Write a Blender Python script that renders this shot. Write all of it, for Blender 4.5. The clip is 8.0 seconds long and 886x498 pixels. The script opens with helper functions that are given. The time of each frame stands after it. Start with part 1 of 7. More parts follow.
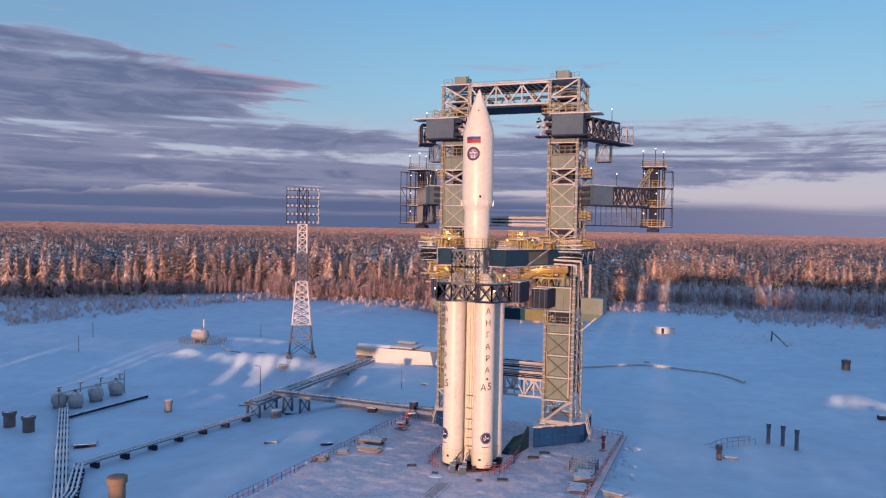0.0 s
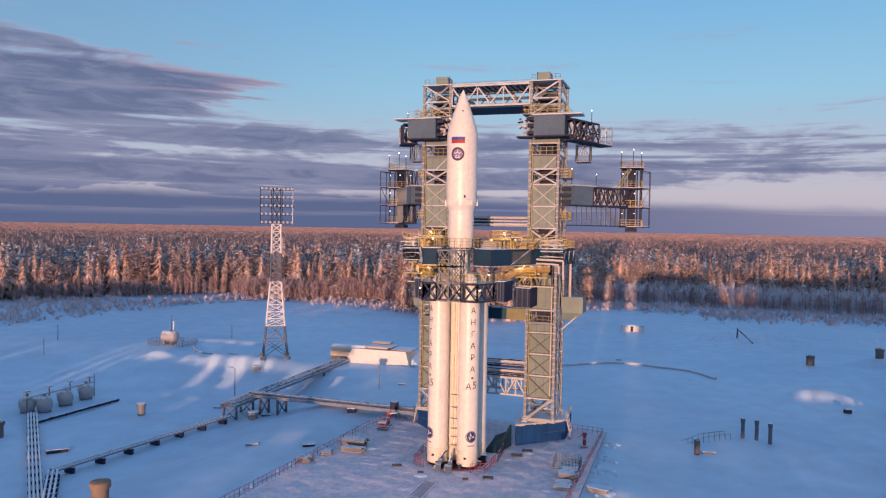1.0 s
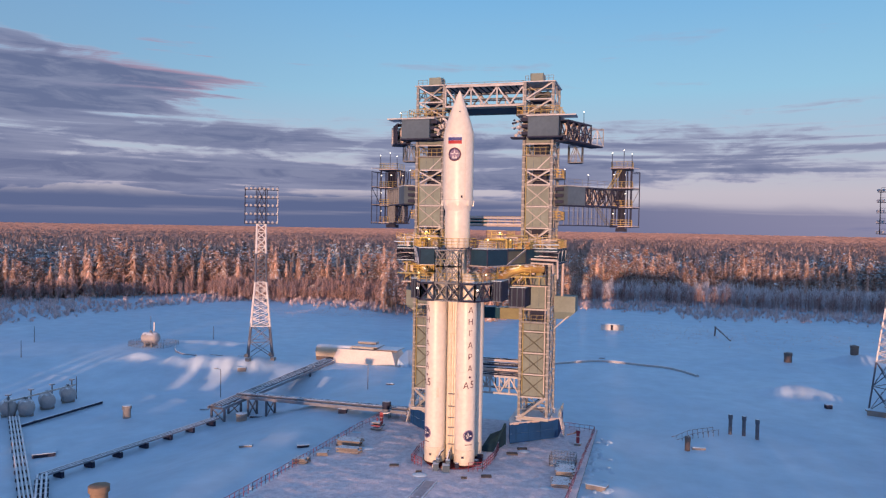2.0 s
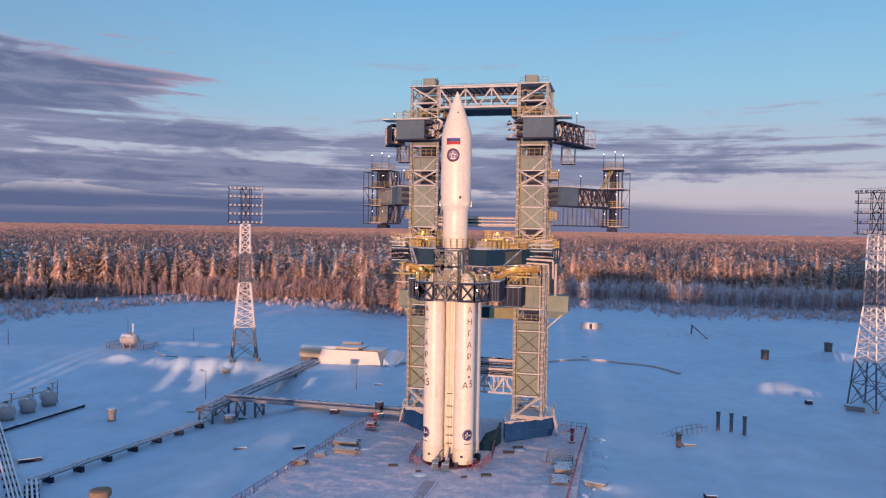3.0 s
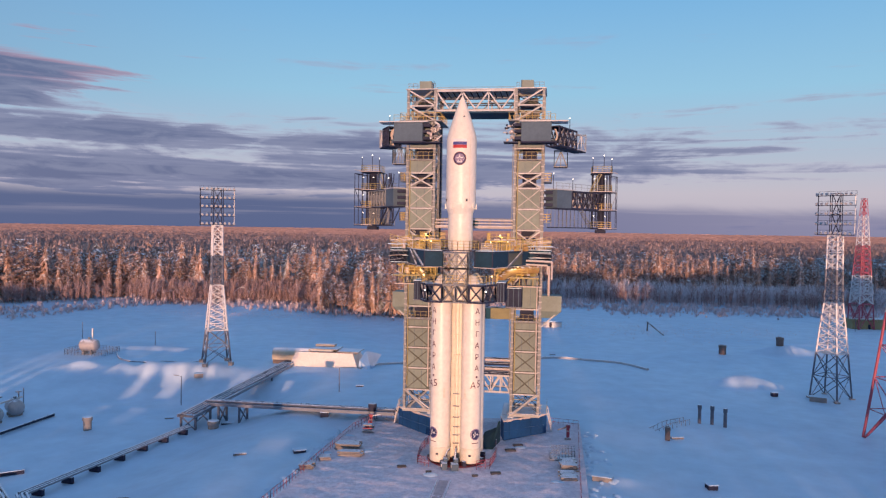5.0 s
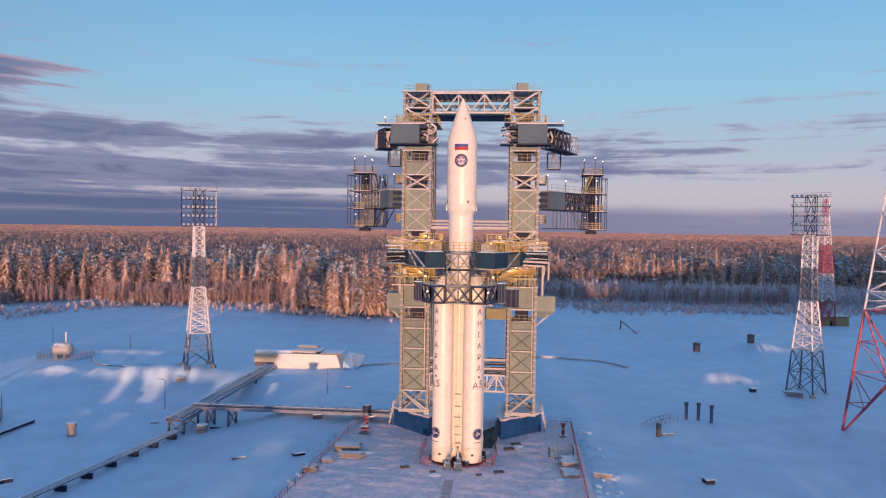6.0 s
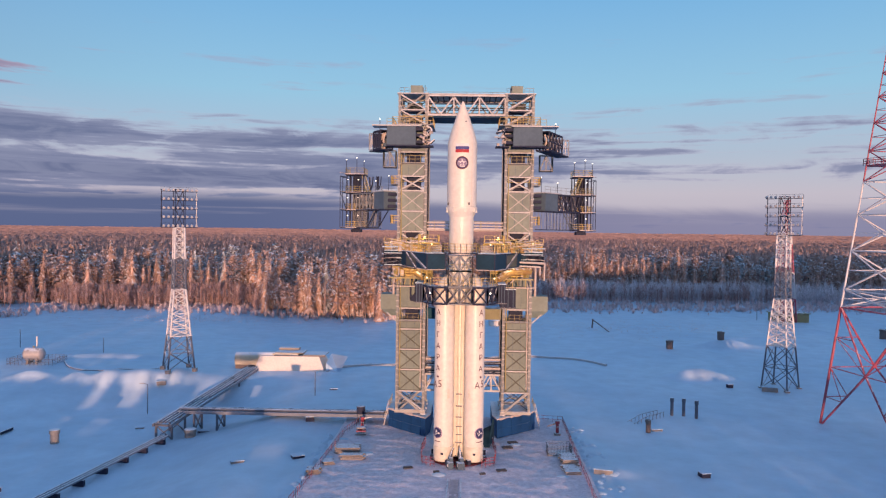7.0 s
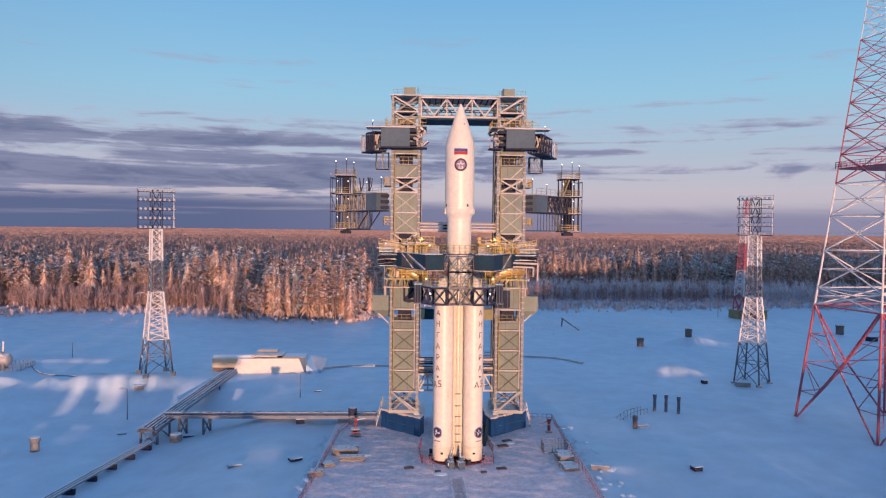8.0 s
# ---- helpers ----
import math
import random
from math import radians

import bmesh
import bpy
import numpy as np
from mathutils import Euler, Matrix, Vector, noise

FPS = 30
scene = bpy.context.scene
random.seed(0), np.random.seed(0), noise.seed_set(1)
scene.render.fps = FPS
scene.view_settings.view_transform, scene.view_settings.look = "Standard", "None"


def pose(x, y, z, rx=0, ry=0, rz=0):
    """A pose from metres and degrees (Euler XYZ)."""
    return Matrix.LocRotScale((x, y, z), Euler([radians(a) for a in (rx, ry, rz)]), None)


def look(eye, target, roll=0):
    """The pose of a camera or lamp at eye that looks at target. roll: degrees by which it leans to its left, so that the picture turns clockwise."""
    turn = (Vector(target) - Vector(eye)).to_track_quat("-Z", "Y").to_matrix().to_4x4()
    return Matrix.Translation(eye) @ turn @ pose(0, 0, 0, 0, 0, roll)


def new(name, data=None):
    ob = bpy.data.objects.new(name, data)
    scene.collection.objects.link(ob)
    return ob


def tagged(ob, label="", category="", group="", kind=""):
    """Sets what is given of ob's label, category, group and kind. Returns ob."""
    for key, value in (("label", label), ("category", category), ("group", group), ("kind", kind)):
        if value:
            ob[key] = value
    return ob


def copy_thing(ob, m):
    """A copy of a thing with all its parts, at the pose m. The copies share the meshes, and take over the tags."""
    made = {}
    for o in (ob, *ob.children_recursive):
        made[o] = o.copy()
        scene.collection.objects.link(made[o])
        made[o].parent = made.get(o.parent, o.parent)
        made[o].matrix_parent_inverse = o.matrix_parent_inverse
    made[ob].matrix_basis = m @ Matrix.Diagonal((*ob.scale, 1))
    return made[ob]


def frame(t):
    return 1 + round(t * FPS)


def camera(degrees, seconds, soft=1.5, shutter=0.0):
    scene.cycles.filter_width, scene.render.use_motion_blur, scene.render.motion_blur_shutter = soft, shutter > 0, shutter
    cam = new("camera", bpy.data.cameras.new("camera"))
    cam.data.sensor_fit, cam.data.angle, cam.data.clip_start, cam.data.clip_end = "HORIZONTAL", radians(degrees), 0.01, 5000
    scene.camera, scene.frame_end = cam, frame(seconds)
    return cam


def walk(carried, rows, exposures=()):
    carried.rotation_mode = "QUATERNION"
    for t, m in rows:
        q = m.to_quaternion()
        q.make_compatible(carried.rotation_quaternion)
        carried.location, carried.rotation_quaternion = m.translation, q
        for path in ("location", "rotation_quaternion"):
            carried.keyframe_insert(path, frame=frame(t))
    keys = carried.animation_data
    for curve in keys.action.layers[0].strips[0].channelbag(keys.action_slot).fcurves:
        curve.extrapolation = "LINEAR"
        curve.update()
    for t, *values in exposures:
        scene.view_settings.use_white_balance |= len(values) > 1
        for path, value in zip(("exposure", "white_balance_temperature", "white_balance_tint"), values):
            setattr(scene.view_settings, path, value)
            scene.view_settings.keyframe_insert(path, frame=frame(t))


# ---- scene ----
cam = camera(62.4, 8.0, soft=1.25)
METRES, EYE, TILT, LEAN, TURN = 41.2, 34.0, 0.0, 0.0, 21.5
X0, Y0 = 33.70, -98.50
ROWS = [
    (0.0, 0.0, 0.0, 0.0, 0.03, -1.67, -1.07),
    (0.5, -0.0346, -0.0028, -0.0007, -1.41, -1.65, -1.05),
    (1.0, -0.0728, -0.0057, -0.0013, -2.85, -1.63, -1.02),
    (2.5, -0.21, -0.0088, -0.0003, -6.22, -1.63, -0.99),
    (3.0, -0.2643, -0.0073, 0.0008, -7.57, -1.63, -0.99),
    (3.5, -0.3234, -0.0054, 0.0011, -8.91, -1.61, -0.96),
    (4.0, -0.3863, -0.0008, 0.0023, -10.18, -1.6, -0.96),
    (5.5, -0.5956, 0.0203, 0.009, -14.41, -1.58, -0.89),
    (6.0, -0.6716, 0.032, 0.0113, -16.1, -1.57, -0.85),
    (6.5, -0.7498, 0.0455, 0.0134, -17.86, -1.55, -0.8),
    (7.0, -0.829, 0.0617, 0.0156, -19.54, -1.54, -0.75),
    (7.5, -0.909, 0.0806, 0.0178, -21.32, -1.53, -0.7),
    (8.0, -0.9895, 0.1018, 0.0198, -23.24, -1.52, -0.64),
]
walk(cam, [(t, pose(X0, Y0, EYE, TILT, LEAN, TURN) @ pose(METRES * x, METRES * y, METRES * z, 90 + pitch, roll, yaw)) for t, x, y, z, yaw, pitch, roll in ROWS])

# ---- world, sun, exposure ----
SUN_ELEV, SUN_FROM = 1.7, (0.08, -1.0)  # low winter sun behind the camera
scene.view_settings.exposure = 0.0


def build_world():
    w = bpy.data.worlds.new("winter_sky")
    scene.world = w
    w.use_nodes = True
    nt = w.node_tree
    nt.nodes.clear()
    N, L = nt.nodes.new, nt.links.new

    def math_node(op, a, b=None, c=None, clamp=False):
        n = N("ShaderNodeMath")
        n.operation, n.use_clamp = op, clamp
        for i, s in enumerate((a, b, c)):
            if s is None:
                continue
            if isinstance(s, (int, float)):
                n.inputs[i].default_value = s
            else:
                L(s, n.inputs[i])
        return n.outputs[0]

    def mix(fac, a, b):
        n = N("ShaderNodeMix")
        n.data_type = "RGBA"
        for sock, s in ((n.inputs[0], fac), (n.inputs[6], a), (n.inputs[7], b)):
            if isinstance(s, (tuple, float, int)):
                sock.default_value = s
            else:
                L(s, sock)
        return n.outputs[2]

    def ramp(x, stops):
        n = N("ShaderNodeValToRGB")
        L(x, n.inputs[0])
        els = n.color_ramp.elements
        while len(els) < len(stops):
            els.new(0.5)
        for e, (p, c) in zip(els, stops):
            e.position, e.color = p, (*c, 1)
        return n.outputs[0]

    def step(x, lo, hi):
        n = N("ShaderNodeMapRange")
        n.interpolation_type = "SMOOTHSTEP"
        L(x, n.inputs[0])
        n.inputs[1].default_value, n.inputs[2].default_value = lo, hi
        return n.outputs[0]

    sky = N("ShaderNodeTexSky")
    sky.sky_type, sky.sun_disc = "NISHITA", False
    sky.sun_elevation = radians(SUN_ELEV)
    sky.sun_rotation = math.atan2(SUN_FROM[0], SUN_FROM[1])
    sky.air_density, sky.dust_density, sky.ozone_density = 1.0, 0.4, 2.0
    tint = N("ShaderNodeMix")
    tint.data_type, tint.blend_type = "RGBA", "MULTIPLY"
    tint.inputs[0].default_value = 1.0
    L(sky.outputs[0], tint.inputs[6])
    tint.inputs[7].default_value = SKY_TINT
    coord = N("ShaderNodeTexCoord").outputs["Generated"]
    sep = N("ShaderNodeSeparateXYZ")
    L(coord, sep.inputs[0])
    dx, dy, dz = sep.outputs
    # clear sky colours by height over the horizon, laid over the physical sky
    clear = ramp(math_node("MULTIPLY", dz, 2.0, clamp=True),
                 [(0.0, (0.50, 0.46, 0.58)), (0.10, (0.60, 0.55, 0.65)), (0.20, (0.48, 0.56, 0.70)), (0.36, (0.335, 0.61, 0.82)), (0.60, (0.21, 0.49, 0.81)), (1.0, (0.20, 0.345, 0.65))])
    base = mix(0.85, tint.outputs[2], clear)
    # sunset glow low over the southern horizon
    glow = math_node("MULTIPLY", step(dy, -0.15, -0.95), step(dz, 0.42, 0.03))
    base = mix(math_node("MULTIPLY", glow, 0.92), base, (1.15, 0.66, 0.56, 1))
    # thin grey veil high in the north-west
    base = mix(math_node("MULTIPLY", math_node("MULTIPLY", step(math_node("ARCTAN2", dx, dy), -0.25, -0.95), step(dz, 0.10, 0.20)), 0.50), base, (0.17, 0.27, 0.46, 1))
    # cloud layers on a chart of bearing and height, drawn out along the horizon
    az = math_node("ARCTAN2", dx, dy)

    def noise_tex(su, sv, detail, rough, shift=0.0, distort=0.0):
        c = N("ShaderNodeCombineXYZ")
        L(math_node("MULTIPLY_ADD", az, su, shift), c.inputs[0]), L(math_node("MULTIPLY_ADD", dz, sv, shift * 0.7), c.inputs[1])
        n = N("ShaderNodeTexNoise")
        n.noise_dimensions = "2D"
        L(c.outputs[0], n.inputs["Vector"])
        n.inputs["Scale"].default_value, n.inputs["Detail"].default_value = 1.0, detail
        n.inputs["Roughness"].default_value, n.inputs["Distortion"].default_value = rough, distort
        return math_node("SUBTRACT", n.outputs[0], 0.5)

    def prod(*xs):
        r = xs[0]
        for x in xs[1:]:
            r = math_node("MULTIPLY", r, x)
        return r

    def add(*xs):
        r = xs[0]
        for x in xs[1:]:
            r = math_node("ADD", r, x)
        return r

    wisp, streak, puff = noise_tex(3.6, 26, 6, 0.58, 3.1, 0.5), noise_tex(1.7, 58, 5, 0.55, 8.4, 0.3), noise_tex(13, 60, 5, 0.6, 1.7, 0.4)
    e = add(dz, prod(wisp, 0.055))
    # a heavy mass to the north-west that tapers towards the north
    along = math_node("ADD", az, 0.92)
    mass = prod(step(add(math_node("MULTIPLY_ADD", along, -0.10, 0.238), prod(e, -1.0)), 0.0, 0.022), step(add(e, math_node("MULTIPLY_ADD", along, -0.10, -0.120)), 0.0, 0.020), step(az, -0.47, -0.66))
    # broken layers lower down, thinning out to the north-east
    thin = math_node("SUBTRACT", 1.0, math_node("MULTIPLY", step(az, -0.20, 0.55), 0.55))
    deck = prod(step(e, 0.050, 0.072), step(e, 0.168, 0.118), thin)
    low = prod(step(e, 0.030, 0.042), step(e, 0.085, 0.060), step(az, 0.22, -0.55))
    dens = add(prod(mass, 0.98), prod(deck, 0.70), prod(low, 0.92), prod(wisp, 1.9), prod(streak, 1.9), prod(puff, 0.9), CLOUD_SHIFT)
    cover = prod(step(dens, -0.06, 0.46), step(dz, 0.30, 0.20), math_node("SUBTRACT", 1.0, prod(step(az, -0.62, -0.40), step(e, 0.15, 0.18), 0.62)))
    shade = ramp(dens, [(0.0, (0.60, 0.50, 0.61)), (0.18, (0.36, 0.34, 0.48)), (0.40, (0.205, 0.225, 0.36)), (0.75, (0.125, 0.150, 0.275))])
    shade = mix(prod(step(puff, -0.10, 0.18), 0.38), shade, (0.33, 0.345, 0.48, 1))
    # the mass's upper fringe still catches the red light
    fringe = prod(step(e, 0.150, 0.190), step(az, -0.80, -0.62), step(dens, 0.75, 0.2), 0.8)
    shade = mix(fringe, shade, (0.44, 0.235, 0.32, 1))
    cloudy = mix(prod(cover, 0.94), base, shade)
    # bank of distant haze along the horizon
    east = step(az, -0.35, 0.35)
    bank = prod(step(add(dz, prod(east, 0.012), prod(wisp, 0.020)), 0.050, 0.030), math_node("SUBTRACT", 0.94, prod(east, 0.22)), math_node("SUBTRACT", 1.0, prod(step(streak, 0.02, 0.16), step(dz, 0.008, 0.022), 0.30)))
    hazed = mix(prod(bank, step(dy, -0.3, 0.1)), cloudy, mix(east, (0.085, 0.118, 0.245, 1), (0.175, 0.180, 0.32, 1)))
    bg = N("ShaderNodeBackground")
    L(hazed, bg.inputs[0])
    bg.inputs[1].default_value = SKY_STRENGTH
    out = N("ShaderNodeOutputWorld")
    L(bg.outputs[0], out.inputs[0])


SKY_TINT, SKY_STRENGTH, CLOUD_SHIFT = (0.10, 0.13, 0.18, 1), 1.03, -0.30
build_world()
sun = new("sun", bpy.data.lights.new("sun", "SUN"))
sun.data.energy, sun.data.angle, sun.data.color = 5.0, radians(0.35), (1.0, 0.535, 0.335)
sun.matrix_world = look((SUN_FROM[0] * 100, SUN_FROM[1] * 100, 100 * math.hypot(*SUN_FROM) * math.tan(radians(SUN_ELEV))), (0, 0, 0))


# ---- materials ----
def mat(name, c1, c2=None, scale=1.0, rough=0.6, metal=0.0, bump=0.0, snow=0.0, vary=0.0, island=0.0, glow=0.0, fine=6.0, sheen=0.5):
    """Two-scale mottled surface; snow: share of snow on faces that look up; vary: by object; island: by loose piece."""
    m = bpy.data.materials.new(name)
    m.use_nodes = True
    nt = m.node_tree
    N, L = nt.nodes.new, nt.links.new
    p = nt.nodes["Principled BSDF"]
    p.inputs["Roughness"].default_value, p.inputs["Metallic"].default_value = rough, metal
    p.inputs["Specular IOR Level"].default_value = sheen
    if c2 is None:
        c2 = tuple(c * 0.78 for c in c1)
    co = N("ShaderNodeTexCoord").outputs["Object"]

    def nz(s, d=4.0):
        n = N("ShaderNodeTexNoise")
        L(co, n.inputs["Vector"])
        n.inputs["Scale"].default_value, n.inputs["Detail"].default_value, n.inputs["Roughness"].default_value = s, d, 0.6
        return n.outputs[0]

    def rng(x, a, b, lo=0.0, hi=1.0):
        n = N("ShaderNodeMapRange")
        L(x, n.inputs[0])
        for i, v in enumerate((a, b, lo, hi)):
            n.inputs[i + 1].default_value = v
        return n.outputs[0]

    def mixc(f, a, b, mode="MIX"):
        n = N("ShaderNodeMix")
        n.data_type, n.blend_type = "RGBA", mode
        for sock, s in ((n.inputs[0], f), (n.inputs[6], a), (n.inputs[7], b)):
            if isinstance(s, (tuple, float, int)):
                sock.default_value = s
            else:
                L(s, sock)
        return n.outputs[2]

    coarse, small = nz(scale), nz(scale * fine)
    col = mixc(rng(coarse, 0.35, 0.65), (*c1, 1), (*c2, 1))
    col = mixc(rng(small, 0.3, 0.7, 0.0, 0.35), col, tuple(c * 0.6 for c in c2) + (1,))
    if vary:
        r = N("ShaderNodeObjectInfo").outputs["Random"]
        col = mixc(1.0, col, rng(r, 0, 1, 1 - vary, 1 + vary), "MULTIPLY")
    if island:
        r = N("ShaderNodeNewGeometry").outputs["Random Per Island"]
        col = mixc(1.0, col, rng(r, 0, 1, 1 - island, 1 + island), "MULTIPLY")
    if snow:
        g = N("ShaderNodeNewGeometry")
        s = N("ShaderNodeSeparateXYZ")
        L(g.outputs["Normal"], s.inputs[0])
        a = N("ShaderNodeMath")
        a.operation = "MULTIPLY"
        L(rng(s.outputs[2], 0.45, 0.8), a.inputs[0])
        L(rng(nz(scale * 1.7), 0.62 - 0.4 * snow, 0.70 - 0.35 * snow), a.inputs[1])
        col = mixc(a.outputs[0], col, (0.82, 0.86, 0.90, 1))
    L(col, p.inputs["Base Color"])
    if bump:
        b = N("ShaderNodeBump")
        b.inputs["Strength"].default_value, b.inputs["Distance"].default_value = min(1.0, bump), 0.1
        L(small, b.inputs["Height"])
        L(b.outputs[0], p.inputs["Normal"])
    if glow:
        p.inputs["Emission Color"].default_value = (*c1, 1)
        p.inputs["Emission Strength"].default_value = glow
    return m


# blue of the open shade is put into this snow's base colour
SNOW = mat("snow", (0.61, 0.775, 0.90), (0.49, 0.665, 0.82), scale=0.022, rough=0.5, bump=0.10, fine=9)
# pinkish tint of the low sun is put into the trodden snow
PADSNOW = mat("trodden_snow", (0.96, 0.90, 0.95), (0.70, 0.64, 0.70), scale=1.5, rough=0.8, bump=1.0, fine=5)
CONCRETE = mat("concrete", (0.36, 0.34, 0.31), (0.27, 0.25, 0.23), scale=0.6, rough=0.9, bump=0.3, snow=0.9)
ROCKET = mat("rocket_white", (0.765, 0.735, 0.65), (0.735, 0.70, 0.61), scale=0.18, rough=0.4, fine=9)
ROCKET_LOW = mat("rocket_base", (0.74, 0.71, 0.60), (0.63, 0.585, 0.47), scale=0.7, rough=0.5)
INK = mat("ink_dark", (0.12, 0.03, 0.05), (0.09, 0.03, 0.05), scale=1, rough=0.6)
BLUE_INK = mat("ink_blue", (0.05, 0.07, 0.28), scale=1, rough=0.6)
RED_INK = mat("ink_red", (0.48, 0.03, 0.04), scale=1, rough=0.6)
WHITE_INK = mat("ink_white", (0.8, 0.8, 0.8), scale=1, rough=0.6)
STEEL = mat("grey_steel", (0.235, 0.255, 0.265), (0.165, 0.18, 0.19), scale=0.5, rough=0.55, bump=0.1, snow=0.65)
PALE = mat("pale_steel", (0.55, 0.56, 0.57), (0.42, 0.43, 0.44), scale=0.5, rough=0.55, snow=0.7)
CLAD = mat("khaki_cladding", (0.185, 0.240, 0.215), (0.145, 0.190, 0.172), scale=0.35, rough=0.6, bump=0.1, vary=0.15)
DARKGREY = mat("dark_grey_sheet", (0.100, 0.150, 0.200), (0.080, 0.122, 0.165), scale=0.4, rough=0.7, snow=0.8, sheen=0.2)
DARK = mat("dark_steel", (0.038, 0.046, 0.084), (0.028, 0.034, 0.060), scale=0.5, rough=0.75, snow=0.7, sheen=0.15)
NAVY = mat("navy_sheet", (0.018, 0.058, 0.100), (0.014, 0.044, 0.078), scale=0.4, rough=0.7, snow=0.85, sheen=0.2)
BLUE = mat("blue_paint", (0.011, 0.066, 0.20), (0.009, 0.048, 0.145), scale=0.4, rough=0.7, snow=0.5, sheen=0.2)
TEAL = mat("teal_paint", (0.016, 0.085, 0.135), (0.013, 0.065, 0.10), scale=0.4, rough=0.7, snow=0.6, sheen=0.2)
OCHRE = mat("ochre_paint", (0.36, 0.31, 0.12), (0.28, 0.24, 0.10), scale=0.4, rough=0.55, snow=0.5)
YELLOW = mat("yellow_rail", (0.58, 0.43, 0.12), (0.46, 0.33, 0.09), scale=0.8, rough=0.5)
ORANGE = mat("ochre_duct", (0.44, 0.28, 0.09), (0.34, 0.21, 0.07), scale=0.8, rough=0.5, snow=0.4)
PIPE = mat("frosted_pipe", (0.64, 0.57, 0.53), (0.50, 0.44, 0.41), scale=1.0, rough=0.5, snow=0.8)
RED = mat("red_paint", (0.47, 0.09, 0.13), (0.37, 0.075, 0.11), scale=0.8, rough=0.55, snow=0.4)
WHITE = mat("white_paint", (0.76, 0.75, 0.74), (0.66, 0.65, 0.64), scale=0.6, rough=0.5, snow=0.4)
MASTGREY = mat("mast_grey", (0.13, 0.155, 0.20), (0.10, 0.115, 0.15), scale=0.6, rough=0.5, snow=0.6)
BROWN = mat("rusty_brown", (0.20, 0.16, 0.145), (0.14, 0.115, 0.105), scale=0.6, rough=0.85, bump=0.2, snow=0.35)
TAN = mat("tan_stub", (0.31, 0.22, 0.145), (0.23, 0.165, 0.115), scale=0.5, rough=0.85, bump=0.2, snow=0.15)
WOODM = mat("weathered_wood", (0.25, 0.235, 0.22), (0.18, 0.165, 0.155), scale=1.0, rough=0.85, snow=0.8, vary=0.2)
TANKM = mat("tank_silver", (0.46, 0.45, 0.45), (0.36, 0.355, 0.36), scale=0.6, rough=0.42, metal=0.2, snow=0.45)
BANKM = mat("white_bank", (0.84, 0.79, 0.72), (0.77, 0.72, 0.65), scale=0.4, rough=0.8, bump=0.2)
BUFF = mat("buff_shell", (0.70, 0.60, 0.42), (0.62, 0.52, 0.36), scale=0.4, rough=0.6, snow=0.8)
LAMP = mat("lamp_glass", (1.0, 0.93, 0.80), glow=2.6)
WARMLAMP = mat("warm_lamp_glass", (1.0, 0.80, 0.45), glow=2.2)
LAMPHEAD = mat("lamp_head", (0.55, 0.55, 0.55), scale=1, rough=0.4, snow=0.8)
BARK = mat("bark", (0.28, 0.21, 0.18), (0.19, 0.15, 0.13), scale=0.8, rough=0.9, vary=0.2)
OLIVE = mat("olive_paint", (0.22, 0.22, 0.10), (0.17, 0.17, 0.08), scale=0.4, rough=0.55, snow=0.5)
FENCERED = mat("fence_red", (0.30, 0.035, 0.06), (0.22, 0.03, 0.05), scale=0.8, rough=0.6, snow=0.4)
LOWPIPE = mat("grey_pipe", (0.26, 0.28, 0.32), (0.19, 0.21, 0.25), scale=0.8, rough=0.6, snow=0.75)
# crown brown holds the low sun's orange as well as frost
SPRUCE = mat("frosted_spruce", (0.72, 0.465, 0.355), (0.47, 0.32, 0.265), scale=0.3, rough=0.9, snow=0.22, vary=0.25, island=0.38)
# greyer copy of the crowns, coloured as if they stood in shade
SHADESPRUCE = mat("shaded_spruce", (0.36, 0.37, 0.37), (0.24, 0.255, 0.26), scale=0.3, rough=0.9, snow=0.40, island=0.35)
BIRCH = mat("frosted_twigs", (0.46, 0.32, 0.30), (0.30, 0.205, 0.195), scale=0.4, rough=0.9, snow=0.3, vary=0.2, island=0.4)
THICKET = mat("bare_thicket", (0.80, 0.76, 0.78), (0.66, 0.62, 0.64), scale=0.3, rough=0.95, island=0.4)
SCRUB = mat("frosted_scrub", (0.82, 0.69, 0.69), (0.66, 0.54, 0.54), scale=0.4, rough=0.9, snow=0.35, island=0.35)
# the sun's warm tint is put into both far-wood colours
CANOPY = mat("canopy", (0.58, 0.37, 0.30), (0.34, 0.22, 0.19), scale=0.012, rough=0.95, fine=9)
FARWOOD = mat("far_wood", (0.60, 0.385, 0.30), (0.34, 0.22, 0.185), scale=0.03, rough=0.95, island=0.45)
KHAKI = mat("khaki_hut", (0.36, 0.33, 0.16), (0.28, 0.26, 0.13), scale=0.5, rough=0.7, snow=0.5)
NAVY_INK = mat("ink_navy", (0.028, 0.036, 0.13), scale=1, rough=0.6)
BRACE = mat("olive_brace", (0.115, 0.125, 0.105), (0.085, 0.095, 0.08), scale=0.6, rough=0.7, sheen=0.3)
DEFLECT = mat("deflector_paint", (0.02, 0.06, 0.085), (0.016, 0.045, 0.065), scale=0.6, rough=0.8, sheen=0.2)
MAROON = mat("maroon_plate", (0.11, 0.022, 0.032), (0.07, 0.018, 0.025), scale=1.2, rough=0.8, sheen=0.2)
EMBLEM_GREY = mat("ink_lilac", (0.27, 0.21, 0.34), scale=1, rough=0.6)
SLOT = mat("bare_slot", (0.56, 0.51, 0.54), (0.40, 0.36, 0.385), scale=1.2, rough=0.9, bump=0.3)
COLLAR = mat("collar_steel", (0.40, 0.41, 0.40), (0.32, 0.33, 0.325), scale=0.8, rough=0.55, snow=0.5)


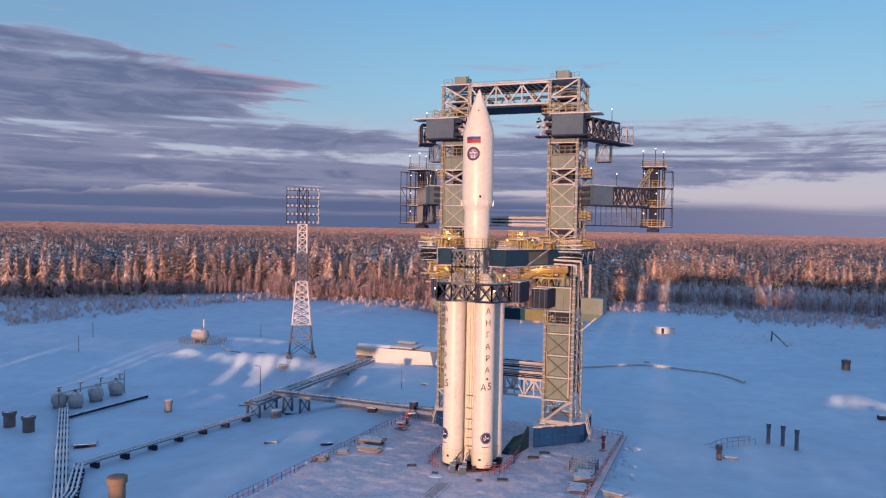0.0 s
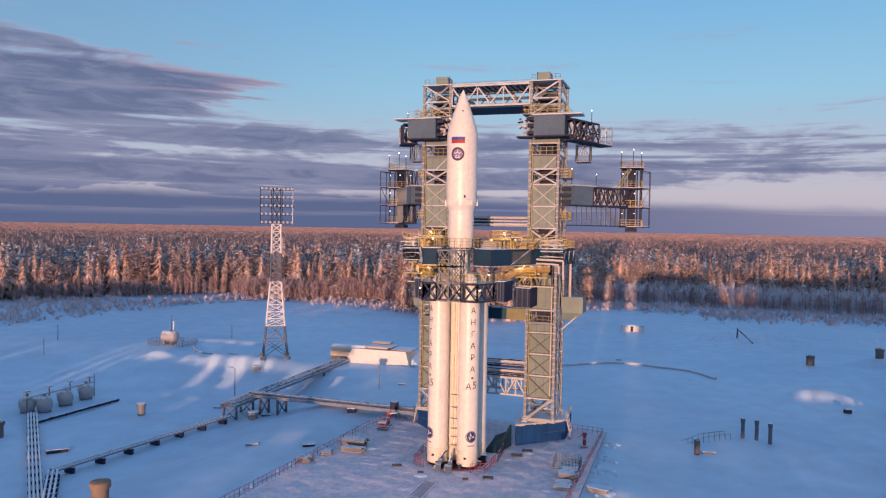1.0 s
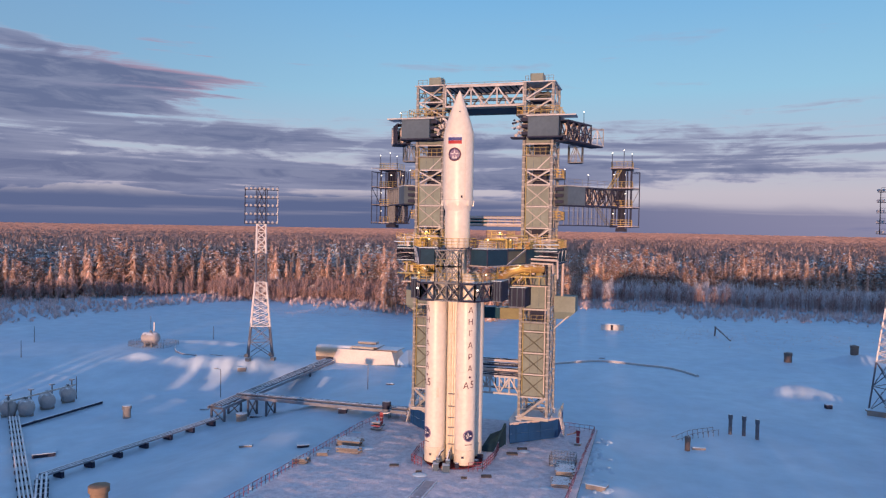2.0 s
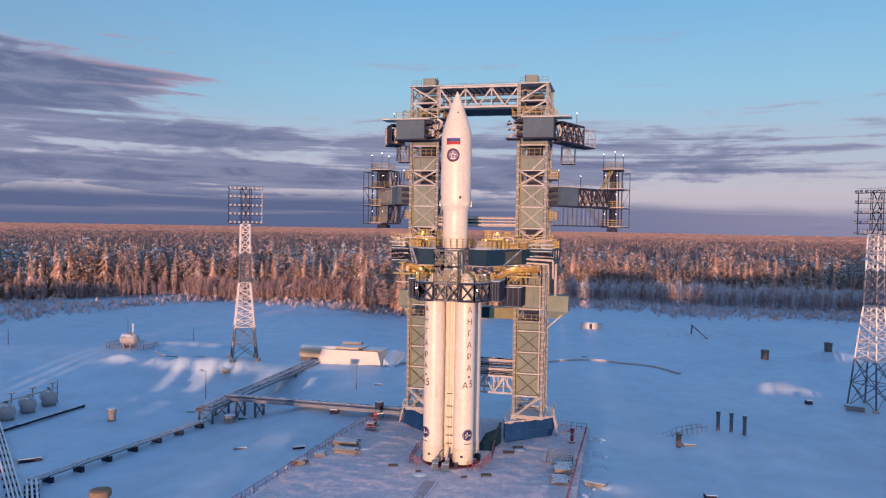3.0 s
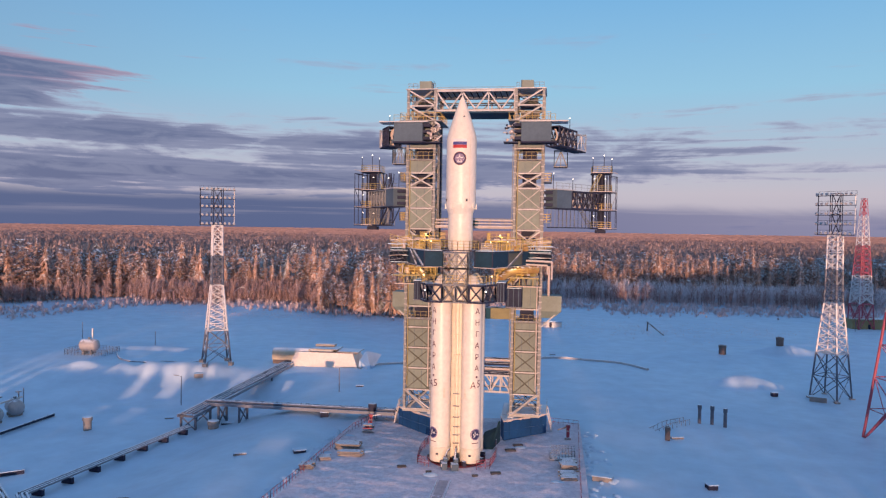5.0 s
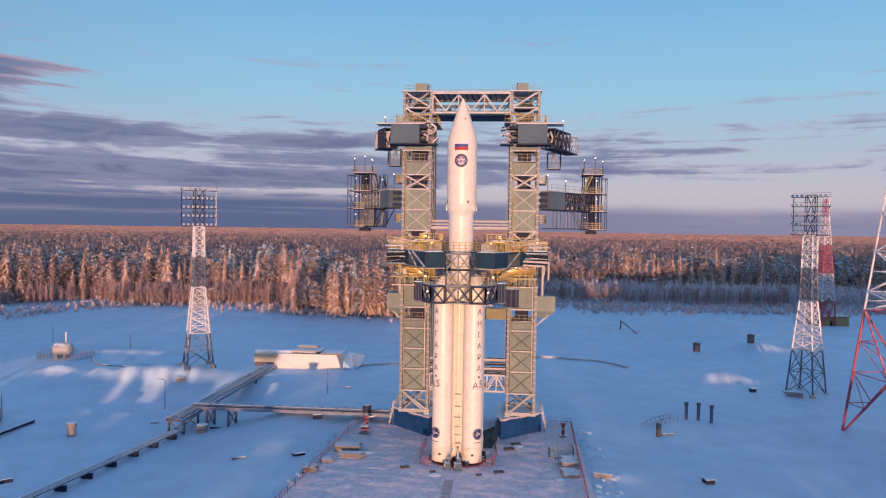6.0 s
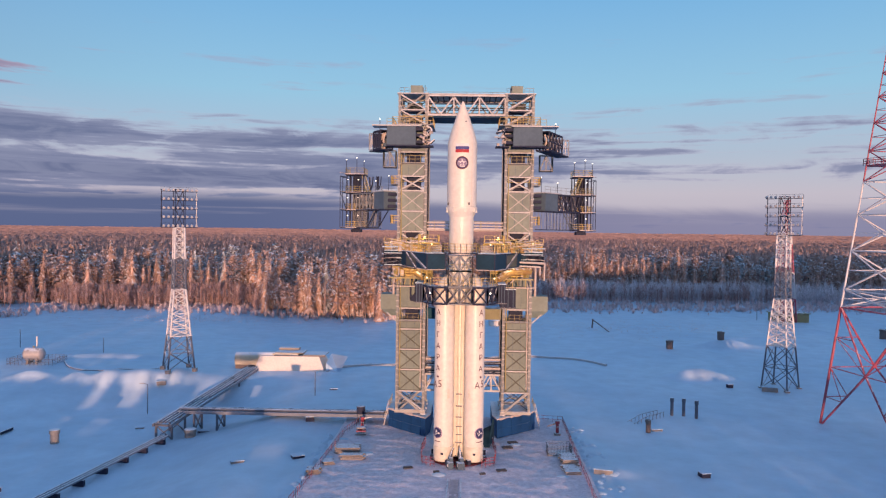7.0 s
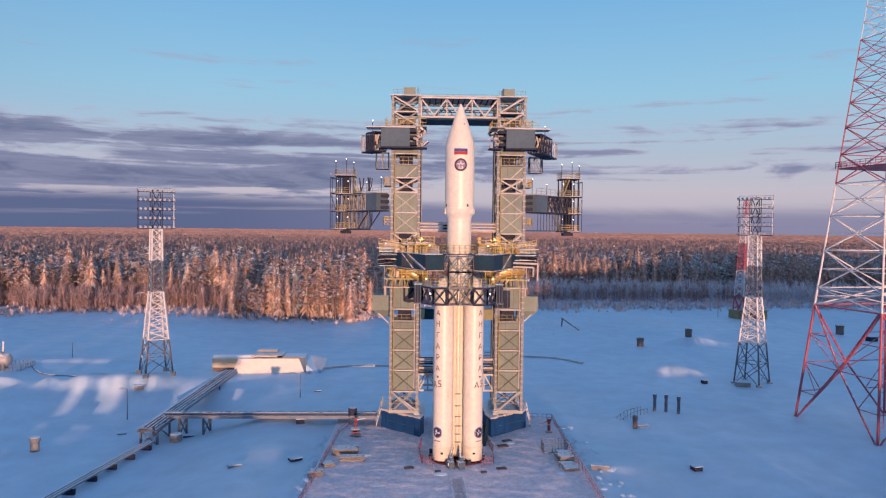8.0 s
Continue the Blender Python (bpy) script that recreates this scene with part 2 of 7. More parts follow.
# ---- building helpers ----
class Solid:
    """Collects vertices and faces in world metres."""

    def __init__(self):
        self.v, self.f, self.runs = [], [], []

    def add(self, verts, faces):
        k = len(self.v)
        self.v += [tuple(p) for p in verts]
        self.f += [tuple(i + k for i in f) for f in faces]
        return self

    def box(self, x0, x1, y0, y1, z0, z1):
        return self.add([(x, y, z) for z in (z0, z1) for x, y in ((x0, y0), (x1, y0), (x1, y1), (x0, y1))],
                        [(3, 2, 1, 0), (4, 5, 6, 7), (0, 1, 5, 4), (1, 2, 6, 5), (2, 3, 7, 6), (3, 0, 4, 7)])

    def obox(self, c, s, yaw=0.0):
        k, q = math.cos(yaw), math.sin(yaw)
        pts = []
        for dz in (-0.5, 0.5):
            for dx, dy in ((-0.5, -0.5), (0.5, -0.5), (0.5, 0.5), (-0.5, 0.5)):
                a, b = dx * s[0], dy * s[1]
                pts.append((c[0] + a * k - b * q, c[1] + a * q + b * k, c[2] + dz * s[2]))
        return self.add(pts, [(3, 2, 1, 0), (4, 5, 6, 7), (0, 1, 5, 4), (1, 2, 6, 5), (2, 3, 7, 6), (3, 0, 4, 7)])

    def beam(self, p, q, w, h=None):
        h = h or w
        p, q = Vector(p), Vector(q)
        d = (q - p).normalized()
        side = d.cross(Vector((0, 0, 1)))
        side = side.normalized() if side.length > 1e-3 else Vector((1, 0, 0))
        up = side.cross(d)
        a, b = side * w / 2, up * h / 2
        return self.add([p - a - b, p + a - b, p + a + b, p - a + b, q - a - b, q + a - b, q + a + b, q - a + b],
                        [(3, 2, 1, 0), (4, 5, 6, 7), (0, 1, 5, 4), (1, 2, 6, 5), (2, 3, 7, 6), (3, 0, 4, 7)])

    def tube(self, p, q, r, n=8, r2=None):
        r2 = r if r2 is None else r2
        p, q = Vector(p), Vector(q)
        d = (q - p).normalized()
        side = d.cross(Vector((0, 0, 1)))
        side = side.normalized() if side.length > 1e-3 else Vector((1, 0, 0))
        up = side.cross(d)
        ring = [side * math.cos(2 * math.pi * i / n) + up * math.sin(2 * math.pi * i / n) for i in range(n)]
        return self.add([p + o * r for o in ring] + [q + o * r2 for o in ring],
                        [(i, (i + 1) % n, n + (i + 1) % n, n + i) for i in range(n)] + [tuple(range(n))[::-1], tuple(range(n, 2 * n))])

    def pipe(self, pts, r, n=8):
        for a, b in zip(pts, pts[1:]):
            self.tube(a, b, r, n)
        return self

    def hose(self, pts, r, n=8):
        """One bent tube along pts, its rings shared from stretch to stretch."""
        vs, fs = [], []
        for k, p in enumerate(pts):
            d = (Vector(pts[min(k + 1, len(pts) - 1)]) - Vector(pts[max(k - 1, 0)])).normalized()
            u = d.cross(Vector((0, 0, 1))).normalized()
            w = u.cross(d)
            vs += [tuple(Vector(p) + u * r * math.cos(2 * math.pi * i / n) + w * r * math.sin(2 * math.pi * i / n)) for i in range(n)]
        for k in range(len(pts) - 1):
            fs += [(k * n + i, k * n + (i + 1) % n, (k + 1) * n + (i + 1) % n, (k + 1) * n + i) for i in range(n)]
        fs += [tuple(range(n))[::-1], tuple(range((len(pts) - 1) * n, len(pts) * n))]
        return self.add(vs, fs)

    def lathe(self, prof, cx, cy, n=32):
        vs = [(cx + r * math.cos(2 * math.pi * i / n), cy + r * math.sin(2 * math.pi * i / n), z) for r, z in prof for i in range(n)]
        fs = [(k * n + i, k * n + (i + 1) % n, (k + 1) * n + (i + 1) % n, (k + 1) * n + i) for k in range(len(prof) - 1) for i in range(n)]
        fs += [tuple(range(n))[::-1], tuple(range((len(prof) - 1) * n, len(prof) * n))]
        return self.add(vs, fs)

    def prism(self, poly, z0, z1):
        n = len(poly)
        area = sum(poly[i][0] * poly[(i + 1) % n][1] - poly[(i + 1) % n][0] * poly[i][1] for i in range(n))
        if area < 0:
            poly = poly[::-1]
        return self.add([(x, y, z0) for x, y in poly] + [(x, y, z1) for x, y in poly],
                        [tuple(range(n))[::-1], tuple(range(n, 2 * n))] + [(i, (i + 1) % n, n + (i + 1) % n, n + i) for i in range(n)])

    def rail(self, pts, z, h=1.1, step=1.4, w=0.06, mids=1):
        """Hand rail along the polyline pts, feet at height z."""
        for a, b in zip(pts, pts[1:]):
            n = max(1, round(math.dist(a, b) / step))
            for k in range(n + 1):
                x, y = a[0] + (b[0] - a[0]) * k / n, a[1] + (b[1] - a[1]) * k / n
                self.beam((x, y, z), (x, y, z + h), w)
                self.runs.append(("rail_post", (x, y, z), (x, y, z + h), w))
            for k in range(mids + 1):
                zz = z + h * (k + 1) / (mids + 1)
                self.beam((*a, zz), (*b, zz), w)
                self.runs.append(("top_rail" if k == mids else "mid_rail", (*a, zz), (*b, zz), w))
        return self

    def lattice(self, a, b, z0, z1, bays, w=0.16, cross=False, ends=True, zig=True, az1=None, az0=None):
        """Upright lattice between plan points a and b."""
        def at(k, z):
            return (a[0] + (b[0] - a[0]) * k / bays, a[1] + (b[1] - a[1]) * k / bays, z)
        self.beam(at(0, z0), at(bays, z0), w * 1.4).beam(at(0, z1), at(bays, z1), w * 1.4)
        for k in range(bays + 1):
            if ends or 0 < k < bays:
                self.beam(at(k, z0), at(k, z1), w)
        if zig:
            for k in range(bays):
                if cross or k % 2 == 0:
                    self.beam(at(k, z0), at(k + 1, z1), w)
                if cross or k % 2:
                    self.beam(at(k, z1), at(k + 1, z0), w)
        return self


def world_place(ob):
    p = Vector((0, 0, 0))
    while ob:
        p += ob.location
        ob = ob.parent
    return p


def thing(name, at, label, category, group="", kind=""):
    e = new(name)
    e.empty_display_size = 0.5
    e.location = at
    return tagged(e, label, category, group, kind)


def part(name, s, material, parent=None, label="", smooth=False):
    """Links a Solid as ONE mesh object under a thing or a part."""
    if name == "railing" and s.runs and parent and not parent.parent:
        # a railing right under its thing keeps its bars as pieces of their own
        bars = sorted(s.runs, key=lambda r: r[0] != "top_rail")
        root = part("hand_rail", Solid().beam(*bars[0][1:]), material, parent, label)
        for kind, p, q, w in bars[1:]:
            part(kind, Solid().beam(p, q, w), material, root)
        return root
    base = world_place(parent) if parent else Vector((0, 0, 0))
    me = bpy.data.meshes.new(name)
    me.from_pydata([(x - base.x, y - base.y, z - base.z) for x, y, z in s.v], [], s.f)
    me.materials.append(material)
    if smooth:
        me.shade_smooth()
        me.set_sharp_from_angle(angle=radians(40))
    ob = new(name, me)
    ob.parent = parent
    if label:
        ob["label"] = label
    return ob


def solo(name, s, material, label, category, group="", kind="", smooth=False, at=None):
    """A thing that is one mesh, with its origin at its base."""
    at = at or (sum(p[0] for p in s.v) / len(s.v), sum(p[1] for p in s.v) / len(s.v), min(p[2] for p in s.v))
    me = bpy.data.meshes.new(name)
    me.from_pydata([(x - at[0], y - at[1], z - at[2]) for x, y, z in s.v], [], s.f)
    me.materials.append(material)
    if smooth:
        me.shade_smooth()
        me.set_sharp_from_angle(angle=radians(40))
    ob = new(name, me)
    ob.location = at
    return tagged(ob, label, category, group, kind)


def twin(ob, move):
    """Another piece on the same mesh, moved by move."""
    o = ob.copy()
    scene.collection.objects.link(o)
    o.location = Vector(ob.location) + Vector(move)
    return o


def big_mesh(name, v, f, material):
    """Mesh of triangles from arrays."""
    me = bpy.data.meshes.new(name)
    me.vertices.add(len(v))
    me.vertices.foreach_set("co", np.asarray(v, np.float32).ravel())
    me.loops.add(f.size)
    me.loops.foreach_set("vertex_index", np.asarray(f, np.int32).ravel())
    me.polygons.add(len(f))
    me.polygons.foreach_set("loop_start", np.arange(0, f.size, f.shape[1], dtype=np.int32))
    me.materials.append(material)
    me.update(calc_edges=True)
    me.validate()
    return new(name, me)


def smoothstep(x):
    x = np.clip(x, 0.0, 1.0)
    return x * x * (3 - 2 * x)


PAD = 0.5
def truss(name, material, parent, a, b, z0, z1, bays, w=0.16, cross=False, label=""):
    """Upright lattice whose bars are parts of their own under its bottom chord."""
    def at(k, z):
        return (a[0] + (b[0] - a[0]) * k / bays, a[1] + (b[1] - a[1]) * k / bays, z)
    root = part(name, Solid().beam(at(0, z0), at(bays, z0), w * 1.3), material, parent, label)
    part("top_chord", Solid().beam(at(0, z1), at(bays, z1), w * 1.3), material, root)
    for k in range(bays + 1):
        part("truss_post", Solid().beam(at(k, z0), at(k, z1), w), material, root)
    for k in range(bays):
        if cross or k % 2 == 0:
            part("truss_bar", Solid().beam(at(k, z0), at(k + 1, z1), w * 0.9), material, root)
        if cross or k % 2:
            part("truss_bar", Solid().beam(at(k, z1), at(k + 1, z0), w * 0.9), material, root)
    return root


def sloped_rail(a, b, h=1.0, step=2.0, w=0.07):
    s = Solid()
    n = max(1, round((Vector(b) - Vector(a)).length / step))
    for k in range(n + 1):
        p = Vector(a) + (Vector(b) - Vector(a)) * k / n
        s.beam(p, p + Vector((0, 0, h)), w)
    for q in (h * 0.5, h):
        s.beam(Vector(a) + Vector((0, 0, q)), Vector(b) + Vector((0, 0, q)), w)
    return s.v, s.f


# snow banks, several added and steepened so sun draws bright patches on them
MOUNDS = [(-65.7, 58.4, 6.5, 5.0, 0.9), (57.0, 68.8, 6.5, 2.0, 2.5), (80.5, 117.8, 7.5, 2.6, 2.4), (-100.0, 57.2, 5.0, 1.7, 1.9), (-89.0, 56.2, 2.6, 1.6, 1.9), (-82.0, 55.8, 3.6, 1.6, 2.1), (-74.0, 55.6, 5.0, 1.7, 2.3), (-65.5, 55.2, 3.2, 1.6, 1.9), (-91.0, 80.0, 13.0, 1.1, 0.9),
          (124.0, 155.0, 5.0, 2.5, 1.0), (23.0, -4.0, 2.2, 1.5, 0.5), (-22.0, -11.0, 1.6, 3.0, 0.7), (20.5, 8.0, 1.2, 9.0, 0.5), (100.0, 135.0, 14.0, 1.5, 0.5), (-28.0, 6.0, 5.0, 4.0, 0.5), (-27.0, 26.0, 9.0, 3.5, 0.7)]


def ground_z(x, y):
    """Height of the snow field at plan places (arrays)."""
    x, y = np.asarray(x, float), np.asarray(y, float)
    z = -0.35 + 0.25 * np.sin(x * 0.031 + 1.3) * np.cos(y * 0.027) + 0.12 * np.sin(x * 0.11 + y * 0.07) + 0.07 * np.sin(x * 0.05 - y * 0.23)
    z = z - 4.3 * smoothstep((-31 - x) / 21) * smoothstep((61 + 14 * smoothstep((-78 - x) / 14) - y) / (17 + 40 * smoothstep((-78 - x) / 14))) * (1 - 0.45 * smoothstep((-105 - x) / 60))
    # old vehicle tracks, a low ridge each
    z = z + 0.28 * np.exp(-((y - (41.5 - 0.0016 * (x + 119) ** 2 - 0.05 * (x + 119))) / 1.6) ** 2) * smoothstep((-62 - x) / 6) * smoothstep((x + 150) / 20)
    z = z + 0.30 * np.exp(-((x - (103 + 0.012 * (y - 150) ** 2 / 3)) / 1.6) ** 2) * smoothstep((y - 120) / 15) * smoothstep((200 - y) / 10)
    z = z + 0.16 * np.exp(-((y - 181 - 0.10 * (x + 95)) / 1.5) ** 2) * smoothstep((x + 130) / 20) * smoothstep((-30 - x) / 20)
    for cx, cy, rx, ry, h in MOUNDS:
        z = z + h * np.exp(-((x - cx) / rx) ** 2 - ((y - cy) / np.where(y < cy, ry, ry * 3)) ** 2)
    # level shelf under the launch pad
    inside = smoothstep((x + 24) / 4) * smoothstep((23 - x) / 4) * smoothstep((27 - y) / 4) * smoothstep((y + 90) / 6)
    return z * (1 - inside) + inside * (PAD - 0.35)


def gz(x, y):
    return float(ground_z(x, y))


# ---- setting ----
def spread(lo, hi, step, far, grow=1.14):
    mid = list(np.arange(lo, hi + 0.1, step))
    a, b, d = [lo], [hi], step
    while b[-1] < far:
        d *= grow
        b.append(b[-1] + d)
    d = step
    while a[-1] > -far:
        d *= grow
        a.append(a[-1] - d)
    return np.array(a[:0:-1] + mid + b[1:])


def build_ground():
    xs, ys = spread(-150, 150, 1.2, 4700), spread(-60, 190, 1.0, 4700)
    gx, gy = np.meshgrid(xs, ys)
    v = np.stack([gx, gy, ground_z(gx, gy)], -1).reshape(-1, 3)
    nx, ny = len(xs), len(ys)
    i = (np.arange(ny - 1)[:, None] * nx + np.arange(nx - 1)[None]).ravel()
    f = np.stack([i, i + 1, i + nx + 1, i + nx], 1)
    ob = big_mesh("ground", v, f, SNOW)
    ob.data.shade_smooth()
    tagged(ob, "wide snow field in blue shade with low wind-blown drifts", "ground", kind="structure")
    # the pad: a slab with a skin of trodden, uneven snow
    s = Solid()
    s.prism([(-20.2, 24), (18.6, 24), (18.6, -85), (-21.5, -85)], -0.6, PAD - 0.08)
    slab = solo("launch_pad_floor", s, CONCRETE, "flat concrete launch pad under trodden, patchy snow", "pavement", kind="structure", at=(0, 0, -0.6))
    xs, ys = np.linspace(-20.2, 18.6, 98), np.concatenate([np.linspace(-85, -42, 40), np.linspace(-41.6, 24, 165)])
    gx, gy = np.meshgrid(xs, ys)
    rng = np.random.default_rng(3)
    rough = rng.normal(0, 0.022, gx.shape)
    for k in range(26):
        a, q, ph = rng.uniform(0, 6.3), rng.uniform(0.4, 2.6), rng.uniform(0, 6.3)
        rough = rough + 0.014 / q ** 0.5 * np.sin(q * (np.cos(a) * gx + np.sin(a) * gy) + ph)
    lane = 0.035 * np.sin(gy * 4.0) * np.exp(-((gx + 11.5) / 1.6) ** 2)
    v = np.stack([gx, gy, PAD - 0.01 + np.clip(rough + lane, -0.055, 0.09)], -1).reshape(-1, 3)
    nx, ny = len(xs), len(ys)
    i = (np.arange(ny - 1)[:, None] * nx + np.arange(nx - 1)[None]).ravel()
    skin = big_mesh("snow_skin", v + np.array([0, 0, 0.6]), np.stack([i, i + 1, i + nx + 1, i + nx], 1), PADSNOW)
    skin.parent = slab


build_ground()


# ---- rocket ----
FACE = 0.66  # radians from the front towards the outside at which the markings sit


def on_cylinder(cx, cy, r, ang, flat):
    """Wraps flat (u, z) points round an upright cylinder; ang 0 faces -y, positive towards +x."""
    return [(cx + r * math.sin(ang + u / r), cy - r * math.cos(ang + u / r), z) for u, z in flat]


def patch(cx, cy, r, ang, u0, u1, z0, z1, n=8):
    """Thin curved plate on a cylinder."""
    s = Solid()
    rows = [on_cylinder(cx, cy, rr, ang, [(u0 + (u1 - u0) * k / n, z) for k in range(n + 1)]) for rr in (r + 0.004, r + 0.02) for z in (z0, z1)]
    pts = [p for row in rows for p in row]
    m = n + 1
    fs = []
    for k in range(n):
        fs += [(2 * m + k, 2 * m + k + 1, 3 * m + k + 1, 3 * m + k), (k + 1, k, m + k, m + k + 1), (m + k, 3 * m + k, 3 * m + k + 1, m + k + 1), (k, k + 1, 2 * m + k + 1, 2 * m + k)]
    fs += [(0, 2 * m, 3 * m, m), (n, m + n, 3 * m + n, 2 * m + n)]
    return s.add(pts, fs)


def disc(cx, cy, r, ang, z, rad, proud, n=24, hole=0.0):
    s = Solid()
    ring = [(rad * math.cos(2 * math.pi * k / n), z + rad * math.sin(2 * math.pi * k / n)) for k in range(n)]
    pts = on_cylinder(cx, cy, r + proud, ang, ring) + on_cylinder(cx, cy, r + 0.002, ang, ring)
    fs = [(k, (k + 1) % n, n + (k + 1) % n, n + k)[::-1] for k in range(n)]
    if hole:
        inner = on_cylinder(cx, cy, r + proud, ang, [(u * hole, z + (w - z) * hole) for u, w in ring])
        pts += inner
        fs += [(k, (k + 1) % n, 2 * n + (k + 1) % n, 2 * n + k) for k in range(n)]
    else:
        pts.append(on_cylinder(cx, cy, r + proud, ang, [(0, z)])[0])
        fs += [(k, (k + 1) % n, 2 * n) for k in range(n)]
    return s.add(pts, fs)


def star(cx, cy, r, ang, z, rad, proud):
    s = Solid()
    flat = []
    for k in range(10):
        a = math.pi / 2 + k * math.pi / 5
        q = rad if k % 2 == 0 else rad * 0.30
        flat.append((q * math.cos(a), z + q * math.sin(a)))
    return s.add(on_cylinder(cx, cy, r + proud, ang, flat + [(0, z)]), [(k, (k + 1) % 10, 10) for k in range(10)])


def propeller(cx, cy, r, ang, z, rad, proud):
    """Three pointed blades round a hub."""
    s = Solid()
    for k in range(3):
        a = math.pi / 2 + 0.35 + k * 2 * math.pi / 3
        flat = [(0.0, z), (0.42 * rad * math.cos(a - 0.42), z + 0.42 * rad * math.sin(a - 0.42)), (rad * math.cos(a), z + rad * math.sin(a)), (0.42 * rad * math.cos(a + 0.42), z + 0.42 * rad * math.sin(a + 0.42))]
        s.add(on_cylinder(cx, cy, r + proud, ang, flat), [(0, 1, 2, 3)])
    return s


def glyph(text, size, cx, cy, r, ang, u, z):
    """Lettering of the built-in font, bent onto a cylinder."""
    cu = bpy.data.curves.new("lettering", "FONT")
    cu.body, cu.size, cu.align_x, cu.extrude, cu.resolution_u = text, size, "CENTER", 0.0, 3
    ob = new("lettering", cu)
    bpy.context.view_layer.update()
    me = bpy.data.meshes.new_from_object(ob.evaluated_get(bpy.context.evaluated_depsgraph_get()))
    s = Solid()
    s.add(on_cylinder(cx, cy, r + 0.03, ang, [(u + v.co.x * 0.98, z + v.co.y) for v in me.vertices]), [tuple(p.vertices) for p in me.polygons])
    bpy.data.objects.remove(ob)
    bpy.data.meshes.remove(me)
    return s


def build_rocket():
    R = 1.45
    rocket = thing("launch_rocket", (0, 0, PAD), "tall white space rocket with four strap-on boosters standing on the pad", "rocket")
    core = part("core_stage", Solid().lathe([(1.2, 0.9), (R, 1.1), (R, 31.0), (1.35, 31.4)], 0, 0, 40), ROCKET, rocket, smooth=True)
    for y in (-R - 0.12,):
        duct = Solid()
        duct.tube((-0.18, y, 1.2), (-0.18, y, 24), 0.12).tube((0.22, y, 1.2), (0.22, y, 24), 0.09)
        part("cable_duct", duct, ROCKET_LOW, core, smooth=True)
        for z in (3.2, 4.4, 5.6, 7.0, 8.6, 10.4, 13.0, 16.0, 19.0):
            part("clamp", Solid().box(-0.42, 0.45, y - 0.18, y + 0.1, z, z + 0.14), MASTGREY if z < 11 else ROCKET_LOW, core)
    for sx in (-1, 1):
        for sy in (-1, 1):
            cx, cy = 2.19 * sx, 2.19 * sy
            b = part("booster", Solid().lathe([(R, 3.1), (R, 25.3), (R * 0.985, 25.5)], cx, cy, 40), ROCKET, rocket, smooth=True)
            part("nose_cone", Solid().lathe([(R * 0.98, 25.5), (1.27, 26.2), (1.02, 26.8), (0.72, 27.3), (0.4, 27.65), (0.12, 27.8)], cx, cy, 32), ROCKET, b, smooth=True)
            part("engine_skirt", Solid().lathe([(1.38, 0.95), (1.47, 1.05), (1.49, 2.9), (1.46, 3.1)], cx, cy, 40), ROCKET_LOW, b, "cream engine skirt with scuffed edge", smooth=True)
            part("skirt_band", Solid().lathe([(1.51, 2.86), (1.53, 2.92), (1.53, 3.08), (1.51, 3.12)], cx, cy, 40), ROCKET_LOW, b, smooth=True)
            part("nozzle", Solid().lathe([(0.95, 0.55), (0.85, 0.75), (0.7, 0.98)], cx, cy, 24), DARK, b, "dark engine nozzle", smooth=True)
            for z in (8.2, 14.0, 19.5, 24.6):
                part("weld_band", Solid().lathe([(R + 0.005, z), (R + 0.02, z + 0.03), (R + 0.02, z + 0.1), (R + 0.005, z + 0.13)], cx, cy, 40), ROCKET, b, smooth=True)
            if sy < 0:
                part("hatch", patch(cx, cy, 1.49, 0.1 * sx, -0.2, 0.16, 2.0, 2.3, 3), DARK, b, "small dark hatch")
                part("valve_box", patch(cx, cy, R, -0.5 * sx, -0.18, 0.18, 10.2, 11.6, 3), ROCKET_LOW, b)
                ang = FACE * sx
                e = part("emblem", disc(cx, cy, R, ang, 5.15, 0.80, 0.02), NAVY_INK, b, "round dark blue emblem with a white mark")
                part("emblem_ring", disc(cx, cy, R, ang, 5.15, 0.82, 0.025, hole=0.84), EMBLEM_GREY, e)
                part("emblem_field", disc(cx, cy, R, ang, 5.15, 0.64, 0.028), NAVY_INK, e)
                part("emblem_mark", propeller(cx, cy, R, ang, 5.15, 0.58, 0.05), WHITE_INK, e)
                part("caption_bar", patch(cx, cy, R, ang, -0.55, 0.55, 3.85, 3.95, 5), INK, b)
                for k, ch in enumerate("АНГАРА"):
                    part("letter", glyph(ch, 1.12, cx, cy, R, ang, 0.0, 22.3 - 1.62 * k), INK, b, "dark red-brown painted letter")
                part("letter", disc(cx, cy, R, ang, 13.35, 0.16, 0.03, 12), INK, b)
                part("letter", glyph("5", 1.45, cx, cy, R, ang, 0.38, 11.85), INK, b)
                part("letter", glyph("А", 1.25, cx, cy, R, ang, -0.52, 11.75), INK, b)
    part("upper_stage", Solid().lathe([(1.62, 31.2), (1.8, 31.6), (1.8, 36.4), (1.78, 36.5)], 0, 0, 48), ROCKET, rocket, smooth=True)
    flare = part("adapter_flare", Solid().lathe([(1.8, 36.45), (2.1, 37.3), (2.24, 37.5), (2.24, 38.0), (2.18, 38.05)], 0, 0, 48), ROCKET, rocket, smooth=True)
    for k in range(8):
        a = k * math.pi / 4 + 0.25
        part("separation_motor", Solid().obox((2.22 * math.sin(a), -2.22 * math.cos(a), 37.55), (0.34, 0.2, 0.75), a), ROCKET, flare)
        if k % 2 == 0:
            part("vent_port", patch(0, 0, 2.25, a + 0.25, -0.13, 0.13, 38.25, 38.6, 3), DARK, flare, "dark square port")
    prof = [(2.18, 38.0), (2.18, 47.3)]
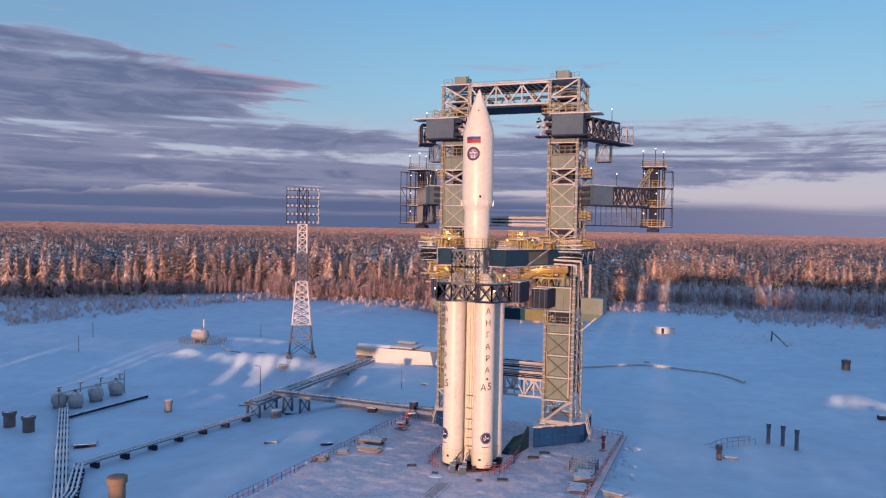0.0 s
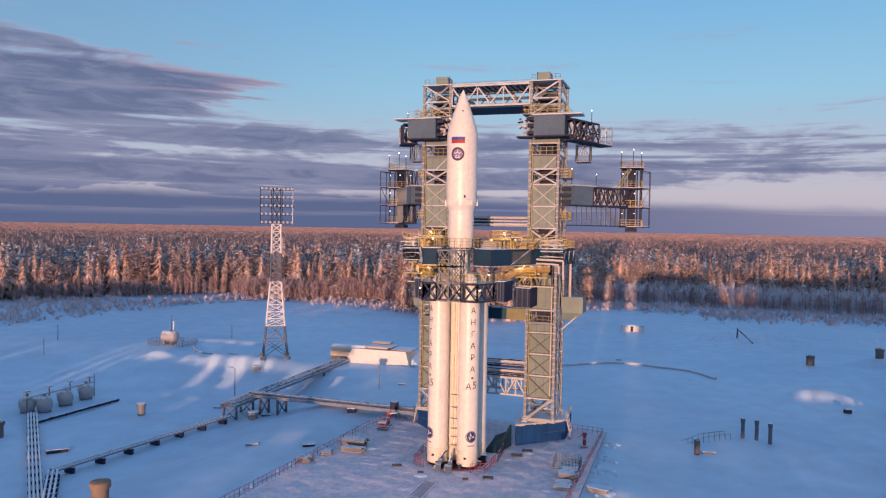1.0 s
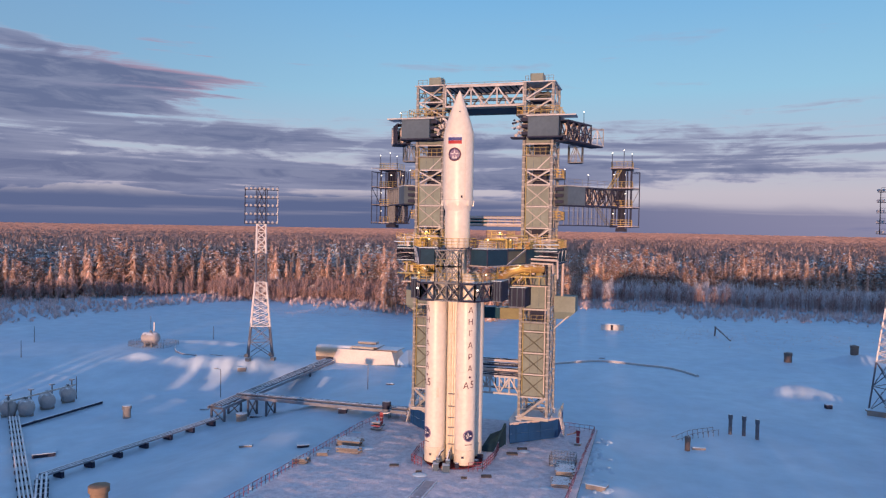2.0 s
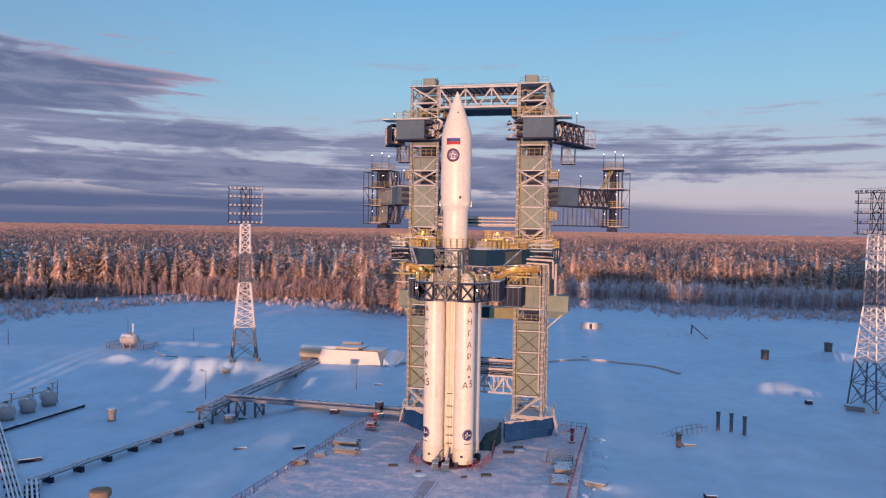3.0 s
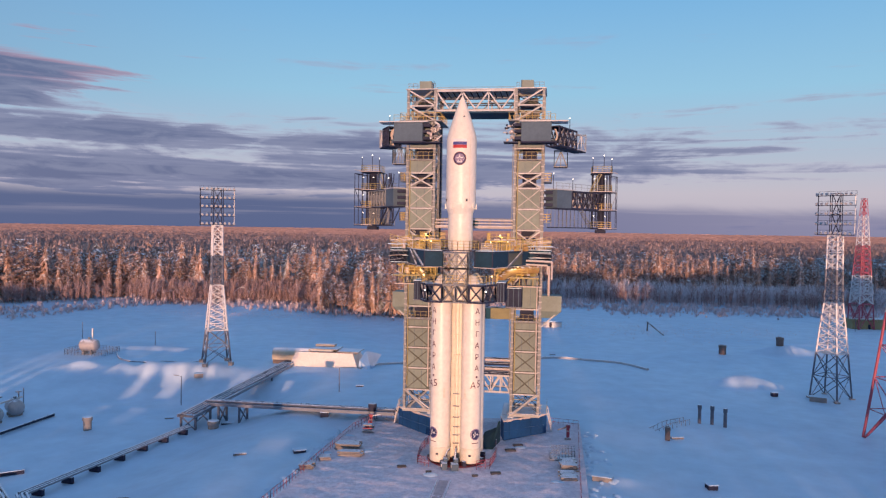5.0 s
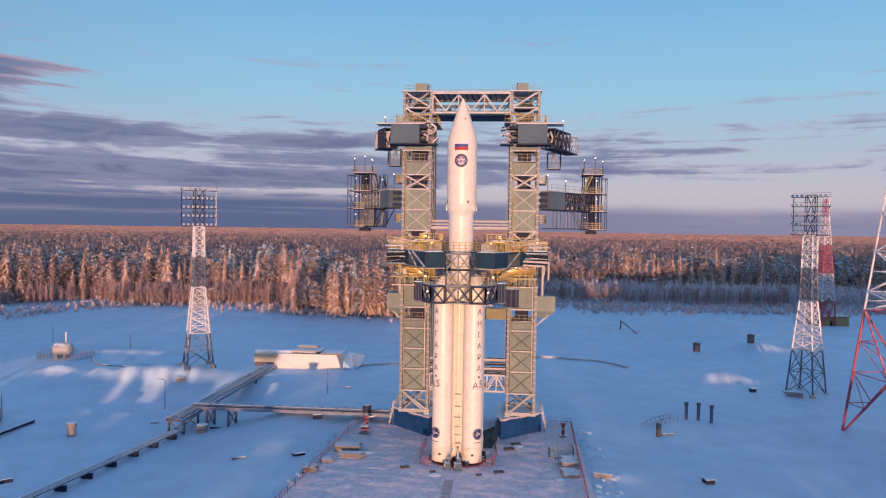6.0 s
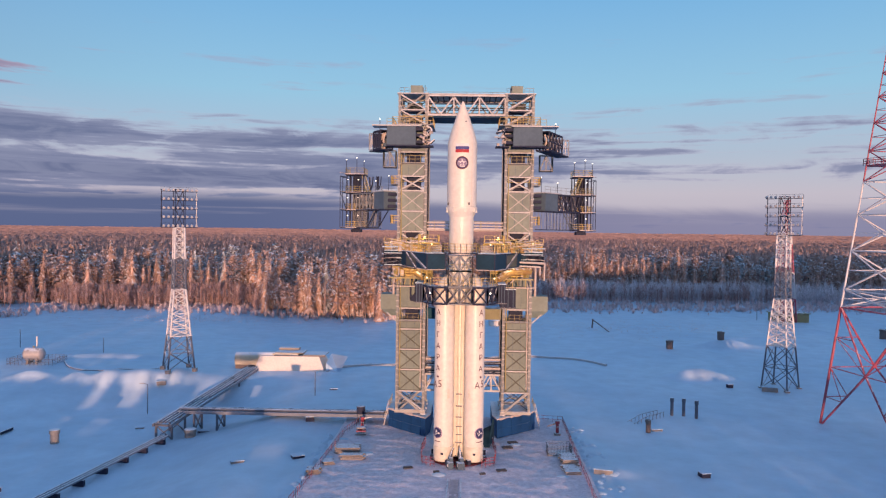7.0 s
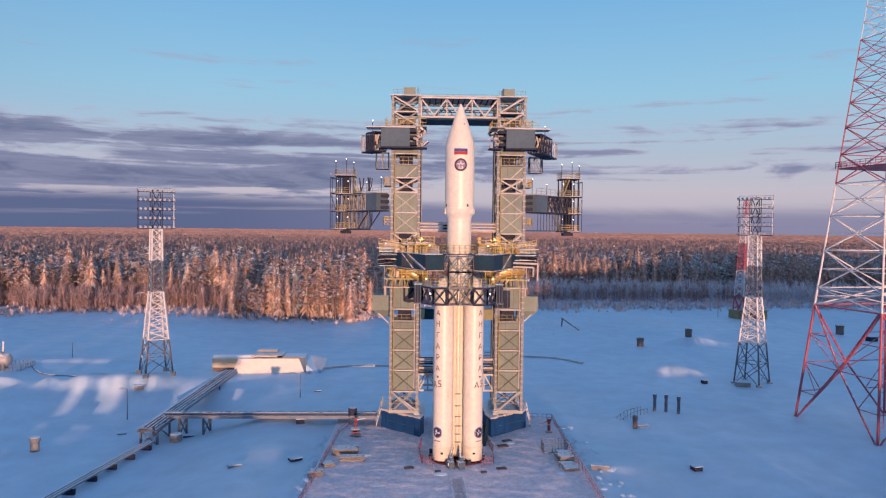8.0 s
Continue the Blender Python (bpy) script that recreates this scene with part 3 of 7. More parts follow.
    for k in range(1, 13):
        u = k / 12
        prof.append((2.18 - 1.98 * u ** 1.18 if u < 1 else 0.16, 47.3 + 6.1 * u))
    prof += [(0.08, 53.58)]
    fairing = part("payload_fairing", Solid().lathe(prof, 0, 0, 48), ROCKET, rocket, smooth=True)
    part("seam", patch(0, 0, 2.18, 0.72, -0.03, 0.03, 38.1, 47.2, 1), ROCKET_LOW, fairing)
    part("seam", Solid().lathe([(2.185, 42.3), (2.2, 42.33), (2.2, 42.4), (2.185, 42.43)], 0, 0, 48), ROCKET, fairing, smooth=True)
    for a in (-0.85, 0.3, 1.4):
        part("port", patch(0, 0, 1.62, a, -0.1, 0.1, 50.35, 50.5, 2), DARK, fairing)
    flag = part("flag", patch(0, 0, 2.19, 0, -1.02, 1.02, 46.75, 47.15), WHITE_INK, fairing, "painted three-stripe flag, white, blue and red")
    part("stripe", patch(0, 0, 2.19, 0, -1.02, 1.02, 46.30, 46.74), BLUE_INK, flag)
    part("stripe", patch(0, 0, 2.19, 0, -1.02, 1.02, 45.84, 46.29), RED_INK, flag)
    e = part("emblem", disc(0, 0, 2.19, 0, 44.35, 0.93, 0.02, 28), NAVY_INK, fairing, "round dark blue emblem with a white star")
    part("emblem_ring", disc(0, 0, 2.19, 0, 44.35, 0.96, 0.03, 28, hole=0.86), INK, e)
    mark = part("emblem_mark", star(0, 0, 2.19, 0, 44.35, 0.66, 0.05), WHITE_INK, e)
    tagged(mark, "pale star")
    part("emblem_core", disc(0, 0, 2.19, 0, 44.28, 0.2, 0.07, 12), EMBLEM_GREY, e)
    part("emblem_bar", patch(0, 0, 2.24, 0, -0.36, 0.36, 43.78, 43.92, 4), WHITE_INK, e)
    part("emblem_field", disc(0, 0, 2.19, 0, 44.35, 0.68, 0.028, 28), EMBLEM_GREY, e)


build_rocket()


def build_pad_table():
    t = thing("launch_table", (0, 0, PAD), "dark steel launch table under the rocket, dusted with snow", "launch table")
    part("table_ring", Solid().lathe([(4.25, PAD), (4.25, PAD + 0.18), (4.0, PAD + 0.24), (3.6, PAD + 0.24)], 0, 0, 32), MAROON, t, "maroon table rim")
    for k in range(8):
        a = math.pi / 8 + k * math.pi / 4
        s = Solid().obox((3.9 * math.sin(a), -3.9 * math.cos(a), PAD + 0.5), (0.5, 0.9, 0.7), a)
        part("hold_down_arm", s, DARK, t)
    for k, (x, y, w) in enumerate(((-1.15, -4.9, 0.5), (0.35, -5.0, 0.62))):
        s = Solid().obox((x, y, PAD + 0.45), (w * 1.6, 1.1, 0.9), 0.3).obox((x + 0.1, y + 0.5, PAD + 1.1), (w, 0.8, 0.6), 0.3)
        box = part("umbilical_box", s, DARKGREY, t, "dark grey umbilical box")
        part("pale_panel", Solid().obox((x - 0.12, y - 0.52, PAD + 0.62), (w * 0.9, 0.06, 0.42), 0.3), WHITE, box, "white panel")
        part("hose", Solid().pipe([(x, y + 0.4, PAD + 1.2), (x * 0.8, y + 1.5, PAD + 2.0), (x * 0.6, -2.6, PAD + 2.2)], 0.14), DARK, t)
    f = thing("safety_fence", (0, 0, PAD), "red tubular safety fence round the rocket's foot", "fence")
    for sx in (-1, 1):
        part("rail", Solid().rail([(sx * 3.4, -4.5), (sx * 5.2, -3.6), (sx * 5.7, 1.5), (sx * 5.3, 6.5)], PAD, 1.3, 0.8, 0.065, 2), FENCERED, f)
    d = thing("flame_deflector", (5.4, 6.2, PAD), "steel flame deflector wedge, dark inside, behind the rocket", "deflector")
    s = Solid()
    s.add([(4.5, 5.4, PAD), (4.8, 5.4, PAD), (5.7, 10.0, PAD), (5.4, 10.0, PAD), (4.5, 5.4, PAD + 0.3), (4.8, 5.4, PAD + 0.3), (5.7, 10.0, PAD + 3.3), (5.4, 10.0, PAD + 3.3)],
          [(3, 2, 1, 0), (4, 5, 6, 7), (0, 1, 5, 4), (1, 2, 6, 5), (2, 3, 7, 6), (3, 0, 4, 7)])
    part("side_wall", s, DEFLECT, d)
    s = Solid()
    s.add([(2.6, 5.4, PAD + 0.1), (4.5, 5.4, PAD + 0.25), (5.4, 10.0, PAD + 2.4), (3.2, 10.0, PAD + 1.4), (2.6, 5.4, PAD), (4.5, 5.4, PAD), (5.4, 10.0, PAD), (3.2, 10.0, PAD)],
          [(0, 1, 2, 3), (7, 6, 5, 4), (0, 4, 5, 1), (1, 5, 6, 2), (2, 6, 7, 3), (3, 7, 4, 0)])
    part("ramp", s, DEFLECT, d)


build_pad_table()


# ---- gantry ----
Y0G, Y1G = 13.0, 20.0
LX, RX = (-10.6, -6.15), (7.1, 11.5)
BAYS = [(4.3, 7.5, "brace"), (7.5, 11.1, "clad"), (11.1, 14.5, "clad"), (14.5, 17.9, "clad"), (17.9, 19.4, "plain"), (19.4, 21.4, "open"), (21.4, 26.8, "plain"),
        (26.8, 31.0, "brace"), (31.0, 34.2, "cross"), (34.2, 37.6, "clad"), (37.6, 41.0, "clad"), (41.0, 43.4, "cross"), (43.4, 45.6, "diag"), (45.6, 47.4, "open"),
        (47.4, 52.0, "plain"), (52.0, 54.4, "brace"), (54.4, 57.0, "brace")]


def build_tower(x0, x1, side):
    """side: +1 when the outside is towards +x."""
    out = x1 if side > 0 else x0
    inn = x0 if side > 0 else x1
    tw = thing("gantry_tower", ((x0 + x1) / 2, (Y0G + Y1G) / 2, 3.68), "tall lattice service tower with khaki cladding and pale cross braces", "tower", "gantry towers")
    for px in (x0, x1):
        for py in (Y0G, Y1G):
            post = part("corner_post", Solid().box(px - 0.20, px + 0.20, py - 0.20, py + 0.20, 4.3, 57.0), STEEL, tw)
            collar = part("splice_collar", Solid().box(px - 0.255, px + 0.255, py - 0.255, py + 0.255, 4.5, 4.68), COLLAR, post, "pale bolted collar")
            for k in range(1, 55):
                twin(collar, (0, 0, 0.95 * k))
            part("foot_plate", Solid().box(px - 0.5, px + 0.5, py - 0.5, py + 0.5, 4.3, 4.42), PALE, post)
    # grillage of beams that carries the legs on the base
    for fy in (Y0G, Y1G):
        part("foot_beam", Solid().box(x0 - 0.3, x1 + 0.3, fy - 0.25, fy + 0.25, 3.9, 4.3), COLLAR, tw)
    for fx in (x0, x1):
        part("foot_beam", Solid().box(fx - 0.25, fx + 0.25, Y0G + 0.26, Y1G - 0.26, 3.9, 4.3), COLLAR, tw)
        for fy in (Y0G, 17.0, Y1G) if fx == inn else (17.0, Y1G):
            part("bearing", Solid().box(fx - 0.45, fx + 0.45, fy - 0.45, fy + 0.45, 3.68, 3.9), PALE, tw)
    # dark box added for the unlit inside, so the tower isn't see-through
    part("lift_shaft", Solid().box(x0 + 1.1, x1 - 1.1, Y0G + 2.2, Y1G - 1.6, 8.1, 53.0), DARK, tw, "dark core box added for the tower's unlit inside")
    for z0, z1, kind in BAYS:
        for p0, p1 in (((x0, Y0G), (x1, Y0G)), ((x0, Y1G), (x1, Y1G)), ((x0, Y0G), (x0, Y1G)), ((x1, Y0G), (x1, Y1G))):
            part("girt", Solid().beam((*p0, z0), (*p1, z0), 0.2), PALE, tw)
        my = (Y0G + Y1G) / 2
        for px in (x0, x1):
            s = Solid().beam((px, my, z0), (px, my, z1), 0.15)
            s.beam((px, Y0G, z0), (px, my, z1), 0.15).beam((px, my, z1), (px, Y1G, z0), 0.15).beam((px, Y0G, (z0 + z1) / 2), (px, Y1G, (z0 + z1) / 2), 0.12)
            part("side_brace", s, COLLAR, tw)
        a, b = x0 + 0.3, x1 - 0.3
        if kind in ("clad", "plain", "diag"):
            p = part("cladding_panel", Solid().box(a, b, Y0G - 0.05, Y0G + 0.06, z0 + 0.14, z1 - 0.14), CLAD, tw, "khaki sheet panel")
            part("cladding_panel", Solid().box(a, b, Y1G - 0.06, Y1G + 0.05, z0 + 0.14, z1 - 0.14), CLAD, tw)
            fr = Solid()
            for zz in (z0 + 0.2, z1 - 0.2):
                fr.beam((a, Y0G - 0.08, zz), (b, Y0G - 0.08, zz), 0.09)
            for xx in (a + 0.06, b - 0.06):
                fr.beam((xx, Y0G - 0.08, z0 + 0.2), (xx, Y0G - 0.08, z1 - 0.2), 0.09)
            part("panel_frame", fr, BRACE if z0 < 30 else STEEL, p)
            for q in (1, 2):
                xx = a + (b - a) * q / 3
                part("seam", Solid().beam((xx, Y0G - 0.06, z0 + 0.25), (xx, Y0G - 0.06, z1 - 0.25), 0.04), DARKGREY, p)
            if kind == "clad":
                part("cross_brace", Solid().beam((a, Y0G - 0.14, z0 + 0.15), (b, Y0G - 0.14, z1 - 0.15), 0.16), BRACE if z0 < 30 else COLLAR, p)
                part("cross_brace", Solid().beam((b, Y0G - 0.15, z0 + 0.15), (a, Y0G - 0.15, z1 - 0.15), 0.16), BRACE if z0 < 30 else COLLAR, p)
            if kind == "diag":
                part("cross_brace", Solid().beam(((a + b) / 2, Y0G - 0.14, z0 + 0.1), (b, Y0G - 0.14, z1 - 0.3), 0.16), PALE, p)
        if kind in ("cross", "brace"):
            part("diagonal", Solid().beam((x0, Y0G, z0), (x1, Y0G, z1), 0.21) if side > 0 else Solid().beam((x1, Y0G, z0), (x0, Y0G, z1), 0.21), PALE, tw)
            for q in (0.33, 0.67):
                part("inner_rail", Solid().beam((x0, Y0G + 0.9, z0 + (z1 - z0) * q), (x1, Y0G + 0.9, z0 + (z1 - z0) * q), 0.1), (STEEL, OCHRE)[int(q * 2)], tw)
            for yy, mt in ((Y0G + 3.4, COLLAR), (Y1G - 1.2, DARK)):
                part("inner_cross", Solid().beam((x0, yy, z0), (x1, yy, z1), 0.13).beam((x0, yy, z1), (x1, yy, z0), 0.13), mt, tw)
            part("inner_brace", Solid().beam((x0, Y0G + 1.4, z1), (x1, Y0G + 1.4, z0), 0.13), DARK, tw)
            part("inner_stair", Solid().beam((x0 + 0.5, Y0G + 0.6, z0), (x1 - 0.5, Y0G + 0.6, z1), 0.16, 0.3), STEEL, tw)
            if kind == "cross":
                part("diagonal", Solid().beam((x1, Y0G - 0.05, z0), (x0, Y0G - 0.05, z1), 0.2) if side > 0 else Solid().beam((x0, Y0G - 0.05, z0), (x1, Y0G - 0.05, z1), 0.2), PALE, tw)
        if kind == "open":
            part("landing", Solid().box(x0 - 0.2, x1 + 0.2, Y0G - 0.7, Y0G + 1.2, z0 - 0.1, z0 + 0.02), STEEL, tw)
            part("railing", Solid().rail([(x0, Y0G - 0.65), (x1, Y0G - 0.65)], z0, 1.2, 0.9), OCHRE, tw, "dull yellow hand rail")
    # balconies on the outside, and a ladder on the inside
    for z in (31.2, 35.6, 42.2):
        b = part("balcony", Solid().box(min(out, out + side * 1.5), max(out, out + side * 1.5), 14, 18.5, z - 0.12, z), STEEL, tw)
        part("railing", Solid().rail([(out, 14), (out + side * 1.45, 14), (out + side * 1.45, 18.5), (out, 18.5)], z, 1.3, 0.8, 0.08, 2), YELLOW, b, "yellow hand rail")
    lad = Solid()
    for yy in (14.6, 15.3):
        lad.beam((inn - side * 0.5, yy, 8), (inn - side * 0.5, yy, 55), 0.1)
    z = 8.0
    while z < 55:
        lad.beam((inn - side * 0.5, 14.6, z), (inn - side * 0.5, 15.3, z), 0.07)
        z += 0.7
    part("ladder", lad, STEEL, tw)
    for k, xx in enumerate((x0 + 0.45, x1 - 0.5)):
        part("riser_pipe", Solid().tube((xx, Y0G - 0.3, 8.2), (xx, Y0G - 0.3, 30.0 if k else 47.0), 0.09, 6), PIPE if k else OCHRE, tw, smooth=True)
    cab = Solid()
    for k in range(4):
        cab.tube((inn - side * 0.25, 16.4 + 0.5 * k, 8), (inn - side * 0.25, 16.4 + 0.5 * k, 53), 0.12, 6)
    part("cable_riser", cab, DARK, tw)
    # gallery at the top and machine house on the roof
    part("top_gallery", Solid().box(x0 - 1.2, x1 + 1.2, 11.8, 20.5, 51.75, 51.9), STEEL, tw)
    part("railing", Solid().rail([(x0 - 1.1, 19), (x0 - 1.1, 11.9), (x1 + 1.1, 11.9), (x1 + 1.1, 19)], 51.9, 1.2, 1.0), YELLOW, tw, "yellow hand rail")
    part("roof_plate", Solid().box(x0 - 0.4, x1 + 0.4, 12.6, 20.4, 57.0, 57.15), PALE, tw)
    hx = (x0 + x1) / 2 - side * 0.5
    h = part("machine_house", Solid().box(hx - 1.0, hx + 1.0, 13.4, 16.0, 57.15, 58.5), CLAD, tw, "small grey sheet-metal machine house")
    part("roof_rail", Solid().rail([(x0, 13), (hx - 1.2, 13)], 57.15, 0.9, 0.9), STEEL, tw)
    part("roof_rail", Solid().rail([(hx + 1.2, 13), (x1, 13)], 57.15, 0.9, 0.9), STEEL, tw)
    part("aerial", Solid().tube((x1 - 0.3 if side < 0 else x0 + 0.8, 13.2, 57.1), (x1 - 0.3 if side < 0 else x0 + 0.8, 13.2, 58.5), 0.04, 6), DARK, tw)
    # gear inside the head of the tower
    part("winch_frame", Solid().box(x0 + 0.5, x1 - 0.5, 15.6, 18.6, 54.5, 54.7), DARK, tw)
    part("winch", Solid().box(x0 + 1.0, x1 - 1.0, 16.2, 18.0, 54.7, 56.1), BRACE, tw, "dull olive winch housing")
    part("winch_drum", Solid().tube((x0 + 0.7, 15.4, 53.2), (x1 - 0.7, 15.4, 53.2), 0.45, 12), DARK, tw, smooth=True)
    # sloped hopper box on the outside, half way down
    o = out + side * 0.1
    hop = Solid()
    xa, xb = sorted((o, o + side * 3.4))
    hop.box(xa, xb, 18.6, 22.4, 20.6, 23.2)
    c0, c1 = (o, o + side * 2.0)
    hop.add([(xa, 18.6, 20.6), (xb, 18.6, 20.6), (xb, 22.4, 20.6), (xa, 22.4, 20.6), (min(c0, c1), 19.2, 19.4), (max(c0, c1), 19.2, 19.4), (max(c0, c1), 21.8, 19.4), (min(c0, c1), 21.8, 19.4)],
            [(7, 6, 5, 4), (4, 5, 1, 0), (5, 6, 2, 1), (6, 7, 3, 2), (7, 4, 0, 3)])
    part("side_hopper", hop, CLAD, tw, "grey-green sheet-metal hopper box")
    part("hopper_strut", Solid().beam((o, 19, 17.8), (o + side * 3.2, 19, 20.8), 0.2), PALE, tw)
    part("vent_pipe", Solid().pipe([(o + side * 1.2, 19, 23.2), (o + side * 1.2, 19, 28.6), (o, 19, 28.9)], 0.22), PIPE, tw, smooth=True)


build_tower(*LX, -1)
build_tower(*RX, 1)


def build_bridge():
    b = thing("top_bridge", (0.5, 16, 53.3), "pale lattice truss bridge joining the two towers at the top", "bridge")
    x0, x1 = LX[1] + 0.26, RX[0] - 0.26
    for y in (13.0, 19.6):
        ch = Solid()
        for z in (53.6, 56.8):
            ch.beam((x0, y, z), (x1, y, z), 0.3)
        part("chord", ch, PALE, b)
        n = 6
        for k in range(n + 1):
            x = x0 + (x1 - x0) * k / n
            if k % 2 == 0:
                part("post", Solid().beam((x, y, 53.6), (x, y, 56.8), 0.22), PALE, b)
        for k in range(n):
            xa, xb = x0 + (x1 - x0) * k / n, x0 + (x1 - x0) * (k + 1) / n
            za, zb = (56.6, 53.8) if k % 2 == 0 else (53.8, 56.6)
            part("diagonal", Solid().beam((xa, y, za), (xb, y, zb), 0.22), PALE if y < 15 else STEEL, b)
    # navy floor and dark inner bars stand for the truss's shaded inside
    part("floor", Solid().box(x0, x1, 12.9, 19.8, 53.15, 53.4), NAVY, b, "floor under the truss, coloured dark for its shaded underside")
    part("roof", Solid().box(x0, x1, 12.9, 19.8, 57.0, 57.12), PALE, b)
    part("rail", Solid().rail([(x0, 13), (x1, 13)], 57.12, 0.25, 2.2, 0.06, 0), STEEL, b)
    for k in range(13):
        x = x0 + (x1 - x0) * (k + 0.5) / 13
        part("roof_beam", Solid().beam((x, 13, 56.75), (x, 19.6, 56.75), 0.14), DARK, b)
        part("floor_beam", Solid().beam((x, 13, 53.75), (x, 19.6, 53.75), 0.14), DARK, b)
    for z in (54.6, 55.6):
        part("inner_pipe", Solid().tube((x0, 14.2, z), (x1, 14.2, z), 0.1, 6), DARK, b)
        part("inner_pipe", Solid().tube((x0, 18.2, z), (x1, 18.2, z), 0.14, 6), STEEL, b)
    for x in (-3.6, 4.2):
        part("hoist", Solid().box(x, x + 0.6, 15, 16.2, 53.4, 54.6), DARKGREY, b)


build_bridge()


def build_links():
    """Cross ties between the towers below the bridge."""
    x0, x1 = LX[1] + 0.26, RX[0] - 0.26
    t = thing("tie_truss", (0.5, 16, 7.4), "grey lattice tie truss between the towers near their foot", "truss")
    for y in (14.2, 18.5):
        part("lattice", Solid().lattice((x0, y), (x1, y), 7.5, 10.2, 8, 0.22), PALE, t)
    for z in (10.4, 11.2, 12.0, 12.7):
        part("pipe", Solid().tube((x0, 14.6, z), (x1, 14.6, z), 0.2), PIPE if z in (11.2, 12.7) else DARK, t, smooth=True)
        part("pipe", Solid().tube((x0, 15.8, z), (x1, 15.8, z), 0.2), DARK, t, smooth=True)
    w = thing("tie_girder", (0.5, 16, 19.4), "dark teal and olive box girder between the towers", "girder")
    part("girder", Solid().box(x0, 3.4, 14.6, 17.4, 19.5, 21.3), TEAL, w)
    part("girder_end", Solid().box(3.41, x1, 14.6, 17.4, 19.5, 21.3), OLIVE, w, "olive painted end of the girder")
    u = thing("cross_walkway", (0.5, 15, 34.4), "ochre walkway with rails between the towers", "walkway")
    part("deck", Solid().box(x0, x1, 13.6, 16.2, 34.4, 34.9), PIPE, u)
    part("girder", Solid().box(-2.0, 1.2, 13.5, 13.62, 34.4, 35.8), TEAL, u, "teal side plate")
    part("railing", Solid().rail([(x0, 13.65), (x1, 13.65)], 34.9, 1.1, 0.9, 0.07, 2), OCHRE, u)
    for zz, rr in ((34.65, 0.18), (35.25, 0.11), (35.75, 0.14)):
        part("pipe", Solid().tube((x0, 13.3, zz), (x1, 13.3, zz), rr), PIPE, u, "frosted pipe", smooth=True)
    for k in range(5):
        xx = x0 + (x1 - x0) * (k + 0.5) / 5
        part("pipe_hanger", Solid().beam((xx, 13.3, 34.4), (xx, 13.3, 36.0), 0.1), OCHRE, u)


build_links()


def build_plinth(side, cx):
    """Blue wedge-shaped base of a tower."""
    X = [cx + side * d for d in (5.9, 12.6, 12.6, 5.2, 5.2)]
    poly = list(zip(X, (10.6, 16.7, 23.0, 23.0, 13.4)))
    p = thing("tower_base", (cx + side * 9, 17, PAD), "dark blue steel tower base, its top edge snowy", "base", "tower bases")
    part("base_body", Solid().prism(poly, PAD, 3.5), BLUE, p)
    top = [((x - (cx + side * 9)) * 1.015 + cx + side * 9, (y - 17) * 1.015 + 17) for x, y in poly]
    part("base_deck", Solid().prism(top, 3.5, 3.68), PIPE, p, "snowy deck of the base")
    for k in range(4):
        u = (k + 0.5) / 4
        a, b = poly[0], poly[1]
        x, y = a[0] + (b[0] - a[0]) * u, a[1] + (b[1] - a[1]) * u
        part("rib", Solid().obox((x + side * 0.03, y - 0.03, 1.98), (0.08, 0.08, 2.95), 0.74 * side), BLUE, p)
    part("weld_line", Solid().beam((*poly[0], 1.9), (*poly[1], 1.9), 0.07, 0.1), BLUE, p)
    part("railing", Solid().rail([(X[1], 17.2), (X[1], 22.8)], 3.68, 1.1, 1.2), OCHRE, p)
    rnd = random.Random(31 + side)
    for k in range(7):
        u = rnd.uniform(0.02, 0.98)
        x, y = poly[0][0] + (poly[1][0] - poly[0][0]) * u, poly[0][1] + (poly[1][1] - poly[0][1]) * u
        part("snow_lip", Solid().obox((x, y, 3.6), (rnd.uniform(0.5, 1.4), 0.22, rnd.uniform(0.18, 0.4)), 0.74 * side), PIPE, p, "crust of snow over the edge")
    part("big_strut", Solid().tube((cx + side * 7.0, 12.7, 4.2), (cx + side * 10.8, 12.8, 7.5), 0.2), COLLAR, p, smooth=True)
    s = Solid()
    for yy in (17.2, 18.2):
        s.beam((cx + side * 13.5, yy, PAD), (cx + side * 12.7, yy, 3.68), 0.14).beam((cx + side * 13.5, yy, PAD + 1), (cx + side * 12.7, yy, 4.68), 0.07)
    for k in range(9):
        u = k / 8
        s.box(*sorted((cx + side * (13.5 - 0.8 * u) - 0.1, cx + side * (13.5 - 0.8 * u) + 0.1)), 17.2, 18.2, PAD + 3.1 * u - 0.03, PAD + 3.1 * u + 0.03)
    part("stair", s, PALE, p)


build_plinth(1, 0.3)
build_plinth(-1, 0.3)


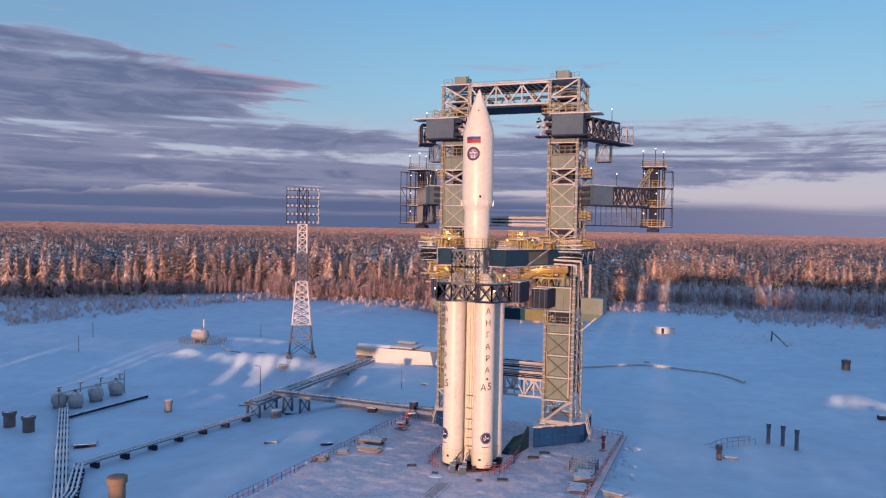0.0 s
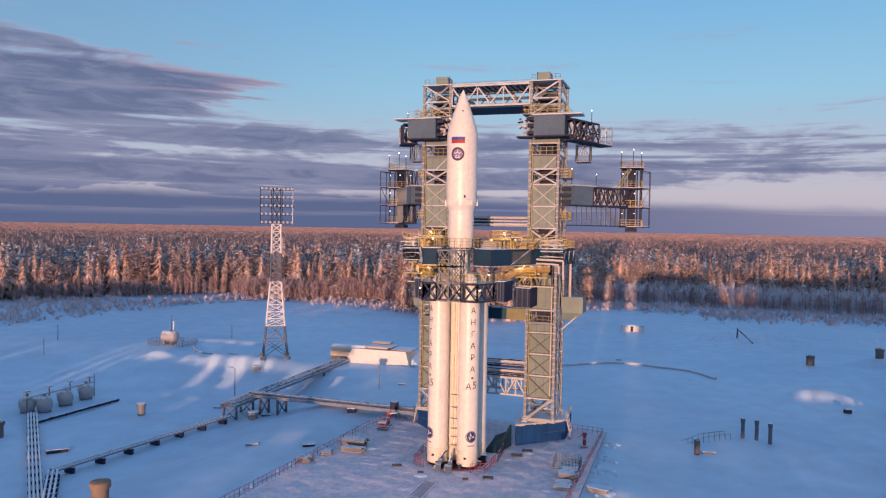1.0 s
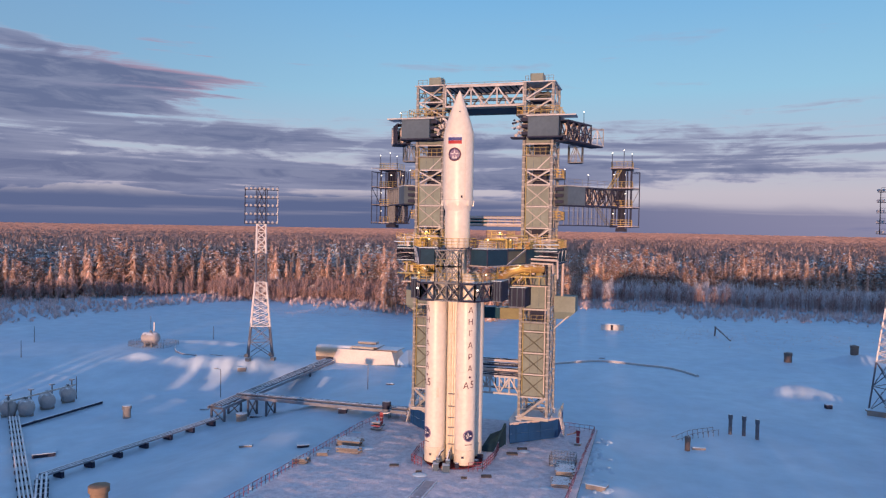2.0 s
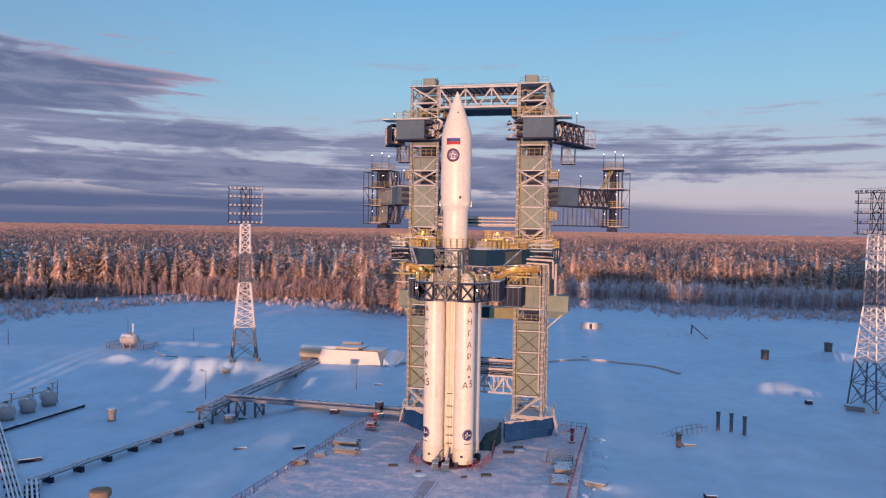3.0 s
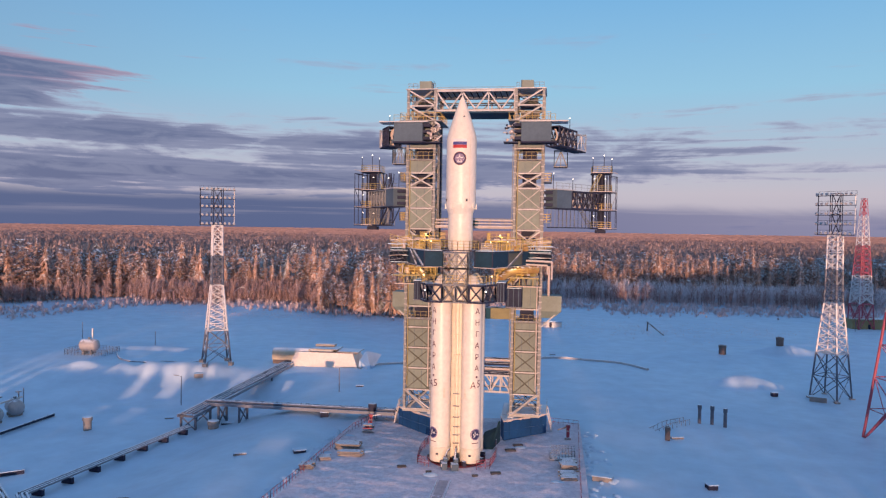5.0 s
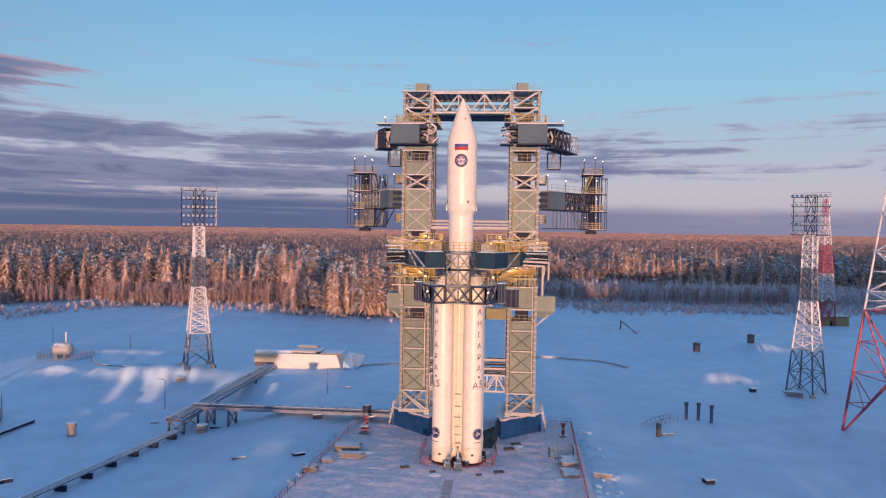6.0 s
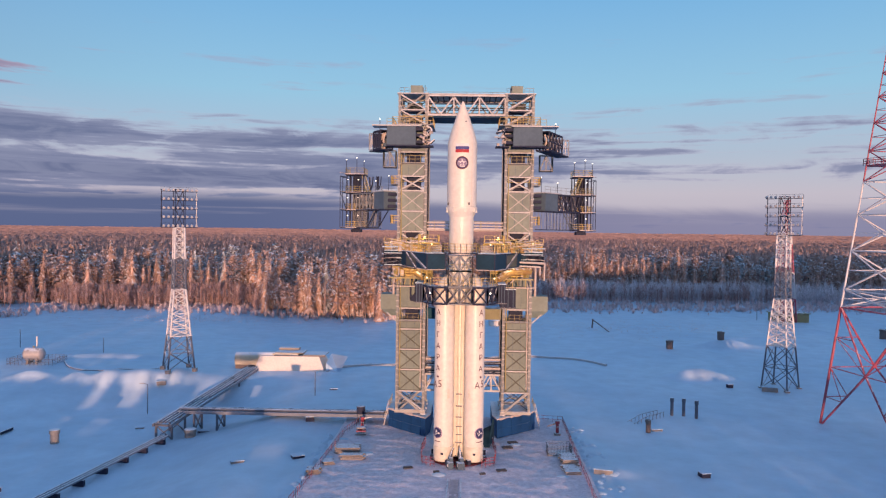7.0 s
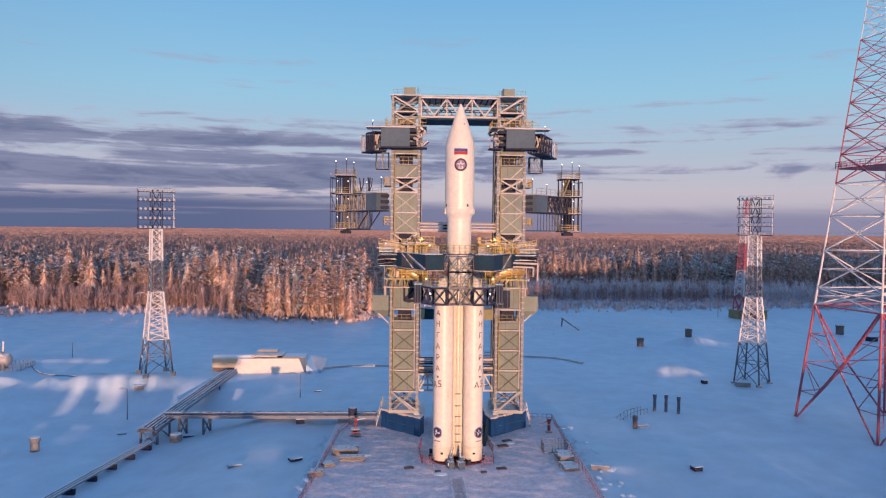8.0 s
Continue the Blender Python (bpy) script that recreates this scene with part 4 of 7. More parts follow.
def upper_arm(side, cx, q):
    """Folded-back service arm near the top of a tower."""
    def X(d):
        return cx + side * d
    a = thing("upper_service_arm", (X(10), 11.5, 48), "folded service arm with dark grey box and lattice boom", "service arm", "service arms")
    x0, x1 = sorted((X(7.7), X(12.4)))
    part("box_body", Solid().box(x0, x1, 10.2, 12.7, 48.3, 51.3), DARKGREY, a, "dark grey sheet-metal box")
    part("box_roof", Solid().box(x0 - (0.3 if side > 0 else 2.4), x1 + (2.6 if side > 0 else 0.9), 9.9, 13.0, 51.32, 51.5), PALE, a, "snow-covered roof plate")
    part("box_sill", Solid().box(x0 - 0.1, x1 + 0.6, 10.0, 12.9, 48.05, 48.28), DARK, a)
    for z in (48.6, 49.7, 50.7):
        q0, q1 = sorted((X(7.7), X(6.6)))
        part("hinge_lug", Solid().box(q0, q1, 10.8, 12.6, z, z + 0.5), DARK, a)
    # boom, running out and back
    p = (X(12.6), 11.9)
    d = Vector((q[0] - p[0], q[1] - p[1])).normalized()
    n = Vector((-d.y, d.x)) * 1.1
    for o in (-1, 1):
        pa, qa = (p[0] + n.x * o, p[1] + n.y * o), (q[0] + n.x * o, q[1] + n.y * o)
        h0 = (pa[0] + (qa[0] - pa[0]) * 0.64, pa[1] + (qa[1] - pa[1]) * 0.64)
        truss("boom_lattice", DARK, a, pa, h0, 47.8, 50.7, 4, 0.17, True)
        truss("end_lattice", PALE, a, h0, qa, 47.9, 50.4, 2, 0.12)
        part("boom_rail", Solid().beam((*pa, 49.2), (*h0, 49.2), 0.16), DARK, a)
    fl = Solid()
    fl.prism([(p[0] + n.x, p[1] + n.y), (q[0] + n.x, q[1] + n.y), (q[0] - n.x, q[1] - n.y), (p[0] - n.x, p[1] - n.y)], 47.6, 47.78)
    part("boom_floor", fl, DARK, a)
    rf = Solid()
    m = (p[0] + (q[0] - p[0]) * 0.66, p[1] + (q[1] - p[1]) * 0.66)
    rf.prism([(p[0] + n.x, p[1] + n.y), (m[0] + n.x, m[1] + n.y), (m[0] - n.x, m[1] - n.y), (p[0] - n.x, p[1] - n.y)], 50.75, 50.9)
    part("boom_roof", rf, DARK, a)
    for k in range(5):
        u = (k + 0.5) / 6
        c = (p[0] + (q[0] - p[0]) * u, p[1] + (q[1] - p[1]) * u)
        part("hose", Solid().pipe([(c[0], c[1], 50.5), (c[0] + 0.4 * side, c[1], 49.4), (c[0] - 0.2, c[1] + 0.3, 47.9)], 0.16, 6), PIPE, a, smooth=True)
    # open end frame and hanging cage
    for k in range(9):
        u = k / 14
        c = (p[0] + (q[0] - p[0]) * u, p[1] + (q[1] - p[1]) * u)
        part("boom_gear", Solid().obox((c[0] + n.x * (0.2 if k % 2 else -0.5), c[1] + n.y * (0.2 if k % 2 else -0.5), 48.2 + 0.27 * (k % 5)), (0.5, 0.7, 0.6), 0.3 * k), (DARK, DARKGREY, STEEL)[k % 3], a)
    g = Solid().rail([(q[0] + n.x, q[1] + n.y), (q[0] - n.x, q[1] - n.y)], 47.8, 2.9, 1.2, 0.14, 1)
    part("end_frame", g, STEEL, a)
    c0, c1 = sorted((X(12.9), X(15.1))) if side > 0 else (X(13.4), X(11.3))
    e0 = 18.8 if side > 0 else 14.0
    e1 = e0 + 2.0
    for u, w in (((c0, e0), (c1, e0)), ((c0, e1), (c1, e1)), ((c0, e0), (c0, e1)), ((c1, e0), (c1, e1))):
        cage = truss("hanging_cage", STEEL, a, u, w, 45.0, 47.7, 2, 0.11)
    part("cage_floor", Solid().box(c0, c1, e0, e1, 44.9, 45.0), DARK, cage)
    part("railing", Solid().rail([(x0, 10.1), (x1 + 0.6, 10.1)], 51.5, 1.0, 1.1), OCHRE, a)
    for u in (0.6,):
        c = (p[0] + (q[0] - p[0]) * u, p[1] + (q[1] - p[1]) * u)
        part("lamp_pole", Solid().tube((*c, 50.9), (*c, 53.0), 0.05, 6), DARK, a)
        part("lamp", Solid().obox((c[0], c[1] - 0.1, 53.0), (0.15, 0.15, 0.15)), LAMP, a, "lit white lamp")
    # valve cluster at the inner end
    rnd = random.Random(5 + side)
    for k in range(30):
        x, y, z = X(6.0) + rnd.uniform(-0.8, 0.8), 12.0 + rnd.uniform(-0.9, 0.7), 48.6 + rnd.uniform(0, 2.6)
        v = Solid().tube((x, y, z), (x + rnd.uniform(-0.8, 0.8), y + rnd.uniform(-0.7, 0.7), z + rnd.uniform(-0.3, 0.6)), rnd.uniform(0.07, 0.22), 8)
        part("valve", v, (PIPE, DARK, PIPE, WHITE)[k % 4], a, smooth=True)
    part("valve_stand", Solid().box(*sorted((X(4.9), X(7.1))), 10.9, 12.9, 48.1, 48.3), DARK, a)


upper_arm(1, 0.4, (17.6, 22.4))
upper_arm(-1, 0.0, (-15.0, 16.0))


def lower_arm(side, cx, tip, mast, g0):
    """Long folded arm half way up, with a gallery under it and a stair tower at its end."""
    def X(d):
        return cx + side * d
    a = thing("lower_service_arm", (X(12), 15.5, 36), "long folded service arm with grey box, lattice boom and end tower", "service arm", "service arms")
    rootx, rooty = X(12.4), 14.9
    for z in (38.2, 39.2, 40.2):
        part("hinge_lug", Solid().box(*sorted((X(11.4), X(12.8))), 14.4, 16.2, z, z + 0.5), DARK, a)
    d = Vector((mast[0] - rootx, mast[1] - rooty))
    L = d.length
    d.normalize()
    n = Vector((-d.y, d.x)) * 1.15

    def at(u, o=0.0):
        return (rootx + d.x * L * u + n.x * o, rooty + d.y * L * u + n.y * o)

    def slab(u0, u1, z0, z1, w=1.0):
        return Solid().prism([at(u0, w), at(u1, w), at(u1, -w), at(u0, -w)], z0, z1)

    part("box_body", slab(0.02, 0.30, 38.0, 40.9), DARKGREY, a, "dark grey sheet-metal box")
    part("box_roof", slab(0.0, 0.34, 40.92, 41.08, 1.1), PALE, a)
    for o in (-1, 1):
        truss("boom_lattice", STEEL if o > 0 else DARK, a, at(0.30, o), at(0.94, o), 38.0, 40.8, 6, 0.15, True)
    part("boom_floor", slab(0.0, 0.96, 37.8, 37.98, 1.1), DARK, a)
    part("boom_roof", slab(0.30, 0.96, 40.82, 40.95, 1.0), DARK, a)
    for k in range(6):
        u = 0.36 + 0.09 * k
        c = at(u)
        part("hose", Solid().pipe([(*at(u, 0.3), 40.6), (*at(u + 0.03, -0.4), 39.3), (*at(u - 0.02, -0.2), 38.0)], 0.17, 6), PIPE, a, smooth=True)
    # gallery below
    gal = part("gallery_floor", slab(g0, 1.0, 34.7, 34.85, 1.0), DARK, a)
    for o in (-1, 1):
        for k in range(13):
            u = g0 + (0.95 - g0) * k / 12
            part("hanger_bar", Solid().beam((*at(u, o), 34.8), (*at(u, o), 37.8), 0.08), DARK if o < 0 else STEEL, a)
        if g0 > 0.3:
            part("strut", Solid().beam((*at(g0, o), 34.8), (*at(g0 - 0.28, o), 37.8), 0.14), DARK, a)
    part("railing", Solid().rail([at(g0, -1), at(0.98, -1)], 34.85, 1.1, 2.4, 0.05), STEEL, gal)
    part("railing", Solid().rail([at(0.0, -1.05), at(0.96, -1.05)], 41.05, 1.0, 1.8, 0.05), STEEL, a)
    st = Solid()
    for o in (-0.9, -0.3):
        st.beam((*at(0.52, o), 37.8), (*at(0.72, o), 34.8), 0.12)
    for k in range(9):
        u = k / 8
        st.beam((*at(0.52 + 0.2 * u, -0.9), 37.8 - 3 * u), (*at(0.52 + 0.2 * u, -0.3), 37.8 - 3 * u), 0.1)
    part("stair", st, STEEL, a)
    st = Solid()
    for o in (-0.9, -0.3):
        st.beam((*at(0.72, o), 41.0), (*at(0.90, o), 44.2), 0.14)
    for k in range(9):
        u = k / 8
        st.beam((*at(0.72 + 0.18 * u, -0.9), 41.0 + 3.2 * u), (*at(0.72 + 0.18 * u, -0.3), 41.0 + 3.2 * u), 0.1)
    part("stair", st, OCHRE, a)
    # stair tower at the end
    mx, my = mast
    tx, ty = tip
    poly = [(mx - 1.5, my - 2.2), (mx + 1.5, my - 2.2), (mx + 1.5, my + 1.4), (mx - 1.5, my + 1.4)]
    tower = part("end_tower", Solid().prism([(mx - 0.55, my - 0.6), (mx + 0.55, my - 0.6), (mx + 0.55, my + 0.6), (mx - 0.55, my + 0.6)], 34.2, 44.4), DARK, a, "dark column inside the end tower")
    for px, py in poly:
        part("post", Solid().beam((px, py, 34.6), (px, py, 44.5), 0.2), DARK, tower)
    for z, mt in ((34.7, STEEL), (37.9, STEEL), (41.1, STEEL), (44.4, STEEL)):
        part("platform", Solid().box(mx - 1.8, mx + 1.8, my - 2.5, my + 1.7, z - 0.12, z + 0.05), DARK, tower)
        part("railing", Solid().rail([(mx - 1.7, my + 1.5), (mx - 1.7, my - 2.4), (mx + 1.7, my - 2.4), (mx + 1.7, my + 1.5)], z, 1.15, 0.9, 0.06, 2), YELLOW if z in (34.7, 37.9) else OCHRE, tower, "yellow hand rail")
    # outer bay towards the tip
    s = Solid()
    for z in (34.7, 37.9, 41.1, 43.9):
        s.beam((mx + 1.5 * side, my - 2.2, z), (tx, ty - 1.6, z), 0.10).beam((mx + 1.5 * side, my + 1.4, z), (tx, ty + 1.0, z), 0.10).beam((tx, ty - 1.6, z), (tx, ty + 1.0, z), 0.10)
    for yy in (ty - 1.6, ty + 1.0):
        s.beam((tx, yy, 34.6), (tx, yy, 44.0), 0.10)
    s.beam((mx + 1.5 * side, my - 2.2, 37.9), (tx, ty - 1.6, 41.1), 0.08)
    part("outer_frame", s, DARK, tower)
    part("counterweight", Solid().box(mx - 0.9, mx + 0.9, my - 1.0, my + 1.0, 33.9, 34.5), DARK, tower)
    for k in range(5):
        part("hose_riser", Solid().tube((mx - 1.0 + 0.5 * k, my - 1.2, 35), (mx - 0.9 + 0.45 * k, my - 1.2, 44), 0.13, 6), DARK, tower)
    # hoses that hang in loops along the boom, and snow on the platform edges
    rnd = random.Random(61 + side)
    for k in range(22 if side < 0 else 12):
        u = rnd.uniform(0.34, 0.98 if side < 0 else 0.86)
        zt, zb = rnd.choice(((43.8, 41.2), (40.7, 38.1), (40.7, 38.1), (37.7, 34.9))) if side < 0 else (40.7, 38.1)
        w, o = rnd.uniform(0.015, 0.05), rnd.uniform(-0.9, 0.1)
        part("hanging_hose", Solid().hose([(*at(u - w, o), zt), (*at(u - w * 0.6, o), (zt + zb) / 2), (*at(u + w * 0.4, o + 0.1), zb + 0.25), (*at(u + w, o), (zt + 2 * zb) / 3), (*at(u + w * 1.3, o + 0.1), zt)], rnd.uniform(0.07, 0.13), 6), (DARK, DARK, LOWPIPE)[k % 3], a, smooth=True)
    for z in (34.78, 37.98, 41.18, 44.48):
        part("snow_edge", Solid().beam((mx - 1.85, my - 2.52, z), (mx + 1.85, my - 2.52, z), 0.12, 0.1), PIPE, tower, "edge lined with snow")
        part("snow_edge", Solid().beam((mx + 1.5 * side, my - 2.25, z + 0.06), (tx, ty - 1.65, z + 0.06), 0.12, 0.1), PIPE, tower)
    if side < 0:
        for z in (34.7, 37.9, 41.1):
            part("side_landing", Solid().prism([at(0.45, -1.2), at(0.98, -1.2), at(0.98, 0.9), at(0.45, 0.9)], z - 0.1, z), DARK, a)
            part("railing", Solid().rail([at(0.45, -1.2), at(0.98, -1.2)], z, 1.1, 1.0, 0.05, 1), STEEL, a)
    for k, (x, y, z) in enumerate(((mx - 1.6, my - 2.3, 47.0), (mx + 0.3, my - 2.3, 47.4), (mx + 1.6, my - 2.3, 46.8), (*at(0.42), 43.0), (*at(0.05), 43.6))):
        foot = 44.4 if k < 3 else 41.0
        part("lamp_pole", Solid().tube((x, y, foot), (x, y, z), 0.05, 6), DARK, a)
        part("lamp", Solid().obox((x, y - 0.08, z), (0.15, 0.15, 0.15)), LAMP, a, "lit white lamp")
    for z in (36.9, 40.2, 43.4):
        for o in (-1.3, 0.6):
            part("lamp", Solid().obox((mx + o, my - 2.45, z), (0.14, 0.12, 0.14)), LAMP, a, "lit white lamp")


lower_arm(1, 0.4, (24.4, 28.6), (21.6, 26.6), 0.05)
lower_arm(-1, 0.2, (-21.9, 23.0), (-19.6, 26.0), 0.5)


# ---- platforms round the rocket ----
def build_ring_platform():
    p = thing("ring_platform", (0, 0, 24), "dark octagonal truss platform round the booster tops with yellow rails", "platform")
    outer = [(-5.4, 3.6), (-5.4, -1.6), (-3.9, -4.6), (3.9, -4.6), (5.4, -1.6), (5.4, 3.6)]
    for a, b in zip(outer, outer[1:]):
        n = max(1, round(math.dist(a, b) / 2.0))
        truss("truss_wall", DARK, p, a, b, 24.0, 26.35, n, 0.2, True, "dark cross-braced truss")
    inner = [(x * 0.74, y * 0.74) for x, y in outer]
    s = Solid()
    for k in range(len(outer) - 1):
        s.prism([outer[k], outer[k + 1], inner[k + 1], inner[k]], 26.35, 26.5)
    part("deck", s, DARK, p)
    part("railing", Solid().rail(outer, 26.5, 1.25, 0.9, 0.06, 2), YELLOW, p, "yellow hand rail")
    s = Solid()
    for k in range(len(outer) - 1):
        s.prism([outer[k], outer[k + 1], inner[k + 1], inner[k]], 23.85, 24.0)
    part("lower_deck", s, DARK, p)
    for x in (-4.3, 4.3):
        part("floodlight", Solid().obox((x, -4.75, 25.6), (0.2, 0.16, 0.2)), LAMP, p, "lit white floodlight")
    for x, y, z in ((-4.9, -2.4, 27.6), (4.9, -2.4, 27.6)):
        part("lamp", Solid().obox((x, y, z), (0.2, 0.2, 0.2)), WARMLAMP, p)
    # boxes that carry the ring from the towers
    for side in (-1, 1):
        for y0, y1, z0, z1, w in ((-0.5, 4.4, 23.7, 26.6, 1.2), (7.4, 12.6, 22.2, 25.2, 2.4)):
            if side < 0 and y0 > 0:
                continue
            o = 5.5 if y0 < 0 else 6.3
            x0, x1 = sorted((side * o, side * (o + w)))
            bx = part("carrier_box", Solid().box(x0, x1, y0, y1, z0, z1), DARK, p, "dark sheet-metal carrier box")
            part("snow_ledge", Solid().box(x0 - 0.06, x1 + 0.06, y0 - 0.06, y1, z1, z1 + 0.09), SNOW, bx, "line of snow on the edge")
            for q in range(3):
                xx = x0 + (x1 - x0) * (q + 0.5) / 3
                part("stiffener", Solid().box(xx - 0.05, xx + 0.05, y0 - 0.07, y0, z0 + 0.05, z1 - 0.05), DARKGREY, bx)
            part("bottom_flange", Solid().box(x0 - 0.05, x1 + 0.05, y0 - 0.1, y0, z0, z0 + 0.12), MASTGREY, bx)
    for side in (-1, 1):
        part("bracket", Solid().lattice((side * 5.6, 12.4), (side * 8.4, 12.4), 22.9, 26.6, 1, 0.3, cross=True), DARK, p)
    # scaffold tower in front of the core
    sc = part("scaffold", Solid().box(-1.7, 1.7, -5.2, -3.7, 30.9, 31.05), DARK, p)
    for z0, z1 in ((24.0, 26.4), (26.5, 28.7), (28.7, 30.9)):
        for y in (-5.2, -3.7):
            part("scaffold_lattice", Solid().lattice((-1.7, y), (1.7, y), z0, z1, 2, 0.10, cross=True), STEEL, sc)
        for x in (-1.7, 1.7):
            part("scaffold_lattice", Solid().lattice((x, -5.2), (x, -3.7), z0, z1, 1, 0.10, cross=True), STEEL, sc)
    part("railing", Solid().rail([(-1.7, -5.2), (1.7, -5.2)], 28.7, 1.0, 0.8, 0.07, 1), OCHRE, sc)


build_ring_platform()


def build_service_deck():
    d = thing("service_deck", (0, 6, 28.6), "navy service deck on the towers with yellow rails and frosted pipes", "platform")
    for side, ox in ((-1, -12.5), (1, 13.1)):
        t0, t1 = (LX if side < 0 else RX)
        inn = t1 if side < 0 else t0
        # arm that reaches in to the rocket
        a, b = (side * 3.6, -1.4), (side * 9.0, 11.6)
        dv = Vector((b[0] - a[0], b[1] - a[1])).normalized()
        n = Vector((-dv.y, dv.x)) * 1.45
        poly = [(a[0] + n.x, a[1] + n.y), (b[0] + n.x, b[1] + n.y), (b[0] - n.x, b[1] - n.y), (a[0] - n.x, a[1] - n.y)]
        arm = part("reach_arm", Solid().prism(poly, 28.7, 30.95), NAVY, d, "navy sheet-metal reach arm with snow on top")
        part("arm_rim", Solid().prism([((x - side * 6.3) * 1.04 + side * 6.3, (y - 5.1) * 1.02 + 5.1) for x, y in poly], 30.95, 31.1), DARK, arm)
        part("brace", Solid().beam((a[0] + n.x * 1.1, a[1] + n.y * 1.1, 28.8), ((a[0] + b[0]) / 2 + n.x * 1.1, (a[1] + b[1]) / 2 + n.y * 1.1, 30.9), 0.25), STEEL, arm)
        part("railing", Solid().rail([poly[0], poly[1]], 31.1, 1.2, 1.1, 0.06, 1).rail([poly[3], poly[2]], 31.1, 1.2, 1.1, 0.06, 1), YELLOW, arm, "yellow hand rail")
        for u, w in ((poly[0], poly[1]), (poly[3], poly[2]), (poly[0], poly[3])):
            part("snow_edge", Solid().beam((*u, 31.14), (*w, 31.14), 0.26, 0.1), SNOW, arm, "line of snow on the edge")
            part("snow_edge", Solid().beam((*u, 28.72), (*w, 28.72), 0.2, 0.1), PIPE, arm)
        for u in (0.0, 0.36, 0.7, 1.0):
            q0 = (poly[0][0] + (poly[1][0] - poly[0][0]) * u, poly[0][1] + (poly[1][1] - poly[0][1]) * u)
            q1 = (poly[3][0] + (poly[2][0] - poly[3][0]) * u, poly[3][1] + (poly[2][1] - poly[3][1]) * u)
            for q in (q0, q1):
                part("stiffener", Solid().beam((*q, 28.7), (*q, 30.95), 0.16), DARK, arm)
        for qa, qb, o in ((poly[0], poly[1], 1), (poly[3], poly[2], -1)):
            def along(u, z, lift, qa=qa, qb=qb, o=o):
                return (qa[0] + (qb[0] - qa[0]) * u + n.x * lift * o, qa[1] + (qb[1] - qa[1]) * u + n.y * lift * o, z)
            part("side_panel", Solid().add([along(0.37, 28.95, 0.012), along(0.69, 28.95, 0.012), along(0.69, 30.75, 0.012), along(0.37, 30.75, 0.012), along(0.37, 28.95, 0.03), along(0.69, 28.95, 0.03), along(0.69, 30.75, 0.03), along(0.37, 30.75, 0.03)],
                 [(3, 2, 1, 0), (4, 5, 6, 7), (0, 1, 5, 4), (1, 2, 6, 5), (2, 3, 7, 6), (3, 0, 4, 7)]), BRACE, arm, "dull olive side panel")
            part("raking_brace", Solid().beam(along(0.34, 28.75, 0.10), along(0.68, 30.9, 0.10), 0.2, 0.26), MASTGREY, arm)
        # deck round the tower
        x0, x1 = sorted((ox, inn - side * 1.6))
        part("tower_deck", Solid().box(x0, x1, 9.6, 20.8, 30.85, 31.1), NAVY, d)
        for pa, pb in (((x0, 9.6), (x1, 9.6)), ((ox, 9.6), (ox, 20.8))):
            truss("deck_truss", NAVY, d, pa, pb, 28.8, 30.85, 5, 0.18)
        part("side_box", Solid().box(*sorted((ox, ox - side * 4.2)), 9.9, 12.2, 28.7, 30.8), NAVY, d, "navy sheet-metal box")
        part("railing", Solid().rail([(x1 if side < 0 else x0, 9.7), (ox, 9.7), (ox, 20.7)], 31.1, 1.25, 1.1, 0.06, 2), YELLOW, d, "yellow hand rail")
        part("snow_edge", Solid().beam((x0, 9.55, 31.15), (x1, 9.55, 31.15), 0.3, 0.1), SNOW, d, "line of snow on the edge")
        # snowed lines and ledges along the deck's face
        for zz, ya, u0, u1 in ((30.75, 9.42, 0.0, 1.0), (29.9, 9.36, 0.25, 1.0), (28.85, 9.40, 0.0, 0.8)):
            part("snow_ledge", Solid().beam((x0 + (x1 - x0) * u0, ya, zz), (x0 + (x1 - x0) * u1, ya, zz), 0.10, 0.08), SNOW, d, "ledge with a line of snow")
        xo = ox - side * 0.2
        part("outer_line", Solid().hose([(side * 6.4, 9.1, 31.35), (side * 8.2, 9.1, 31.5), (side * 9.4, 9.1, 32.2), (side * 11.2, 9.1, 32.3), (ox, 9.1, 32.5)], 0.09, 6), PIPE, d, "frosted pipe rising to the tower's outside", smooth=True)
        part("outer_line", Solid().hose([(side * 6.0, 8.9, 31.1), (side * 8.6, 8.9, 31.15), (side * 9.8, 8.9, 31.75), (side * 11.4, 8.9, 31.7), (xo + side * 0.5, 8.9, 31.75)], 0.09, 6), SNOW, d, smooth=True)
        part("stair_rail", Solid().add(*sloped_rail((side * 8.6, 9.0, 31.2), (ox, 9.0, 32.3), 1.0, 0.8, 0.055)), YELLOW, d, "yellow rail of a sloping stair")
        part("stair_flight", Solid().beam((side * 8.6, 9.5, 31.2), (ox, 9.5, 32.3), 0.9, 0.14), STEEL, d)
        upper = part("upper_landing", Solid().box(*sorted((side * 3.6, side * 6.6)), 3.2, 9.2, 32.55, 32.65), STEEL, d)
        part("railing", Solid().rail([(side * 3.6, 9.2), (side * 3.6, 3.2), (side * 6.6, 3.2), (side * 6.6, 9.2)], 32.65, 1.1, 0.75, 0.055, 1), YELLOW, upper, "yellow hand rail")
        for px, py in ((3.7, 3.3), (6.5, 3.3), (3.7, 9.1), (6.5, 9.1), (5.1, 3.3)):
            part("landing_post", Solid().beam((side * px, py, 31.1), (side * px, py, 32.55), 0.1), OCHRE, upper)
        # open frame at the outer corner of the deck, dark gear in it
        for za, zb in ((28.9, 29.8), (29.8, 30.7)):
            part("corner_frame", Solid().lattice((ox + side * 0.1, 9.5), (ox - side * 2.6, 9.5), za, zb, 3, 0.10, cross=True), DARK, d)
